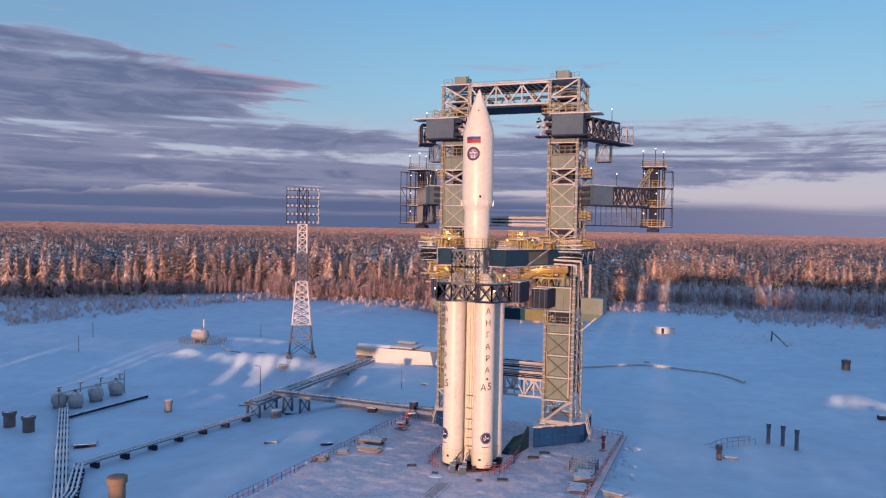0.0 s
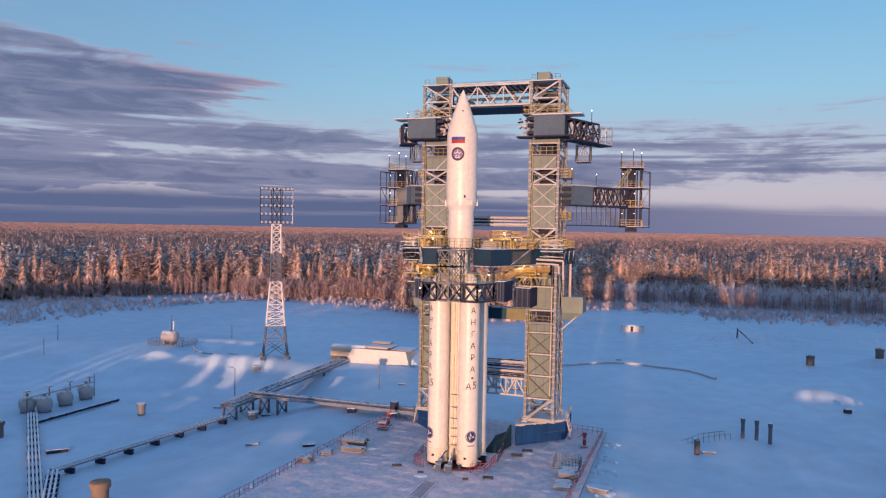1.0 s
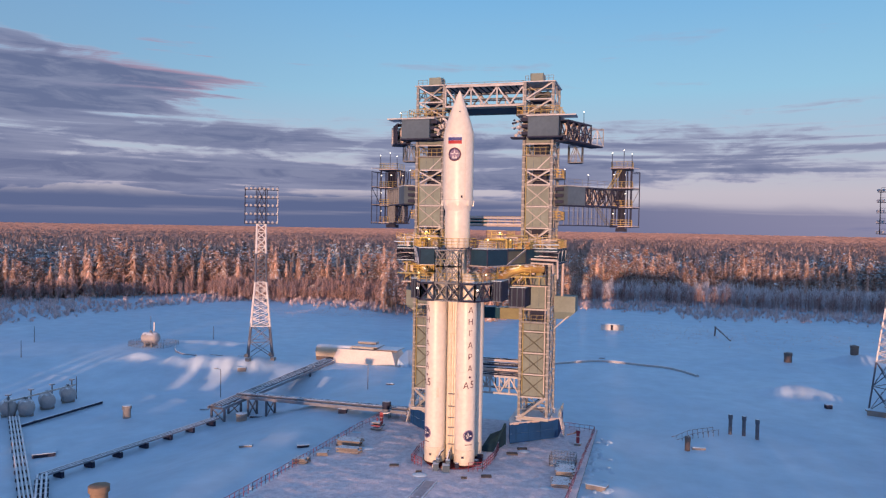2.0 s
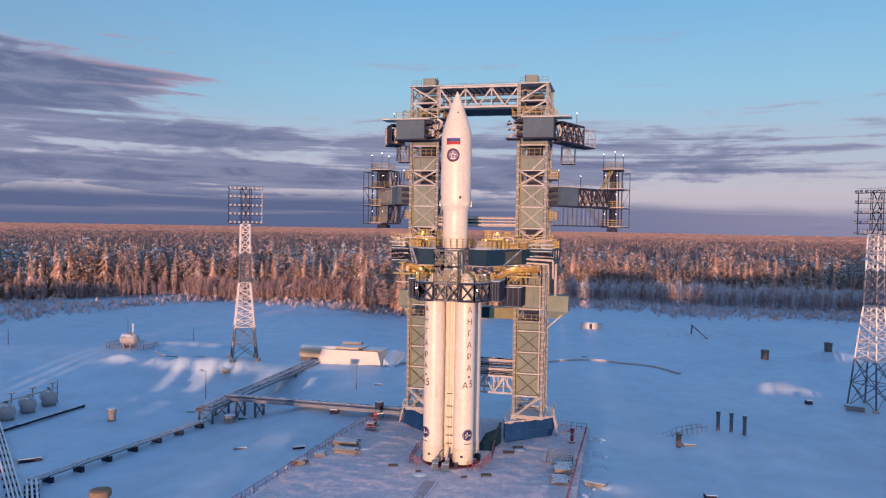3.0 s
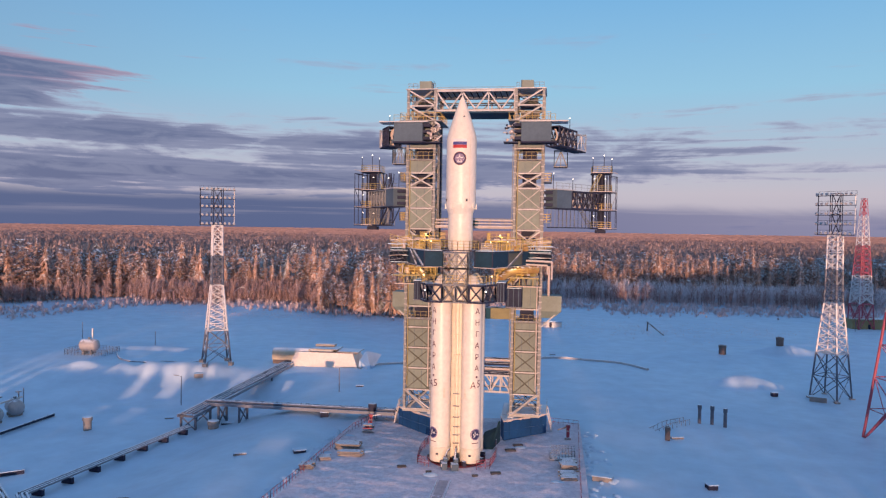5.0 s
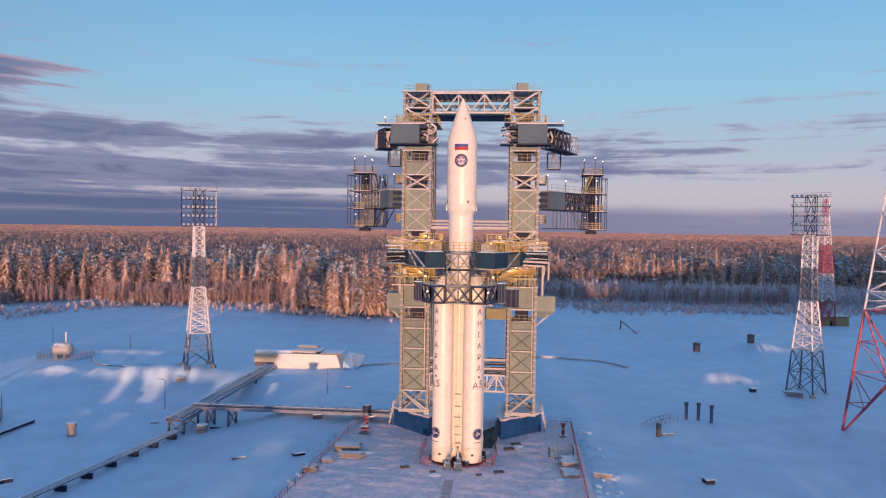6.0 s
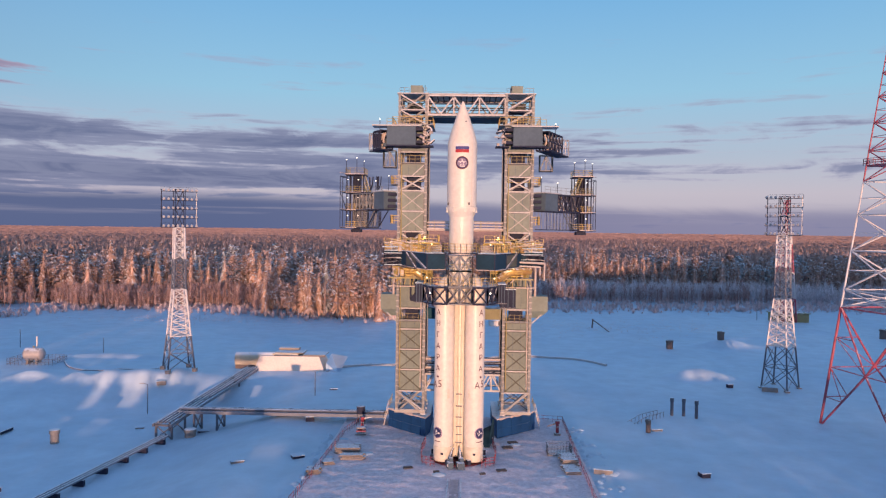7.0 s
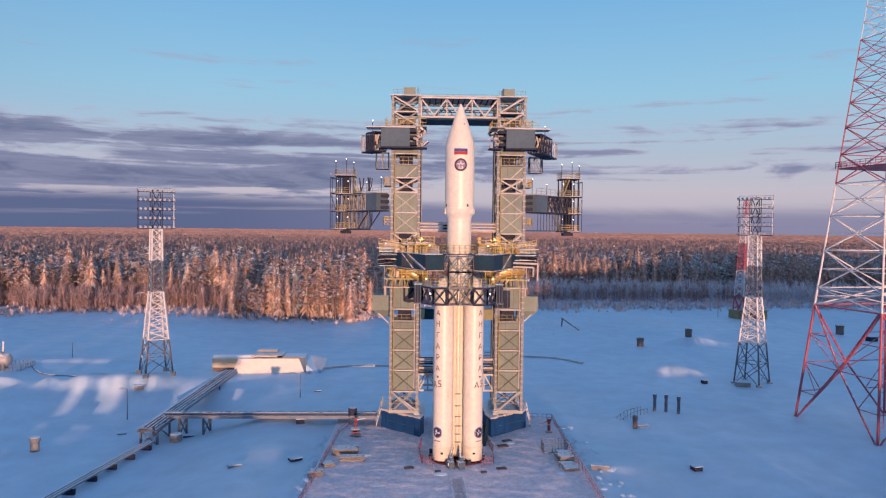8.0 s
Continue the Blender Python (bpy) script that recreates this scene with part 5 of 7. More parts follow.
        part("corner_gear", Solid().box(*sorted((ox - side * 0.3, ox - side * 2.4)), 9.9, 11.8, 28.9, 30.6), DARK, d)
        for k in range(3):
            zz = 29.2 + 0.6 * k
            part("outer_pipe", Solid().pipe([(ox + side * 0.3, 9.3, zz), (ox - side * 0.4, 9.2, zz + 0.1 * k), (ox - side * (2.2 + 0.5 * k), 9.25, zz + 0.25)], 0.045, 6), LOWPIPE if k != 1 else PIPE, d, smooth=True)
        rnd = random.Random(11 + side)
        for k in range(26):
            x, y = rnd.uniform(side * 3.8, side * 10), rnd.uniform(4, 11.5)
            w, hh, q = rnd.uniform(0.25, 0.55), rnd.uniform(0.5, 1.3), rnd.uniform(0, 1)
            v = Solid().obox((x, y, 31.1 + hh * 0.25), (w, w * 0.8, hh * 0.5), q).tube((x, y, 31.1), (x, y, 31.1 + hh), 0.07, 6).tube((x - 0.3, y, 31.1 + hh), (x + 0.3, y, 31.1 + hh), 0.13, 8)
            v.tube((x + 0.2, y, 31.1 + hh * 0.7), (x + 0.9 * math.cos(q * 6), y + 0.9 * math.sin(q * 6), 31.1 + hh * 0.7), 0.06, 6)
            part("valve_rack", v, (YELLOW, OCHRE, PIPE, ORANGE)[k % 4], d)
        for k in range(4):
            z = 31.3 + 0.28 * k
            part("frosted_pipe", Solid().pipe([(side * 3.0, 0.6 + 0.4 * k, z), (side * 5.0, 5.0, z), (side * 8.0, 11.8, z + 0.2), (side * 11.8, 11.8, z + 0.5 + 0.1 * k)], 0.11, 6), PIPE, d, smooth=True)
        for x, y in ((side * 4.4, 0.6), (side * 6.5, 6.5), (side * 11.5, 9.7)):
            part("lamp", Solid().obox((x, y, 32.4), (0.18, 0.18, 0.18)), WARMLAMP, d, "lit warm lamp")
        # posts and braces between the deck and the boxes below
        for k in range(6):
            xa = side * (6.2 + 1.05 * k)
            part("under_post", Solid().beam((xa, 9.9, 25.3), (xa, 9.9, 28.8), 0.14), (OCHRE, DARK)[k % 2], d)
            if k < 5:
                part("under_brace", Solid().beam((xa, 9.9, 25.4 if k % 2 else 28.6), (xa + side * 1.05, 9.9, 28.6 if k % 2 else 25.4), 0.11), (OCHRE, STEEL)[k % 2], d)
        part("under_ledge", Solid().beam((side * 6.0, 9.7, 25.35), (side * 11.8, 9.7, 25.35), 0.3, 0.16), PIPE, d)
        # gear under the deck
        part("under_deck", Solid().box(*sorted((side * 4.6, side * 11.4)), 6.5, 12.5, 26.8, 27.0), OCHRE, d)
        part("railing", Solid().rail([(side * 4.6, 6.5), (side * 9.6, 6.5)], 27.0, 1.2, 0.8, 0.07, 2), YELLOW, d)
        for k in range(7):
            x = side * (5 + 0.9 * k)
            part("valve_rack", Solid().obox((x, 8.5 + rnd.uniform(-1, 1), 27.6), (0.5, 0.7, rnd.uniform(0.8, 1.4)), rnd.uniform(0, 1)), (OCHRE, YELLOW, PIPE)[k % 3], d)
    ring = [(2.75 * math.sin(a), -2.75 * math.cos(a)) for a in [k * math.pi / 10 for k in range(21)]]
    s = Solid()
    for k in range(20):
        s.prism([ring[k], ring[k + 1], (ring[k + 1][0] * 0.7, ring[k + 1][1] * 0.7), (ring[k][0] * 0.7, ring[k][1] * 0.7)], 31.12, 31.25)
    part("collar_deck", s, DARK, d)
    part("railing", Solid().rail(ring, 31.25, 1.3, 0.8, 0.06, 2), YELLOW, d, "yellow hand rail")
    # heavy pipes on the outside of the right tower and the ochre duct
    part("frosted_pipe", Solid().pipe([(6.2, 8.6, 29.6), (13.3, 8.6, 29.4), (13.3, 9.0, 26.6)], 0.15), PIPE, d, "thick frosted pipe", smooth=True)
    part("frosted_pipe", Solid().pipe([(6.6, 8.6, 29.0), (12.6, 8.6, 28.8), (12.6, 9.0, 27.4)], 0.13), PIPE, d, smooth=True)
    part("air_duct", Solid().pipe([(5.6, 4.0, 26.8), (6.6, 5.6, 27.6), (8.0, 7.0, 28.0), (11.0, 9.4, 28.1)], 0.62, 10), ORANGE, d, "thick ochre air duct", smooth=True)
    part("air_duct", Solid().pipe([(-5.8, 5.0, 27.0), (-7.4, 7.2, 27.8), (-10.0, 9.6, 28.0)], 0.5, 10), ORANGE, d, smooth=True)
    # scaffold tubes and frosted lines crowded between rocket and towers
    rnd = random.Random(77)
    for side in (-1, 1):
        for k in range(14):
            x, y = side * rnd.uniform(3.2, 11.5), rnd.uniform(2.5, 12.0)
            x = side * max(abs(x), 3.0 + 0.35 * max(0, y - 2))
            h = rnd.uniform(0.9, 2.4)
            part("scaffold_post", Solid().beam((x, y, 31.1), (x, y, 31.1 + h), 0.08), (YELLOW, OCHRE, PALE)[k % 3], d)
            part("scaffold_tube", Solid().beam((x - 0.9, y, 31.1 + h * 0.9), (x + 0.9, y + rnd.uniform(-0.3, 0.3), 31.1 + h * 0.9), 0.07), (YELLOW, PIPE, OCHRE)[k % 3], d)
        for k in range(20):
            x, y, z = side * rnd.uniform(5.2, 11.4), rnd.uniform(6.8, 12.0), rnd.uniform(26.9, 28.6)
            part("under_pipe", Solid().pipe([(x, y, z), (x + rnd.uniform(-1.2, 1.2), y - 0.4, z), (x + rnd.uniform(-1.2, 1.2), y - 0.5, z - rnd.uniform(0.3, 1.6))], 0.09, 6), (YELLOW, PIPE, OCHRE, STEEL)[k % 4], d, smooth=True)
        for k in range(5):
            x, y, z = side * rnd.uniform(5.6, 8.0), 12.3 + 0.1 * k, rnd.uniform(22.4, 26.4)
            part("cable_box", Solid().box(x - 0.3, x + 0.3, y - 0.2, y + 0.2, z, z + rnd.uniform(0.5, 1.1)), (DARK, DARKGREY)[k % 2], d)
    for side in (-1, 1):
        # pipe bridges and hose loops over the deck
        for k in range(3):
            y = 3.2 + 2.4 * k
            xa, xb = side * (3.4 + 1.1 * k), side * (6.6 + 1.1 * k)
            part("pipe_arch", Solid().pipe([(xa, y, 31.1), (xa, y, 32.5 + 0.25 * k), (xb, y, 32.5 + 0.25 * k), (xb, y, 31.1)], 0.11, 6), (YELLOW, PIPE, OCHRE)[k], d, smooth=True)
        for k in range(4):
            a = [k * math.pi / 8 for k in range(9)]
            cx, cy = side * (4.4 + 0.9 * k), 5.0 + 1.9 * k
            part("hose", Solid().pipe([(cx + 0.7 * math.cos(q), cy, 31.5 + 1.1 * math.sin(q)) for q in a], 0.09, 6), (PIPE, YELLOW)[k % 2], d, smooth=True)
        lamp = new("deck_lamp", bpy.data.lights.new("deck_lamp", "POINT"))
        lamp.data.energy, lamp.data.color, lamp.data.shadow_soft_size = 50, (1.0, 0.72, 0.30), 0.2
        lamp.location = (side * 5.6, 3.0, 33.2)
        tagged(lamp, "warm lamp over the service deck", "lamp")
        part("lamp", Solid().obox((side * 5.6, 3.0, 33.45), (0.25, 0.25, 0.12)), WARMLAMP, d, "lit warm lamp")
        part("lamp_pole", Solid().tube((side * 5.6, 3.6, 31.0), (side * 5.6, 3.6, 33.5), 0.05, 6).tube((side * 5.6, 3.6, 33.5), (side * 5.6, 3.0, 33.52), 0.04, 6), DARK, d)
    for x, y in ((8.2, 5.4), (-7.4, 5.4)):
        lamp = new("work_lamp", bpy.data.lights.new("work_lamp", "POINT"))
        lamp.data.energy, lamp.data.color, lamp.data.shadow_soft_size = 70, (1.0, 0.70, 0.28), 0.3
        lamp.location = (x, y, 28.4)
        tagged(lamp, "warm work lamp under the deck", "lamp")
        part("lamp", Solid().obox((x, y, 28.62), (0.2, 0.2, 0.1)), WARMLAMP, d, "lit warm lamp")


build_service_deck()


# ---- masts and lightning towers ----
def lattice_shaft(root, cx, cy, yaw, sections, mats, leg=0.22, brace=0.14, panels=None):
    """Square lattice shaft; sections: (z, half width); one material and one mesh a section and kind of bar."""
    for k, ((z0, h0), (z1, h1)) in enumerate(zip(sections, sections[1:])):
        def corner(i, u):
            h, z = h0 + (h1 - h0) * u, z0 + (z1 - z0) * u
            a = yaw + math.pi / 4 + i * math.pi / 2
            return (cx + h * 1.414 * math.cos(a), cy + h * 1.414 * math.sin(a), z)
        m = mats[k % len(mats)]
        n = panels[k] if panels else max(1, round((z1 - z0) / (h0 + h1)))
        for i in range(4):
            post = part("leg", Solid().beam(corner(i, 0), corner(i, 1), leg), m, root)
            for j in range(n):
                a, b = j / n, (j + 1) / n
                part("cross_brace", Solid().beam(corner(i, a), corner(i + 1, b), brace).beam(corner(i + 1, a), corner(i, b), brace).beam(corner(i, b), corner(i + 1, b), brace), m, post)


def light_mast(cx, cy, facing, foot):
    """Floodlight mast; facing: plan direction in which the lamps look."""
    yaw = math.atan2(facing[1], facing[0])
    t = thing("floodlight_mast", (cx, cy, foot), "tall lattice floodlight mast in grey and white bands, lamps unlit", "mast", "floodlight masts")
    # splayed legs
    lattice_shaft(t, cx, cy, yaw, [(foot, 2.95), (9.4, 2.2), (14.5, 1.8), (20.0, 1.3), (27.0, 1.15), (34.2, 1.05)], [MASTGREY, WHITE, WHITE, MASTGREY, WHITE], 0.28, 0.15, [2, 3, 3, 4, 4])
    for i in range(4):
        a = yaw + math.pi / 4 + i * math.pi / 2
        x, y = cx + 2.95 * 1.414 * math.cos(a), cy + 2.95 * 1.414 * math.sin(a)
        part("footing", Solid().box(x - 0.5, x + 0.5, y - 0.5, y + 0.5, foot - 0.6, foot + 0.25), CONCRETE, t)
    part("platform", Solid().prism([(cx + 2.5 * math.cos(yaw + math.pi / 4 + k * math.pi / 2) * 1.4, cy + 2.5 * math.sin(yaw + math.pi / 4 + k * math.pi / 2) * 1.4) for k in range(4)], 9.3, 9.45), WHITE, t)
    d, n = Vector((math.cos(yaw), math.sin(yaw))), Vector((-math.sin(yaw), math.cos(yaw)))
    head = part("lamp_rack", Solid().beam((cx + n.x * 3.9, cy + n.y * 3.9, 34.3), (cx - n.x * 3.9, cy - n.y * 3.9, 34.3), 0.2), MASTGREY, t)
    for o in (-3.9, -1.3, 1.3, 3.9):
        part("upright", Solid().beam((cx + n.x * o, cy + n.y * o, 34.2), (cx + n.x * o, cy + n.y * o, 43.0), 0.14), WHITE if o == 3.9 else DARK, head)
    core = Solid()
    core.lattice((cx + n.x * 0.9, cy + n.y * 0.9), (cx - n.x * 0.9, cy - n.y * 0.9), 34.2, 38.6, 1, 0.14, cross=True).lattice((cx + n.x * 0.9, cy + n.y * 0.9), (cx - n.x * 0.9, cy - n.y * 0.9), 38.6, 43.0, 1, 0.14, cross=True)
    part("core_lattice", core, DARK, head)
    for r in range(5):
        z = 34.6 + 2.05 * r
        row = Solid().prism([(cx + n.x * 4 + d.x * 1.0, cy + n.y * 4 + d.y * 1.0), (cx - n.x * 4 + d.x * 1.0, cy - n.y * 4 + d.y * 1.0), (cx - n.x * 4 - d.x * 0.3, cy - n.y * 4 - d.y * 0.3), (cx + n.x * 4 - d.x * 0.3, cy + n.y * 4 - d.y * 0.3)], z - 0.3, z - 0.2)
        shelf = part("shelf", row, DARK, head)
        part("shelf_rail", Solid().rail([(cx + n.x * 4 - d.x * 0.3, cy + n.y * 4 - d.y * 0.3), (cx - n.x * 4 - d.x * 0.3, cy - n.y * 4 - d.y * 0.3)], z - 0.2, 0.9, 2.0, 0.05, 0), DARK, head)
        for k in range(8):
            o = -3.6 + 7.2 * k / 7
            c = (cx + n.x * o + d.x * 1.05, cy + n.y * o + d.y * 1.05, z + 0.12)
            s = Solid().tube((c[0] - d.x * 0.25, c[1] - d.y * 0.25, c[2] + 0.12), (c[0] + d.x * 0.2, c[1] + d.y * 0.2, c[2] - 0.08), 0.16, 8, 0.3)
            part("lamp_head", s, LAMPHEAD, shelf)
    lad = Solid()
    for o in (-0.2, 0.2):
        lad.beam((cx + n.x * o - d.x * 0.9, cy + n.y * o - d.y * 0.9, 9.5), (cx + n.x * o - d.x * 0.9, cy + n.y * o - d.y * 0.9, 42), 0.06)
    part("ladder", lad, MASTGREY, t)


light_mast(-65.7, 58.2, (0.55, -0.83), gz(-65.7, 58.2))
light_mast(72.2, 58.9, (-0.74, -0.67), gz(72.2, 58.9))


def lightning_tower(cx, cy, yaw, foot, height, half, taper_z, bands, name_label):
    t = thing("lightning_tower", (cx, cy, foot), name_label, "tower", "lightning towers")

    def h(z):
        return half * max(0.05, 1 - (z - foot) / taper_z)

    zs = [foot]
    while zs[-1] < height:
        zs.append(min(height, zs[-1] + max(2.2, h(zs[-1]) * 0.92)))
    zs = [foot, foot + (bands[0][0] - foot)] + [q for q in zs if q > bands[0][0] + 3]

    def at(i, z):
        a = yaw + math.pi / 4 + i * math.pi / 2
        return Vector((cx + h(z) * 1.414 * math.cos(a), cy + h(z) * 1.414 * math.sin(a), z))

    for z0, z1 in zip(zs, zs[1:]):
        zm = (z0 + z1) / 2
        m = next((mt for top, mt in bands if zm < top), RED)
        r = max(0.07, 0.205 * h(z0) / half)
        for i in range(4):
            leg = part("leg", Solid().tube(at(i, z0), at(i, z1), r * 1.15, 8), m, t, smooth=True)
            a0, a1, b0, b1 = at(i, z0), at(i, z1), at(i + 1, z0), at(i + 1, z1)
            x = (a0 + b1 + b0 + a1) / 4
            s = Solid().tube(a0, x, r * 0.85, 6).tube(x, b1, r * 0.85, 6).tube(b0, x, r * 0.85, 6).tube(x, a1, r * 0.85, 6)
            part("diagonal", s, m, leg)
            part("girt", Solid().tube(a1, b1, r * 0.8, 6), m, leg)
            q0, q1 = at(i, zm), at(i + 1, zm)
            part("sub_brace", Solid().tube(q0, x, r * 0.5, 6).tube(x, q1, r * 0.5, 6), m, leg)
            if z0 == foot:
                for u in (0.25, 0.5, 0.75):
                    pz = z0 + (z1 - z0) * u
                    for j, e in ((i, a0), (i + 1, b0)):
                        tgt = e + (x - e) * min(1.0, u * 2) if u <= 0.5 else x + (at(j, z1) - x) * (u * 2 - 1)
                        part("sub_brace", Solid().tube(at(j, pz), tgt, r * 0.45, 6), m, leg)
                        part("sub_brace", Solid().tube(at(j, z0 + (z1 - z0) * (u + 0.25)), tgt, r * 0.4, 6), m, leg)
            if z0 == foot:
                p = at(i, foot)
                part("footing", Solid().box(p.x - 0.9, p.x + 0.9, p.y - 0.9, p.y + 0.9, foot - 1.0, foot + 0.3), CONCRETE, t)
    for pz in (47.0,) if height > 60 else ():
        poly = [tuple(at(i, pz))[:2] for i in range(4)]
        part("platform", Solid().prism(poly, pz - 0.1, pz + 0.05), RED, t)
        part("railing", Solid().rail([tuple((Vector(p) - Vector((cx, cy))) * 1.06 + Vector((cx, cy))) for p in poly + poly[:1]], pz, 1.2, 1.2, 0.08, 2), RED, t)
    # cable ladder up the middle
    s = Solid()
    for dx in (-0.35, 0.35):
        s.tube((cx + dx, cy, foot), (cx + dx, cy, height), 0.09, 6)
    z = foot
    while z < height:
        s.tube((cx - 0.35, cy, z), (cx + 0.35, cy, z), 0.05, 6)
        z += 1.4
    part("ladder", s, RED, t)


lightning_tower(78.5, 20.4, math.atan2(-19.8, 3.6), -0.9, 92.0, 10.1, 108.0, [(21.4, RED), (46.8, WHITE), (70.0, RED), (95, WHITE)], "huge red and white lattice lightning tower with railed platform")
lightning_tower(126.5, 184.5, 0.3, -0.6, 48.0, 3.2, 62.0, [(9.0, RED), (20.0, WHITE), (31.0, RED), (42.0, WHITE), (60, RED)], "slim red and white lattice tower standing by the forest")


# ---- racks, pipes, tanks ----
def frame_leg(s, c, n, half, z0, z1, w=0.35):
    a, b = (c[0] + n[0] * half, c[1] + n[1] * half), (c[0] - n[0] * half, c[1] - n[1] * half)
    s.beam((*a, z0), (*a, z1), w).beam((*b, z0), (*b, z1), w).beam((*a, z1), (*b, z1), w)
    return s


def pipe_rack(pts, half, legs, label, npipes=3, rails=False):
    """Raised rack along pts (x, y, deck z); legs: shares of the way at which frames stand."""
    mid = pts[len(pts) // 2]
    t = thing("pipe_rack", (mid[0], mid[1], gz(mid[0], mid[1])), label, "pipe rack", "pipe racks")
    a, b = Vector(pts[0]), Vector(pts[-1])
    d = Vector((b.x - a.x, b.y - a.y)).normalized()
    n = (-d.y, d.x)
    off = lambda p, o, dz=0.0: (p[0] + n[0] * o, p[1] + n[1] * o, p[2] + dz)
    for o in (-half, half):
        part("girder", Solid().beam(off(a, o, -0.25), off(b, o, -0.25), 0.3, 0.55), LOWPIPE, t)
    part("walkway", Solid().beam(off(a, half * 0.45, 0.1), off(b, half * 0.45, 0.1), half * 0.9, 0.1), MASTGREY, t)
    for k in range(npipes):
        o = -half + 0.25 + k * half * 0.42
        part("pipe", Solid().tube(off(a, o, 0.35), off(b, o, 0.35), 0.2, 8), LOWPIPE if k % 2 else MASTGREY, t, smooth=True)
    if rails:
        part("railing", Solid().add(*sloped_rail(off(a, half), off(b, half))), MASTGREY, t)
    for u in legs:
        c = a + (b - a) * u
        z0 = min(gz(c.x + n[0] * half, c.y + n[1] * half), gz(c.x - n[0] * half, c.y - n[1] * half)) - 0.6
        if c.z - 0.5 - z0 > 0.9:
            s = frame_leg(Solid(), c, n, half * 0.9, z0, c.z - 0.5)
            p0, p1 = (c.x + n[0] * half * 0.9, c.y + n[1] * half * 0.9), (c.x - n[0] * half * 0.9, c.y - n[1] * half * 0.9)
            if c.z - z0 > 2.4:
                s.beam((*p0, z0 + 0.6), (*p1, c.z - 0.6), 0.2).beam((*p1, z0 + 0.6), (*p0, c.z - 0.6), 0.2)
            part("support_frame", s, MASTGREY, t)


pipe_rack([(-54.6, 22.6, -1.7), (-51.2, 66.2, 0.3)], 1.7, (0.02, 0.14, 0.75), "grey steel pipe rack on braced legs, snow on its pipes", 4)
pipe_rack([(-53.6, 30.2, -0.8), (-12.8, 18.4, 2.3)], 1.3, (0.08, 0.20), "grey steel pipe bridge running to the tower base", 3)


def low_pipeway():
    """Pipes on low sleepers over the lower snow field."""
    t = thing("low_pipeline", (-57, 0, gz(-57, 0)), "three snow-topped pipes on low dark sleepers", "pipeline", "pipelines")
    pts = [(-53.6, 21.6), (-59.3, -14.6), (-50.6, -23.6), (-36, -40)]
    for (a, b) in zip(pts, pts[1:]):
        d = Vector((b[0] - a[0], b[1] - a[1])).normalized()
        for o in (-0.6, 0.0, 0.6):
            pa = (a[0] - d.y * o, a[1] + d.x * o)
            pb = (b[0] - d.y * o, b[1] + d.x * o)
            part("pipe", Solid().tube((*pa, gz(*a) + 1.15), (*pb, gz(*b) + 1.15), 0.2, 8), LOWPIPE, t, "pipe with a cap of snow", smooth=True)
        L = math.dist(a, b)
        k = 1.5
        while k < L:
            x, y = a[0] + d.x * k, a[1] + d.y * k
            z = gz(x, y)
            part("sleeper", Solid().obox((x, y, z + 0.4), (0.5, 1.9, 1.15), math.atan2(d.y, d.x)), DARK, t)
            k += 5.4 if a == pts[0] else 2.2
    t = thing("tank_pipeline", (-72, -5, gz(-72, -5)), "four parallel pipes under snow, leading from the tanks", "pipeline", "pipelines")
    a, b = Vector((-92.0, 11.2)), Vector((-48.5, -27.4))
    d = (b - a).normalized()
    for o in (-0.75, -0.25, 0.25, 0.75):
        pa, pb = a + Vector((-d.y, d.x)) * o, b + Vector((-d.y, d.x)) * o
        part("pipe", Solid().tube((*pa, gz(*a) + 0.75), (*pb, gz(*b) + 0.75), 0.17, 8), PIPE, t, smooth=True)
    for k in range(14):
        c = a + (b - a) * (k + 0.5) / 14
        part("sleeper", Solid().obox((c.x, c.y, gz(c.x, c.y) + 0.25), (0.3, 2.0, 0.6), math.atan2(d.y, d.x)), DARK, t)
    for p, q, r in (((-86.4, 6.8), (-85.6, 27.5), 0.22),):
        s = Solid().beam((*p, gz(*p) + 0.35), (*q, gz(*q) + 0.35), 0.35, 0.5)
        solo("cable_trough", s, DARK, "dark straight cable trough lying on the snow", "trough")


low_pipeway()


def storage_tank(x, y, z, L, r, yaw, group):
    t = thing("storage_tank", (x, y, z), "silver horizontal storage tank with domed ends, frosted on top", "tank", group)
    d = Vector((math.cos(yaw), math.sin(yaw), 0))
    c = Vector((x, y, z + r + 0.7))
    s = Solid()
    prof = [(-L / 2 - r * 0.55, 0.12), (-L / 2 - r * 0.45, r * 0.5), (-L / 2 - r * 0.2, r * 0.86), (-L / 2, r), (L / 2, r), (L / 2 + r * 0.2, r * 0.86), (L / 2 + r * 0.45, r * 0.5), (L / 2 + r * 0.55, 0.12)]
    for (u0, r0), (u1, r1) in zip(prof, prof[1:]):
        s.tube(c + d * u0, c + d * u1, r0, 20, r1)
    part("shell", s, TANKM, t, smooth=True)
    for u in (-L * 0.3, L * 0.3):
        q = c + d * u
        part("saddle", Solid().obox((q.x, q.y, z + 0.5), (0.4, r * 1.6, 1.3), yaw), CONCRETE, t)
    part("dome_valve", Solid().tube((c.x, c.y, c.z + r), (c.x, c.y, c.z + r + 0.5), 0.3, 10), STEEL, t)
    return c


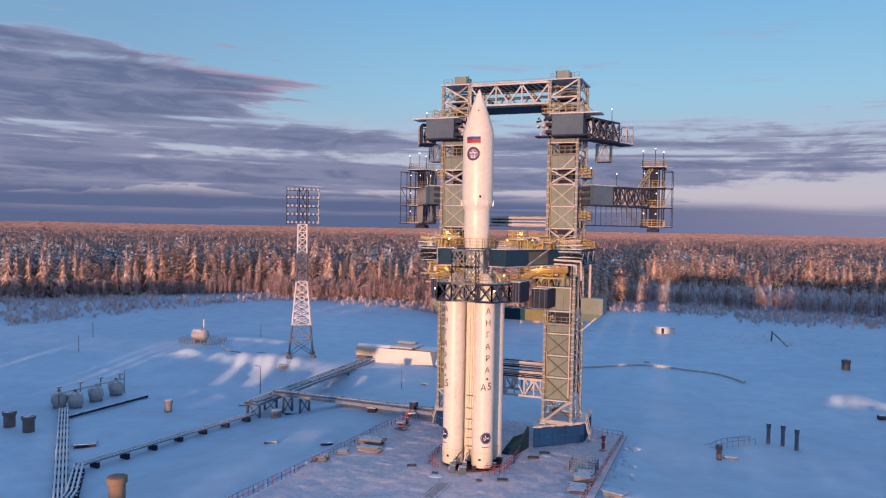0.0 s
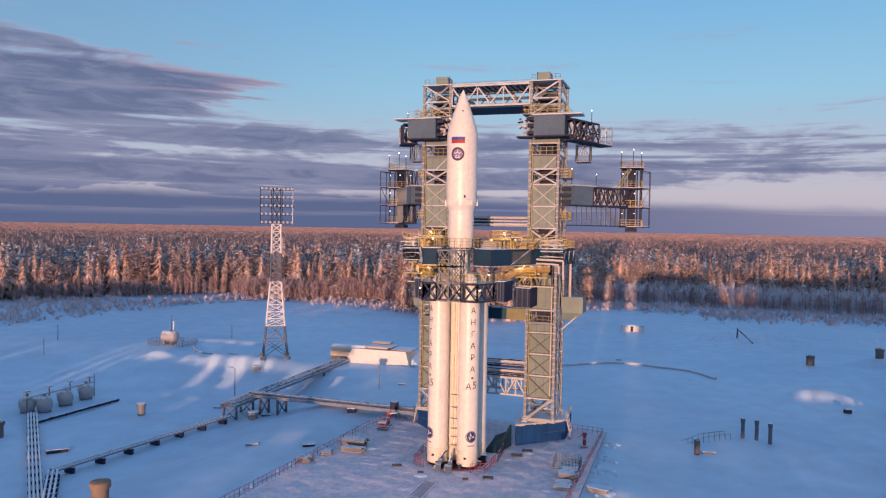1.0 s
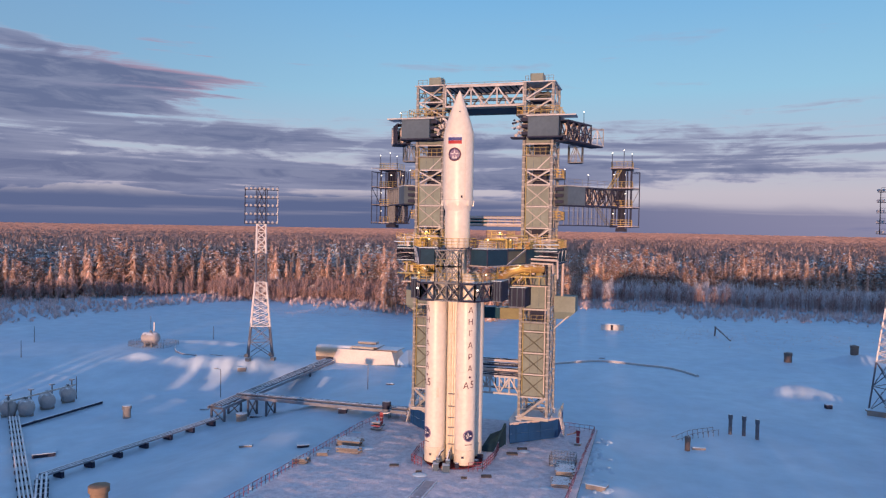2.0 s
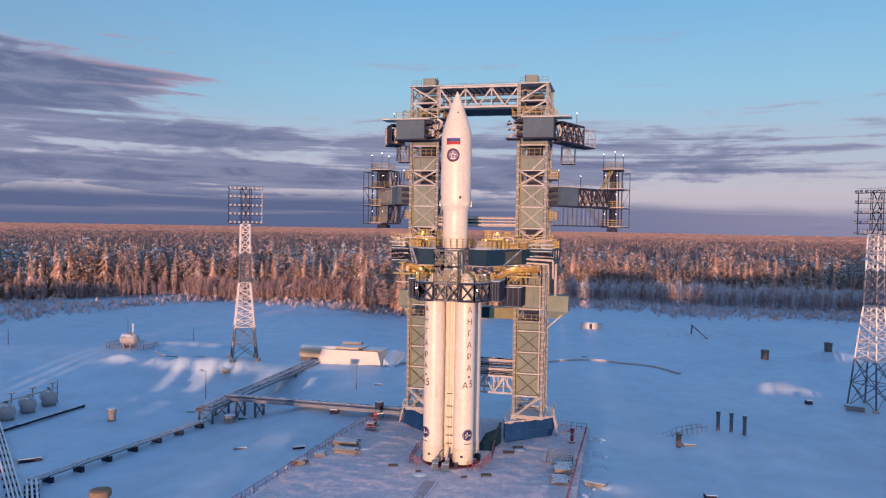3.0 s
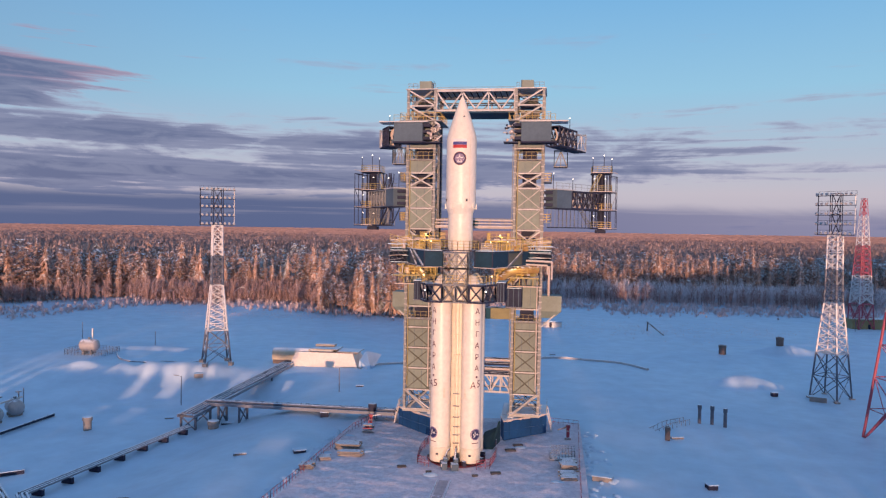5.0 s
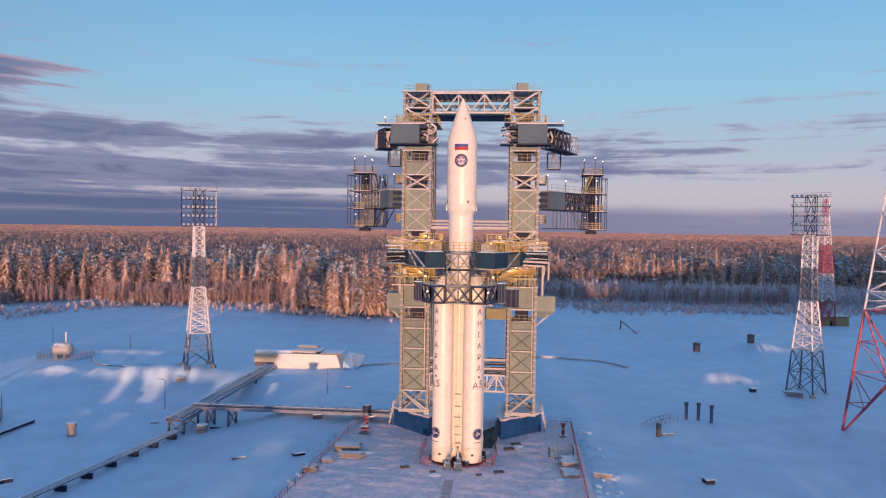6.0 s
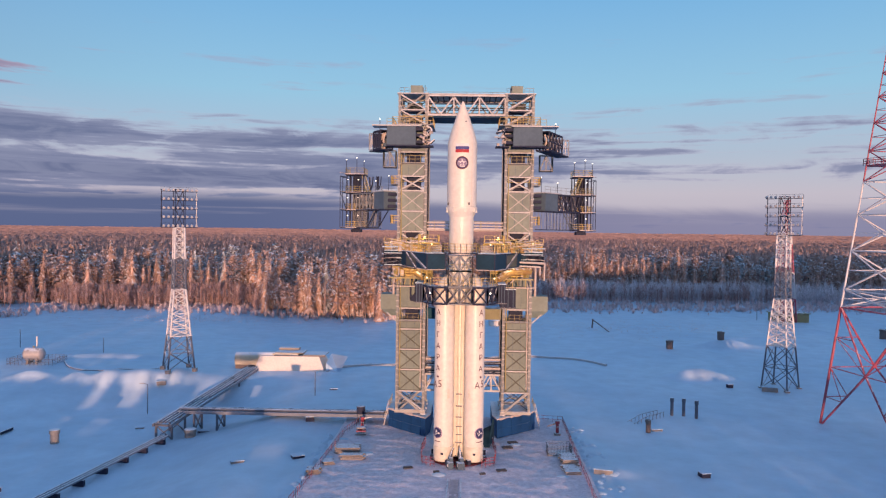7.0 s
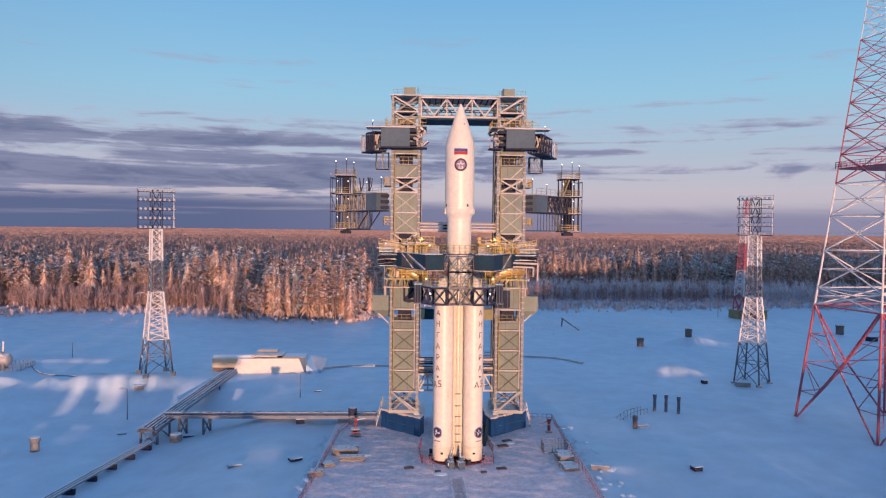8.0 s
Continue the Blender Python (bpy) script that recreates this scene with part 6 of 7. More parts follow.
def tank_farm():
    for k, (x, y) in enumerate(((-93.0, 15.0), (-93.5, 20.7), (-93.2, 26.0), (-95.8, 13.4))):
        storage_tank(x, y, gz(x, y) - 0.5, 2.8, 1.55, -0.70, "storage tanks")
    z = gz(-92, 16)
    t = thing("tank_manifold", (-91, 15, z), "pipe manifold with valve wheels over the tanks", "manifold")
    part("header", Solid().tube((-93.6, 10.5, z + 3.6), (-93.2, 28.0, z + 3.6), 0.22, 8), PIPE, t, smooth=True)
    for u in (0.05, 0.35, 0.65, 0.95):
        x, y = -93.6 + 0.4 * u, 10.5 + 17.5 * u
        s = Solid().tube((x, y, z - 0.3), (x, y, z + 4.8), 0.14, 6).tube((x, y, z + 4.8), (x, y, z + 5.0), 0.6, 12)
        part("valve_stand", s, STEEL, t)
        part("stand_brace", Solid().beam((x + 1.2, y - 0.6, z), (x, y, z + 3.8), 0.12), STEEL, t)
    # single tank in its fence further back
    g = gz(-108, 71)
    storage_tank(-108, 71.5, g, 3.6, 1.6, 0.1, "storage tanks")
    s = Solid().tube((-108.6, 73.8, g - 0.3), (-108.6, 73.8, g + 6.4), 0.22, 10)
    solo("vent_stack", s, WHITE, "white upright vent stack beside the fenced tank", "stack", smooth=True)
    f = thing("tank_fence", (-108, 72, g), "grey mesh fence round a single storage tank", "fence")
    x0, x1, y0, y1 = -113.4, -101.8, 69, 75.5
    for a, b in (((x0, y0), (x1, y0)), ((x1, y0), (x1, y1)), ((x1, y1), (x0, y1)), ((x0, y1), (x0, y0))):
        part("fence_panel", Solid().rail([a, b], g - 0.2, 1.7, 1.0, 0.07, 3), MASTGREY, f)


tank_farm()


# ---- vent stubs, boxes, posts on the snow ----
def stub(x, y, top, r, material, label, base=None, cap=1.22):
    z = (gz(x, y) if base is None else base) - 0.3
    t = thing("vent_stub", (x, y, z), label, "vent", "vent stubs")
    part("shaft", Solid().lathe([(r, z), (r, top - 0.8), (r * 0.98, top - 0.75)], x, y, 20), material, t, smooth=True)
    part("cap", Solid().lathe([(r * cap * 0.9, top - 0.75), (r * cap, top - 0.7), (r * cap, top - 0.06), (r * cap * 0.93, top)], x, y, 20), material, t, smooth=True)


stub(-32.4, -33.4, 4.2, 0.95, TAN, "thick tan concrete vent stub with a wider cap")
for sx, sy in ((-91.0, -1.6), (-85.3, -2.2)):
    stub(sx, sy, gz(sx, sy) + 3.0, 1.0, BROWN, "brown concrete vent stub, snow on its cap")
stub(-73.2, 20.2, gz(-73.2, 20.2) + 2.5, 0.75, CONCRETE, "grey concrete vent stub, snow on its cap")
stub(-50.2, 25.0, gz(-50, 25) + 1.5, 1.0, CONCRETE, "squat grey concrete vent stub beside the rack", cap=1.1)
stub(32.9, 19.3, 1.9, 0.42, BROWN, "brown vent stub standing in the snow", cap=1.1)
for vx, vy in ((40.2, 31.0), (42.3, 30.6), (44.2, 29.0)):
    stub(vx, vy, 3.2, 0.3, MASTGREY, "thin dark vent pipe with a collar")
stub(61.7, 111.5, 2.4, 1.0, BROWN, "square-looking brown vent stub far out on the snow", cap=1.08)
stub(79.0, 118.0, 4.4, 1.0, BROWN, "brown vent stub on a snow mound", cap=1.1)
stub(141.0, 141.0, 3.0, 1.3, BROWN, "brown vent stub far out on the snow", cap=1.1)


def slab_thing(name, x, y, z, sx, sy, sz, yaw, material, label, cat):
    t = thing(name, (x, y, z), label, cat)
    part("body", Solid().obox((x, y, z + sz / 2 - 0.1), (sx, sy, sz), yaw), material, t)
    part("snow_cap", Solid().obox((x, y, z + sz - 0.06), (sx * 1.06, sy * 1.06, 0.12), yaw + 0.02), SNOW, t, "cap of snow")


for x, y, sx, sy, h, yaw, m, lab in ((-69.9, -3.6, 3.4, 3.4, 0.7, 0.75, DARK, "dark square hatch cover under snow"), (-32.9, -1.7, 1.9, 1.5, 0.4, 0.4, WOODM, "small wooden cover in the snow"),
                                     (-24.4, 0.8, 1.8, 1.4, 0.5, 0.5, DARK, "dark box half sunk in the snow"), (20.8, -4.4, 2.6, 1.5, 0.7, -0.25, CONCRETE, "pale concrete block beside the pad"),
                                     (35.2, -3.8, 1.3, 1.3, 0.7, 0.2, DARK, "black box standing in the snow"), (34.6, 20.6, 2.0, 1.0, 0.4, 0.2, CONCRETE, "low concrete slab by the vent"),
                                     (-27.0, 21.5, 1.5, 1.2, 0.9, 0.2, DARK, "dark box with a snow cap by the pipe bridge"), (-62, 30, 1.6, 1.2, 0.3, 0.3, CONCRETE, "small slab showing through the snow"),
                                     (60.8, 58.5, 1.2, 1.0, 0.9, 0.2, DARK, "small dark marker box on the snow"), (13.8, 100, 1.4, 1.0, 0.3, 0.2, CONCRETE, "small slab showing through the snow"),
                                     (68.6, 55.6, 3.2, 1.4, 1.1, -0.3, CONCRETE, "low concrete block at the mast's foot"), (-67.8, 53.6, 2.0, 1.4, 0.9, 0.4, CONCRETE, "snowy block at the mast's foot"),
                                     (143, 126, 3.0, 2.2, 1.6, 0.3, DARK, "dark machine half buried in snow"), (150, 118, 2.4, 2.0, 1.3, 0.1, DARK, "dark crate half buried in snow"),
                                     (-27.5, 47.5, 1.6, 0.7, 0.35, 0.1, DARK, "dark plank lying on the snow"), (-48.5, 27.5, 2.2, 1.0, 0.4, 0.1, DARK, "dark sheet lying under the rack")):
    slab_thing("ground_box", x, y, gz(x, y), sx, sy, h, yaw, m, lab, "box")


def post(x, y, h, lab, arm=0.0):
    z = gz(x, y)
    t = thing("lamp_post" if arm else "marker_pole", (x, y, z), lab, "lamp post" if arm else "pole", "lamp posts" if arm else "poles")
    part("pole", Solid().tube((x, y, z - 0.4), (x, y, z + h), 0.11, 8, 0.07), MASTGREY, t)
    if arm:
        part("arm", Solid().beam((x, y, z + h), (x - arm, y, z + h + 0.25), 0.1), MASTGREY, t)
        part("lamp_head", Solid().obox((x - arm, y, z + h + 0.22), (0.9, 0.35, 0.18)), LAMPHEAD, t)


post(-65.2, 40.6, 6.2, "thin grey street lamp with a short arm on the snow", 1.2)
post(-30.3, 41.5, 5.0, "thin grey lamp post behind the pipe bridge", 0.4)
for x, y, h in ((-131, 50, 4.5), (-142, 65, 4.5), (-92.8, 28.0, 5.0), (-125.6, 94, 5.0), (-97.5, 86.0, 4.0), (118, 190, 8.0), (121.5, 176, 6.0)):
    post(x, y, h, "thin bare pole standing in the snow")


# ---- bunker ----
def build_bunker():
    t = thing("storage_bunker", (-43, 69, -1), "snow-white walled bunker with a buff rounded shell on top", "bunker")
    s = Solid()
    bot = [(-51.2, 66.6, -1.6), (-33.2, 66.6, -0.6), (-33.2, 76.0, -0.6), (-51.2, 76.0, -1.6)]
    top = [(-49.6, 68.4, 3.0), (-35.0, 68.4, 3.1), (-35.0, 75.0, 3.1), (-49.6, 75.0, 3.0)]
    s.add(bot + top, [(3, 2, 1, 0), (4, 5, 6, 7), (0, 1, 5, 4), (1, 2, 6, 5), (2, 3, 7, 6), (3, 0, 4, 7)])
    part("wall", s, BANKM, t, "sloping white front wall")
    v = Solid()
    n = 14
    for k in range(n):
        a0, a1 = math.pi * k / n, math.pi * (k + 1) / n
        for r, fl in ((1.55, 1), (1.35, -1)):
            q = [(-56.2, 71 - r * math.cos(a0), 1.9 + r * math.sin(a0)), (-40.5, 71 - r * math.cos(a0), 2.1 + r * math.sin(a0)), (-40.5, 71 - r * math.cos(a1), 2.1 + r * math.sin(a1)), (-56.2, 71 - r * math.cos(a1), 1.9 + r * math.sin(a1))]
            v.add(q, [(0, 1, 2, 3) if fl > 0 else (3, 2, 1, 0)])
    part("rounded_shell", v, BUFF, t, "buff half-round shell", smooth=True)
    part("shell_base", Solid().box(-56.2, -40.5, 69.5, 72.5, 0.6, 1.9), BUFF, t)
    part("shell_end", Solid().tube((-56.25, 71, 1.9), (-56.15, 71, 1.9), 1.5, 20), BUFF, t)
    part("plinth", Solid().box(-56.0, -50.4, 69.4, 72.8, -1.2, 0.6), BROWN, t, "brown plinth in the shade")
    part("roof_slab", Solid().box(-46.2, -39.2, 69.6, 74.5, 3.55, 3.75), CONCRETE, t, "grey roof slab dusted with snow")
    part("roof_slab", Solid().box(-39.0, -33.6, 68.6, 74.0, 3.25, 3.45), CONCRETE, t)
    part("roof_edge", Solid().box(-46.2, -33.6, 68.5, 68.7, 3.02, 3.2), BROWN, t)
    part("roof_box", Solid().box(-46.0, -41.0, 73.0, 75.0, 3.9, 4.4), CONCRETE, t)
    b = Solid().add([(-33.1, 66.8, -0.6), (-29.6, 66.0, -0.6), (-28.6, 72.5, 2.6), (-33.2, 75, 2.8), (-33.1, 68.0, 1.6)], [(0, 1, 2, 3, 4), (1, 0, 3, 2), (0, 4, 3)])
    part("snow_ramp", b, SNOW, t, "sloping bank of snow")


build_bunker()


def ground_hose(pts, r, label, material):
    s = Solid()
    p3 = [(x, y, gz(x, y) + r * 0.6) for x, y in pts]
    s.hose(p3, r, 8)
    solo("ground_pipe", s, material, label, "pipe", "ground pipes", smooth=True)


def curve(pts, n=6):
    out = []
    for k in range(len(pts) - 1):
        p0, p1, p2, p3 = (Vector(pts[max(0, min(len(pts) - 1, k + j))]) for j in (-1, 0, 1, 2))
        for j in range(n):
            u = j / n
            out.append(tuple(0.5 * ((2 * p1) + (p2 - p0) * u + (2 * p0 - 5 * p1 + 4 * p2 - p3) * u * u + (3 * p1 - p0 - 3 * p2 + p3) * u ** 3)))
    return out + [tuple(pts[-1])]


ground_hose(curve([(-32.6, 66.3), (-29.0, 73.0), (-20.5, 77.2), (-8.0, 79.5), (3.0, 87.0), (13.6, 94.5), (24.0, 93.3), (31.6, 91.0), (37.5, 82.5)]), 0.36, "long snow-topped pipe curving over the snow field", PALE)
ground_hose(curve([(-101, 73), (-95, 66), (-84, 62), (-72, 62)]), 0.2, "thin dark pipe lying between tank and mast", LOWPIPE)


def small_hut(x, y, sx, sy, h, yaw, wallm, label, roofm):
    z = gz(x, y)
    t = thing("hut", (x, y, z), label, "hut")
    part("wall", Solid().obox((x, y, z + h / 2 - 0.2), (sx, sy, h), yaw), wallm, t)
    part("roof", Solid().obox((x, y, z + h + 0.1), (sx * 1.08, sy * 1.12, 0.35), yaw), roofm, t, "roof thick with snow")
    part("door", Solid().obox((x - math.sin(yaw) * -0.0, y - sy / 2 - 0.02, z + 0.9), (0.9, 0.1, 1.8), yaw), DARK, t)


small_hut(13.0, 160.0, 7.5, 4.0, 1.9, 0.1, BANKM, "low pale hut with a snowy roof before the forest", SNOW)
small_hut(129.0, 186.5, 13.0, 7.0, 3.4, 0.1, KHAKI, "khaki service hut at the foot of the slim tower", KHAKI)
s = Solid().tube((46.5, 158.0, gz(46, 158) + 3.2), (50.5, 147.0, gz(50, 147) + 0.2), 0.22, 8).tube((46.5, 158.0, gz(46, 158) - 0.3), (46.7, 157.6, gz(46, 158) + 3.2), 0.25, 8)
solo("log_ramp", s, BROWN, "dark leaning log over the snow", "log")


# ---- on the pad ----
HATCH = mat("hatch_steel", (0.05, 0.055, 0.07), (0.04, 0.04, 0.05), scale=1.0, rough=0.6)


def snow_heap(x, y, rx, ry, h, seed):
    """Shovelled snow: a lumpy mound."""
    rnd = np.random.default_rng(seed)
    n = 15
    u = np.linspace(-1, 1, n)
    gx, gy = np.meshgrid(u, u)
    d = np.sqrt(gx ** 2 + gy ** 2)
    top = h * np.clip(1 - d ** 2, 0, 1) * (0.8 + 0.4 * rnd.random(gx.shape)) - 0.12 * (d > 0.95)
    base = PAD if -20 < x < 18.4 else gz(x, y)
    s = Solid()
    s.v = [(x + rx * a, y + ry * b, base - 0.04 + t) for a, b, t in zip(gx.ravel(), gy.ravel(), top.ravel())]
    s.f = [(j * n + i, j * n + i + 1, (j + 1) * n + i + 1, (j + 1) * n + i) for j in range(n - 1) for i in range(n - 1)]
    solo("snow_mound", s, SNOW, "lumpy mound of shovelled snow along the fence", "snow mound", "snow mounds", smooth=True, at=(x, y, base))


hr = random.Random(404)
for k in range(34):
    snow_heap(-20.9 - 0.03 * k + hr.uniform(-0.9, 0.5), 12.0 - 1.15 * k + hr.uniform(-0.6, 0.6), hr.uniform(0.5, 1.1), hr.uniform(0.5, 1.2), hr.uniform(0.18, 0.5), 20 + k)
for k in range(46):
    snow_heap(19.0 + 3.4 * hr.random() ** 1.6, hr.uniform(-16, 19), hr.uniform(0.35, 0.9), hr.uniform(0.4, 1.0), hr.uniform(0.14, 0.34), 140 + k)
for k, (x, y) in enumerate(((-20.2, 3.0), (-19.6, -1.2), (-13.8, 1.0), (-18.8, 8.2), (14.6, -7.4), (-2.6, -7.6), (9.0, 7.4))):
    snow_heap(x, y, 1.1, 0.9, 0.2, 60 + k)

def pad_fence(pts, label):
    t = thing("pad_fence", (*pts[len(pts) // 2], PAD), label, "fence", "pad fences")
    for a, b in zip(pts, pts[1:]):
        n = max(1, round(math.dist(a, b) / 3.0))
        for k in range(n):
            p = (a[0] + (b[0] - a[0]) * k / n, a[1] + (b[1] - a[1]) * k / n)
            q = (a[0] + (b[0] - a[0]) * (k + 1) / n, a[1] + (b[1] - a[1]) * (k + 1) / n)
            part("fence_panel", Solid().rail([p, q], PAD - 0.1, 1.15, 1.0, 0.055, 1), FENCERED, t)


pad_fence([(-17.6, 17.6), (-19.0, 11.5), (-19.9, -9.0), (-20.9, -26.0), (-21.3, -50)], "red tubular fence along the pad's edge, snow caught in it")
pad_fence([(13.2, 22.5), (18.3, 21.6), (17.9, 5.0), (17.5, -18.0), (17.6, -50)], "red tubular fence along the pad's edge")
pad_fence([(-13.6, 20.8), (-17.2, 20.9)], "short red fence by the tower base")


def plank_stack(x, y, nx, ny, layers, L, w, yaw, label):
    t = thing("plank_stack", (x, y, PAD), label, "planks", "plank stacks")
    k, q = math.cos(yaw), math.sin(yaw)
    rnd = random.Random(int(abs(x * 10 + y * 7)))
    for l in range(layers):
        for i in range(ny):
            o = (i - (ny - 1) / 2) * w * 1.12
            jx = rnd.uniform(-0.25, 0.25)
            c = (x + jx * k - o * q, y + jx * q + o * k, PAD + 0.12 + l * 0.24)
            part("plank", Solid().obox(c, (L, w, 0.2), yaw + rnd.uniform(-0.03, 0.03)), WOODM, t)


plank_stack(-16.9, 1.6, 1, 5, 4, 3.6, 0.42, 0.05, "stack of weathered planks on the pad")
plank_stack(-15.6, -1.6, 1, 3, 3, 3.4, 0.4, 0.08, "stack of weathered planks on the pad")
plank_stack(-18.9, -3.9, 1, 4, 2, 1.6, 0.4, 0.3, "small pile of planks by the fence")
plank_stack(-20.0, -8.2, 1, 4, 3, 1.8, 0.4, 0.2, "pile of boards beside the fence under snow")
plank_stack(16.2, -1.2, 1, 6, 4, 2.2, 0.5, 0.1, "stack of grey boards by the fence")
plank_stack(16.1, -5.0, 1, 6, 2, 2.2, 0.5, 0.1, "low stack of grey boards by the fence")
t = thing("mesh_crate", (15.3, 3.4, PAD), "grey wire mesh crate on the pad", "crate")
part("mesh", Solid().rail([(13.6, 2.0), (17.2, 2.0), (17.2, 4.6), (13.6, 4.6), (13.6, 2.0)], PAD, 1.5, 0.45, 0.06, 3), MASTGREY, t)
part("floor", Solid().box(13.6, 17.2, 2.0, 4.6, PAD, PAD + 0.12), STEEL, t)


def hydrant(x, y, lab, flip=1):
    t = thing("fire_monitor", (x, y, PAD), lab, "fire monitor", "fire monitors")
    part("post", Solid().tube((x, y, PAD), (x, y, PAD + 1.9), 0.26, 10), FENCERED, t, smooth=True)
    part("band", Solid().tube((x, y, PAD + 1.3), (x, y, PAD + 1.42), 0.30, 10), PIPE, t)
    part("head", Solid().obox((x, y, PAD + 2.1), (0.6, 0.5, 0.45), 0.3), FENCERED, t)
    part("barrel", Solid().tube((x, y, PAD + 2.0), (x - 1.7 * flip, y - 0.4, PAD + 1.5 + (0.9 if flip < 0 else 0)), 0.12, 8, 0.08), TAN if flip > 0 else WHITE, t)
    part("base", Solid().obox((x, y, PAD + 0.15), (1.0, 1.0, 0.3)), CONCRETE, t)


hydrant(16.4, 13.6, "red fire monitor with a white band and tan barrel", 1)
hydrant(-16.4, 13.6, "red fire monitor on a braced stand", -1)
s = Solid()
t = thing("water_drum", (-17.4, 18.6, PAD), "dark drum on a thin stand, snow on its lid", "drum")
part("drum", Solid().lathe([(0.72, PAD + 1.6), (0.76, PAD + 1.7), (0.76, PAD + 2.8), (0.68, PAD + 2.9)], -17.4, 18.6, 18), DARK, t, smooth=True)
for dx, dy in ((-0.6, -0.6), (0.6, -0.6), (0.6, 0.6), (-0.6, 0.6)):
    part("leg", Solid().beam((-17.4 + dx, 18.6 + dy, PAD), (-17.4 + dx * 0.8, 18.6 + dy * 0.8, PAD + 1.65), 0.1), MASTGREY, t)
t = thing("hose_reel_stand", (-16.2, 10.8, PAD), "red and grey stand with stacked trays", "stand")
for k in range(3):
    part("tray", Solid().obox((-16.2, 10.8, PAD + 0.3 + 0.5 * k), (1.8 - 0.2 * k, 1.2, 0.16), 0.1), FENCERED if k == 1 else CONCRETE, t)
part("upright", Solid().beam((-16.2, 11.2, PAD), (-16.2, 11.2, PAD + 1.9), 0.14), FENCERED, t)
for x, y, L in ((-7.1, -5.4, 1.3), (6.2, -5.6, 1.4), (7.6, 5.4, 1.6), (8.6, 8.2, 1.5), (-3.0, -6.8, 0.8), (3.5, -7.2, 0.8)):
    solo("pad_hatch", Solid().obox((x, y, PAD + 0.1), (L, L * 0.6, 0.2), 0.3).obox((x, y, PAD + 0.22), (L * 0.7, 0.12, 0.06), 0.3), HATCH, "dark steel hatch cover set on the pad", "hatch", "pad hatches")
t = thing("rail_track", (-0.4, -12, PAD), "pair of narrow rails sunk in the pad's snow", "rails")
for x in (-1.3, 0.5):
    part("rail", Solid().box(x - 0.08, x + 0.08, -60, -9.6, PAD + 0.02, PAD + 0.12), LOWPIPE, t)
part("channel_plate", Solid().box(-1.0, 0.2, -60, -9.8, PAD, PAD + 0.06), SLOT, t)


def step_rail():
    """Low handrail that leads down a snowed-in step."""
    t = thing("step_rail", (34, 28, gz(34, 28)), "thin dark handrail over snowed-in steps", "handrail")
    a, b = (30.6, 25.2), (37.4, 30.8)
    for off in (0.0, 1.4):
        pts = []
        for k in range(9):
            u = k / 8
            x, y = a[0] + (b[0] - a[0]) * u + off * 0.6, a[1] + (b[1] - a[1]) * u - off
            z = gz(x, y) + 0.25 + 0.75 * smoothstep(u * 2.2)
            pts.append((x, y, float(z)))
            if k:
                part("post", Solid().beam((x, y, gz(x, y) - 0.2), (x, y, float(z)), 0.08), MASTGREY, t)
        part("hand_rail", Solid().hose(pts, 0.05, 6), MASTGREY, t)


step_rail()


# ---- forest ----
RNG = np.random.default_rng(7)


def tri_fan_tube(r0, r1, z0, z1, n=5):
    a = np.arange(n) * 2 * np.pi / n
    v = np.concatenate([np.stack([r0 * np.cos(a), r0 * np.sin(a), np.full(n, z0)], 1), np.stack([r1 * np.cos(a), r1 * np.sin(a), np.full(n, z1)], 1)])
    i = np.arange(n)
    j = (i + 1) % n
    return v, np.concatenate([np.stack([i, j, n + j], 1), np.stack([i, n + j, n + i], 1)])


def blade(p, d, length, width, droop):
    """Drooping bough: two bent quads as four triangles."""
    side = np.array([-d[1], d[0], 0.0])
    m = p + d * length * 0.5 + np.array([0, 0, -droop * 0.35])
    e = p + d * length + np.array([0, 0, -droop])
    w = side * width / 2
    v = np.array([p - w * 0.4, p + w * 0.4, m - w + [0, 0, -0.35 * width], m + w + [0, 0, -0.35 * width], m + [0, 0, 0.12], e])
    f = np.array([[0, 4, 2], [0, 1, 4], [1, 3, 4], [2, 4, 5], [4, 3, 5]])
    return v, f


def gather(pieces):
    vs, fs, k = [], [], 0
    for v, f in pieces:
        vs.append(v)
        fs.append(f + k)
        k += len(v)
    return np.concatenate(vs), np.concatenate(fs)


def spruce(h, width, bare, rng, rise=0.05):
    """Frosted conifer: crown arrays and trunk arrays, foot at the origin."""
    out = []
    z = h * bare
    while z < h * 0.985:
        u = (z - h * bare) / (h * (1 - bare))
        r = width * (1 - u) ** 0.60 * rng.uniform(0.6, 1.2) + 0.15
        n = max(4, int((0.29 / rise) + (0.25 / rise) * (1 - u)))
        a0 = rng.uniform(0, 6.3)
        for k in range(n):
            if rng.random() < 0.1:
                continue
            a = a0 + 2 * np.pi * k / n + rng.uniform(-0.25, 0.25)
            L = r * rng.uniform(0.55, 1.2)
            out.append(blade(np.array([0, 0, z + rng.uniform(-0.3, 0.3)]), np.array([np.cos(a), np.sin(a), 0.0]), L, max(0.35, L * 9 * rise), L * rng.uniform(0.5, 1.3)))
        z += h * rise * rng.uniform(0.8, 1.2)
    out.append(tri_fan_tube(0.16, 0.0, h * 0.92, h, 4))
    return gather(out), tri_fan_tube(h * 0.011 + 0.06, 0.04, -0.5, h * 0.95, 6)


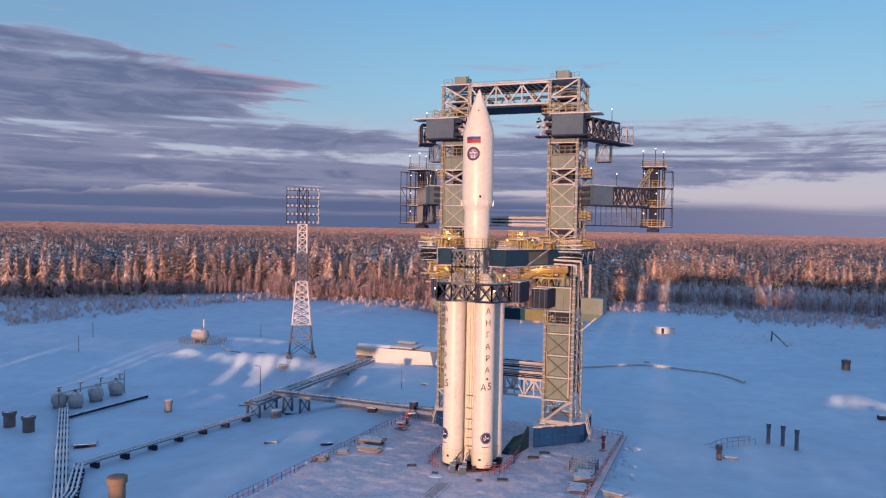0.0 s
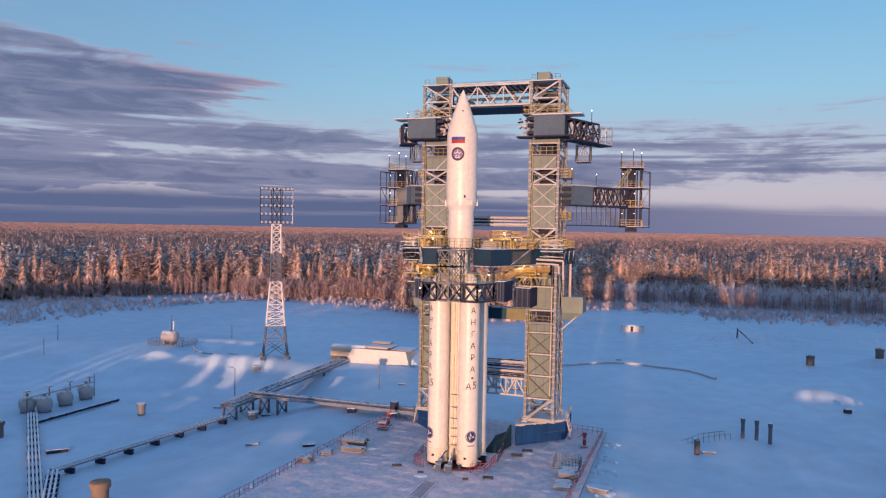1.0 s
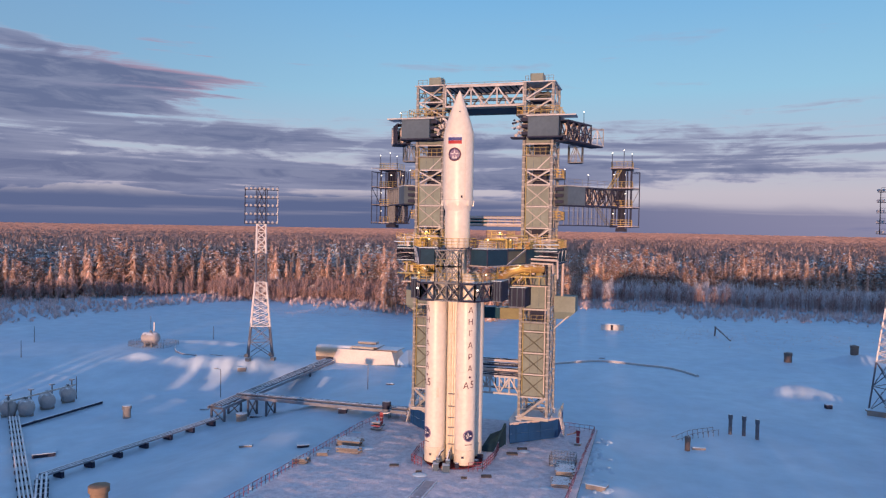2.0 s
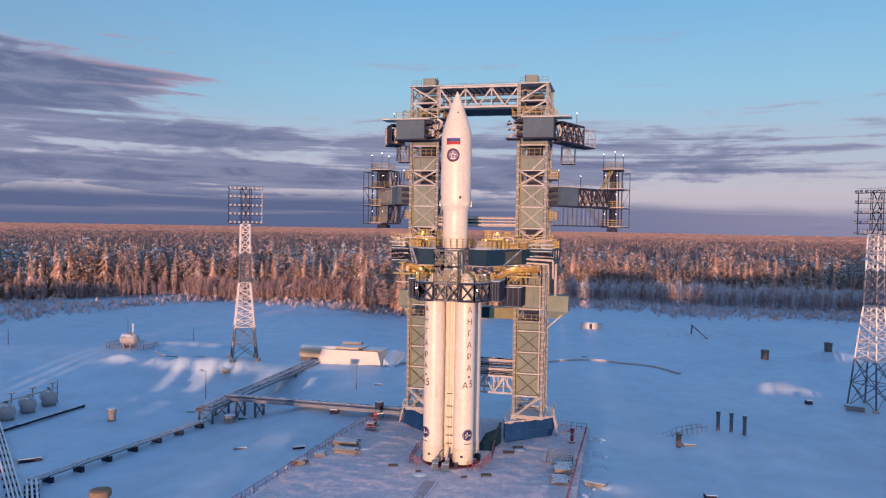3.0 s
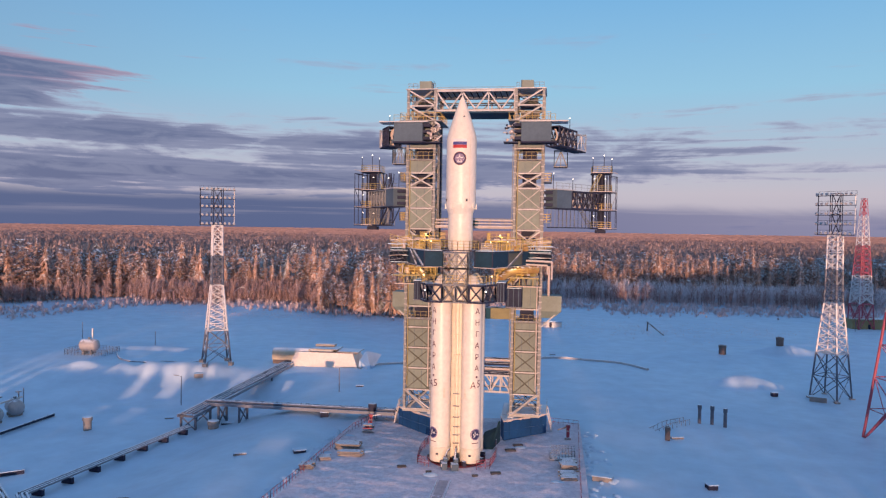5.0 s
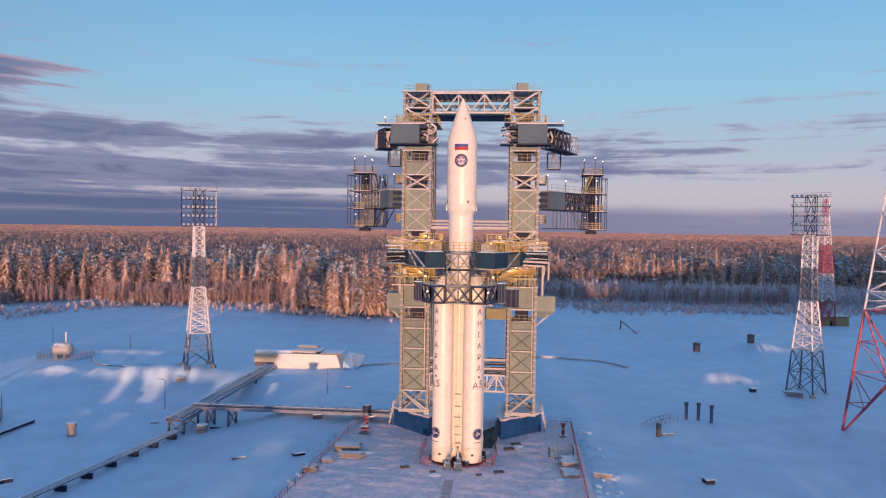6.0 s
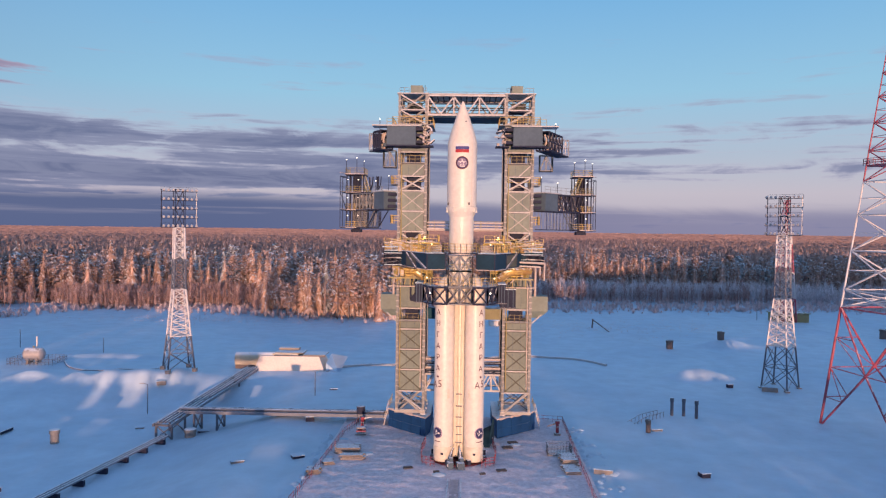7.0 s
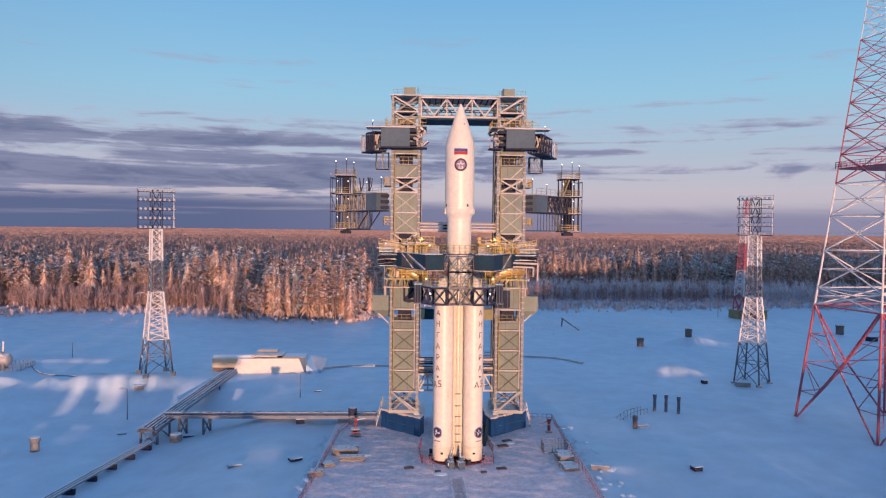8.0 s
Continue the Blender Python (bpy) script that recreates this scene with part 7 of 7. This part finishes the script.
def pine(h, width, bare, rng, n=44):
    """Bare-stemmed tree with an uneven clumped crown."""
    out = []
    for k in range(n):
        u = rng.uniform(0, 1)
        z = h * (bare + (1 - bare) * u)
        a = rng.uniform(0, 6.3)
        r = width * np.sin(np.pi * min(0.97, 0.18 + 0.8 * u)) * rng.uniform(0.3, 1.0)
        c = np.array([np.cos(a) * r, np.sin(a) * r, z])
        for q in range(4):
            b = rng.uniform(0, 6.3)
            L = rng.uniform(0.9, 1.8) * (44 / n) ** 0.5
            out.append(blade(c + rng.uniform(-0.3, 0.3, 3), np.array([np.cos(b), np.sin(b), rng.uniform(-0.1, 0.5)]), L, L * 0.8, rng.uniform(0.0, 0.5)))
    return gather(out), tri_fan_tube(h * 0.010 + 0.05, 0.05, -0.5, h * 0.95, 6)


def twiggy(h, width, rng, n=46):
    """Leafless young tree: thin upright twigs."""
    out = []
    for k in range(n):
        z0 = h * rng.uniform(0.12, 0.75)
        a = rng.uniform(0, 6.3)
        L = h * rng.uniform(0.12, 0.32)
        d = np.array([np.cos(a), np.sin(a), 0]) * width * rng.uniform(0.3, 1.0)
        p = np.array([0, 0, z0])
        q = p + d + [0, 0, L]
        side = np.array([-np.sin(a), np.cos(a), 0]) * rng.uniform(0.03, 0.09)
        m = (p + q) / 2 + [0, 0, -0.1 * L]
        out.append((np.array([p, m - side, m + side, q]), np.array([[0, 2, 1], [1, 2, 3]])))
    return gather(out), tri_fan_tube(0.10, 0.03, -0.4, h * 0.9, 4)


def shrub(h, width, rng, n=34):
    """Rounded frosted shrub: fine twigs that spread from the foot."""
    out = []
    for k in range(n):
        a, q = rng.uniform(0, 6.3), rng.uniform(0.1, 1.0)
        p = np.array([np.cos(a), np.sin(a), 0]) * width * q * 0.45 * rng.uniform(0, 1)
        t = np.array([np.cos(a) * width * q, np.sin(a) * width * q, h * (1.05 - 0.55 * q * q) * rng.uniform(0.7, 1.1)])
        side = np.array([-np.sin(a), np.cos(a), 0]) * rng.uniform(0.04, 0.10)
        m = (p + t) / 2 + [0, 0, 0.12 * h]
        out.append((np.array([p, m - side, m + side, t + side * 0.6, t - side * 0.6]), np.array([[0, 2, 1], [1, 2, 3], [1, 3, 4]])))
    return gather(out), tri_fan_tube(0.05, 0.02, -0.3, h * 0.6, 3)


def edge_y(x):
    """Where the tall trees begin."""
    return np.interp(x, [-420, -275, -249, -216, -189, -143, -105, -88, -78, -30, -22, -8, 30, 80, 175, 260, 420], [60, 95, 137, 183, 213, 222, 236, 215, 176, 169, 205, 290, 300, 302, 296, 280, 250])


def place(v, x, y, z, s, a):
    c, q = np.cos(a) * s, np.sin(a) * s
    return np.stack([v[:, 0] * c - v[:, 1] * q + x, v[:, 0] * q + v[:, 1] * c + y, v[:, 2] * s + z], 1)


def forest():
    protos, simple = [], []
    for k in range(6):
        h, w, b = RNG.uniform(19, 25), RNG.uniform(2.9, 4.7), RNG.uniform(0.05, 0.24)
        protos.append(("spruce_tree", spruce(h, w, b, RNG, 0.040)))
        simple.append(spruce(h, w, b, RNG, 0.08))
    for k in range(3):
        h, w, b = RNG.uniform(19, 24), RNG.uniform(3.0, 4.4), RNG.uniform(0.22, 0.42)
        protos.append(("pine_tree", pine(h, w, b, RNG, 56)))
        simple.append(pine(h, w, b, RNG, 26))
    for k in range(3):
        h = RNG.uniform(15, 19)
        protos.append(("birch_tree", twiggy(h, 1.8, RNG, 90)))
        simple.append(twiggy(h, 1.8, RNG, 40))
    def size(x, y):
        young_stand = 0.86 if -92 < x < -18 and y < 214 else 1.0
        return young_stand * RNG.triangular(0.55, 0.94, 1.12) * (0.95 if x > -14 else 1.02) * (1 + 0.07 * math.sin(x * 0.11) + 0.05 * math.sin(x * 0.27 + 1))
    # scatter
    spots = []
    xs = RNG.uniform(-330, 330, 12000)
    dep = RNG.uniform(0, 1, 12000) ** 1.3 * 105
    for x, d in zip(xs, dep):
        y = edge_y(x) + d + RNG.uniform(-5, 5)
        spots.append((x, y, d))
    cell, keep = {}, []
    for x, y, d in spots:
        g = 4.6 if d < 60 else 5.6
        key = (int(x // g), int(y // g), g)
        if key in cell:
            continue
        cell[key] = 1
        keep.append((x, y, d))
    keep.sort(key=lambda q: q[2])
    keep = keep[:3300]
    # the first trees are things of their own
    masters = []
    for kind, (crown, trunk) in protos:
        label = {"spruce_tree": "tall snow-laden spruce at the forest's edge", "pine_tree": "tall bare-stemmed pine with a frosted crown", "birch_tree": "leafless frosted birch at the forest's edge"}[kind]
        e = thing(kind, (0, 0, -60), label, "tree", "trees of the forest edge")
        for nm, (v, f), m in (("crown", crown, BIRCH if kind == "birch_tree" else SPRUCE), ("trunk", trunk, BARK)):
            ob = big_mesh(nm, v, f, m)
            ob.parent = e
        masters.append(e)
    near, rest = [], []
    for q in keep:
        (near if len(near) < 290 and abs(q[0] + 20) < 260 else rest).append(q)
    used = set()
    crowns, darks, trunks = [], [], []
    for i, (x, y, d) in enumerate(near):
        k = int(RNG.choice(12, p=[0.08] * 6 + [0.34 / 3] * 3 + [0.18 / 3] * 3))
        s, a = size(x, y), RNG.uniform(0, 6.28)
        m = Matrix.Translation((x, y, gz(x, y))) @ Matrix.Rotation(a, 4, "Z") @ Matrix.Scale(s, 4)
        if k not in used:
            masters[k].matrix_basis = m
            used.add(k)
        else:
            e = masters[k]
            keepm = e.matrix_basis.copy()
            e.matrix_basis = Matrix.Translation(keepm.translation)
            c = copy_thing(e, m)
            e.matrix_basis = keepm
    for k in range(12):
        if k not in used:
            for ch in list(masters[k].children):
                bpy.data.objects.remove(ch)
            bpy.data.objects.remove(masters[k])
    for x, y, d in rest:
        k = int(RNG.choice(12, p=[0.08] * 6 + [0.34 / 3] * 3 + [0.18 / 3] * 3))
        (cv, cf), (tv, tf) = protos[k][1] if d < 18 else simple[k]
        s, a, z = size(x, y), RNG.uniform(0, 6.28), gz(x, y)
        # patches of crowns take the darker copy that stands for shade
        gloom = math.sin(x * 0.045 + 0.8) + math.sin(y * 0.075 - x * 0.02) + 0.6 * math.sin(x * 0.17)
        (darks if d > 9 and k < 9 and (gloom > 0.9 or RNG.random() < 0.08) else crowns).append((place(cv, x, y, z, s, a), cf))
        trunks.append((place(tv, x, y, z, s, a), tf))
    w = thing("spruce_wood", (0, 260, 0), "dense snow-laden spruce and pine wood behind the field", "wood", kind="stuff")
    for nm, data, m in (("crowns", crowns, SPRUCE), ("dark_crowns", darks, SHADESPRUCE), ("trunks", trunks, BARK)):
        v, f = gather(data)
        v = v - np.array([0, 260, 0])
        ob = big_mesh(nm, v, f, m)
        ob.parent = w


def undergrowth():
    """Frosted scrub, bare thicket and young trees before the wood."""
    a = [shrub(h, wd, RNG, n) for h, wd, n in ((1.1, 1.6, 36), (1.6, 1.8, 42), (2.4, 1.9, 46))]
    tiny = [shrub(h, wd, RNG, 14) for h, wd in ((1.0, 1.6), (1.5, 1.7), (2.2, 1.8))]
    c = [twiggy(h, wd, RNG, 62) for h, wd in ((7.0, 2.0), (9.5, 2.2), (8.2, 1.9))]

    def fill(name, protos, spots, m, label, lo=0.7, hi=1.25):
        out = []
        for x, y in spots:
            (cv, cf), (tv, tf) = protos[int(RNG.integers(len(protos)))]
            s, t, z = RNG.uniform(lo, hi), RNG.uniform(0, 6.28), gz(x, y)
            out.append((place(cv, x, y, z, s, t), cf))
            out.append((place(tv, x, y, z, s, t), tf))
        v, f = gather(out)
        ob = big_mesh(name, v, f, m)
        tagged(ob, label, "undergrowth", kind="stuff")

    scrub, thick, young, low = [], [], [], []
    for k in range(6600):
        x = RNG.uniform(-300, 300)
        e = float(np.interp(x, [-420, -200, -182, -176, -168, -145, -112, -86, -30, -20, -13, 27, 44, 86, 127, 300], [40, 62, 72, 110, 165, 194, 186, 178, 171, 190, 224, 227, 208, 221, 224, 232]))
        if -86 < x < -30 and RNG.random() < 0.7:
            continue
        scrub.append((x, e + RNG.uniform(0, 1) ** (1.0 if x < -20 else 1.5) * max(12.0, min(100.0, float(edge_y(x)) - e + 4)) + RNG.normal(0, 6)))
    for k in range(1100):
        low.append((RNG.normal(45, 26), RNG.normal(160, 11)))
        low.append((RNG.normal(-95, 25), RNG.normal(162, 6)))
    for k in range(2200):
        x = RNG.uniform(-25, 330)
        thick.append((x, RNG.uniform(258, 300) - max(0, x - 150) * 0.12))
    for k in range(800):
        x = RNG.uniform(-330, -85)
        e = float(edge_y(x))
        young.append((x, e - RNG.uniform(-12, 22)))
    for k in range(700):
        x = RNG.uniform(-165, -95)
        young.append((x, float(edge_y(x)) - RNG.uniform(-4, 30)))
    for k in range(260):
        x = RNG.uniform(-25, 160)
        young.append((x, RNG.normal(257, 3)))
    fill("frosted_scrub", a, scrub, SCRUB, "belt of frosted scrub and grass stems along the field", 0.4, 1.2)
    fill("low_brush", tiny, low, SCRUB, "sparse low brush poking out of the snow", 0.08, 0.22)
    fill("bare_thicket", c, thick, THICKET, "dark leafless thicket in front of the wood")
    fill("young_birches", c, young, BIRCH, "young leafless birches tinged with frost")


def far_woods():
    """Distance: small conifers, then a closed canopy to the horizon."""
    n = 15000
    d = 330 + 1500 * RNG.uniform(0, 1, n) ** 1.6
    az = RNG.uniform(-0.72, 1.05, n) - 0.0
    x, y = -10 - np.sin(az) * d, -105 + np.cos(az) * d
    ok = y > edge_y(x) + 95
    x, y = x[ok], y[ok]
    out = []
    for px, py in zip(x, y):
        h, r = RNG.uniform(16, 22.5), RNG.uniform(2.2, 4.2)
        m = 6
        a = np.arange(m) * 2 * np.pi / m + RNG.uniform(0, 6)
        z = gz(px, py)
        jit = RNG.uniform(0.7, 1.3, m)
        v = np.concatenate([np.stack([px + r * jit * np.cos(a), py + r * jit * np.sin(a), np.full(m, z + h * 0.3)], 1), np.stack([px + r * 0.75 * np.cos(a + 0.5), py + r * 0.75 * np.sin(a + 0.5), np.full(m, z + h * 0.58)], 1), [[px, py, z + h]]])
        i = np.arange(m)
        j = (i + 1) % m
        out.append((v, np.concatenate([np.stack([i, j, m + i], 1), np.stack([j, m + j, m + i], 1), np.stack([m + i, m + j, np.full(m, 2 * m)], 1)])))
    v, f = gather(out)
    tagged(big_mesh("distant_woods", v, f, FARWOOD), "endless frosted conifer woods in the distance", "wood", kind="stuff")
    # closed canopy: rank behind rank of tree tops
    rr = np.concatenate([np.arange(330, 900, 11.0), np.arange(900, 1500, 20.0), np.arange(1500, 4700, 60.0)])
    aa = np.arange(-0.95, 1.30, 0.0034)
    rows = []
    for k, r in enumerate(rr):
        lift = 9.0 * max(0.0, (r - 900) / 3800)
        jit = RNG.uniform(-6, 6, len(aa))
        for q, (dr, lo, hi) in enumerate(((0.0, 10.0, 12.0), (3.0, 14.0, 18.5))):
            R = r + dr + jit
            X, Y = -10 - np.sin(aa) * R, -105 + np.cos(aa) * R
            Z = RNG.uniform(lo, hi, len(aa)) + lift + 1.2 * np.sin(X * 0.004 + 1) * np.cos(Y * 0.003)
            Z = np.where(Y < edge_y(X) + 92, -3.0, Z)
            rows.append(np.stack([X, Y, Z], 1))
    v = np.concatenate(rows)
    na, nr = len(aa), len(rows)
    i = (np.arange(nr - 1)[:, None] * na + np.arange(na - 1)[None]).ravel()
    f = np.stack([i, i + na, i + na + 1, i + 1], 1)
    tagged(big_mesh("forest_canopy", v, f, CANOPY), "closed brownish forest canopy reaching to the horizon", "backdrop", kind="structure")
    # unseen belt of wood added behind the camera to shade the field: brush below, bare stems, crowns above
    out = []

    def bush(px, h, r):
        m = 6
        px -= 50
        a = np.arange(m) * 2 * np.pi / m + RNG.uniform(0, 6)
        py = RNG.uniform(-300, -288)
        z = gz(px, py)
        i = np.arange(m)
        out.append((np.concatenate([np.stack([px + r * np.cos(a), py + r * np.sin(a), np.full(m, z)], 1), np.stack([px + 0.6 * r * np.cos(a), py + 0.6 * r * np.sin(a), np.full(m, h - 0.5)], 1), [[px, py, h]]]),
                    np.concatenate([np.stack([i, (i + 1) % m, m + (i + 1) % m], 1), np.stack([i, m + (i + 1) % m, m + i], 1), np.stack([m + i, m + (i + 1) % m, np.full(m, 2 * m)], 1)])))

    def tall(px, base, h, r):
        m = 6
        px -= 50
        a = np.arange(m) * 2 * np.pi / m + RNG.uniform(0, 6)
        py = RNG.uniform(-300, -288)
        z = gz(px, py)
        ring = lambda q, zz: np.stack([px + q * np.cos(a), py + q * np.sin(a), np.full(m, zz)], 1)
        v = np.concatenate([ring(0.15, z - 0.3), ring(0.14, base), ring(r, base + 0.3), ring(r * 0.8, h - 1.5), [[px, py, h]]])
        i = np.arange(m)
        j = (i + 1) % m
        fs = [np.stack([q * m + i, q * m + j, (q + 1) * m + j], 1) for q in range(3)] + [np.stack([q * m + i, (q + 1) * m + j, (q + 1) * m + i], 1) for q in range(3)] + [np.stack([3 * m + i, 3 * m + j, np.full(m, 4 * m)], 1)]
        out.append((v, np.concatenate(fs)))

    # brush heights set where the shade ends and sun patches begin
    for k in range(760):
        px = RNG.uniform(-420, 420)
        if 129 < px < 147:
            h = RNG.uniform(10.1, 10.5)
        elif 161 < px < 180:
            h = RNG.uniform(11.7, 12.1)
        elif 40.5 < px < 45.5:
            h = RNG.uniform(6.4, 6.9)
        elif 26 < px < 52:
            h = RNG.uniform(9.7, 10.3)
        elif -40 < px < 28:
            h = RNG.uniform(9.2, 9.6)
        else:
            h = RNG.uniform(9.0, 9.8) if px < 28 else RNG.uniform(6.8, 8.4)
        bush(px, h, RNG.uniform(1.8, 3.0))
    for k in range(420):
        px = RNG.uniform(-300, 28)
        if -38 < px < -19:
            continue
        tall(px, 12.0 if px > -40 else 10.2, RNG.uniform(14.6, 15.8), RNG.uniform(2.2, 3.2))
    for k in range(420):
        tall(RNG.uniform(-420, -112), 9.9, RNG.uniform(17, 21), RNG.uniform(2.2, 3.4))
    # skipped trees and raised crowns let sun through to chosen spots
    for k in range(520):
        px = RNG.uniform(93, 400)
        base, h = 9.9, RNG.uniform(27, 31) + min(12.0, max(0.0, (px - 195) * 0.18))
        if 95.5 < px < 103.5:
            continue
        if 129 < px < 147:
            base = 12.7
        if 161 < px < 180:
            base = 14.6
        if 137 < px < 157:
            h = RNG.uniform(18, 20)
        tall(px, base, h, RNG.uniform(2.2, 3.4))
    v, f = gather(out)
    tagged(big_mesh("southern_woods", v, f, SPRUCE), "unseen conifer belt added on the sunny side to shade the field", "wood", kind="stuff")


def leaning_birches():
    """Two slender birches bowed down by their load of snow."""
    for pts, lab in (([(-121, 207, 0.0), (-121.3, 207, 3.2), (-122.6, 207, 5.8), (-125.0, 207.2, 6.9), (-127.6, 207.4, 6.2), (-129.4, 207.5, 4.6)], "slender white birch bowed over in an arc"),
                     ([(-98, 214, 0.0), (-99.6, 214, 1.7), (-102.2, 214, 4.1), (-105.6, 214, 6.6)], "slender white birch leaning far over")):
        z = gz(*pts[0][:2]) - 0.2
        t = thing("birch_tree", (*pts[0][:2], z), lab, "tree")
        part("trunk", Solid().hose(curve([(x, y, h + z) for x, y, h in pts], 4), 0.16, 6), WHITE, t, smooth=True)


forest()
leaning_birches()
undergrowth()
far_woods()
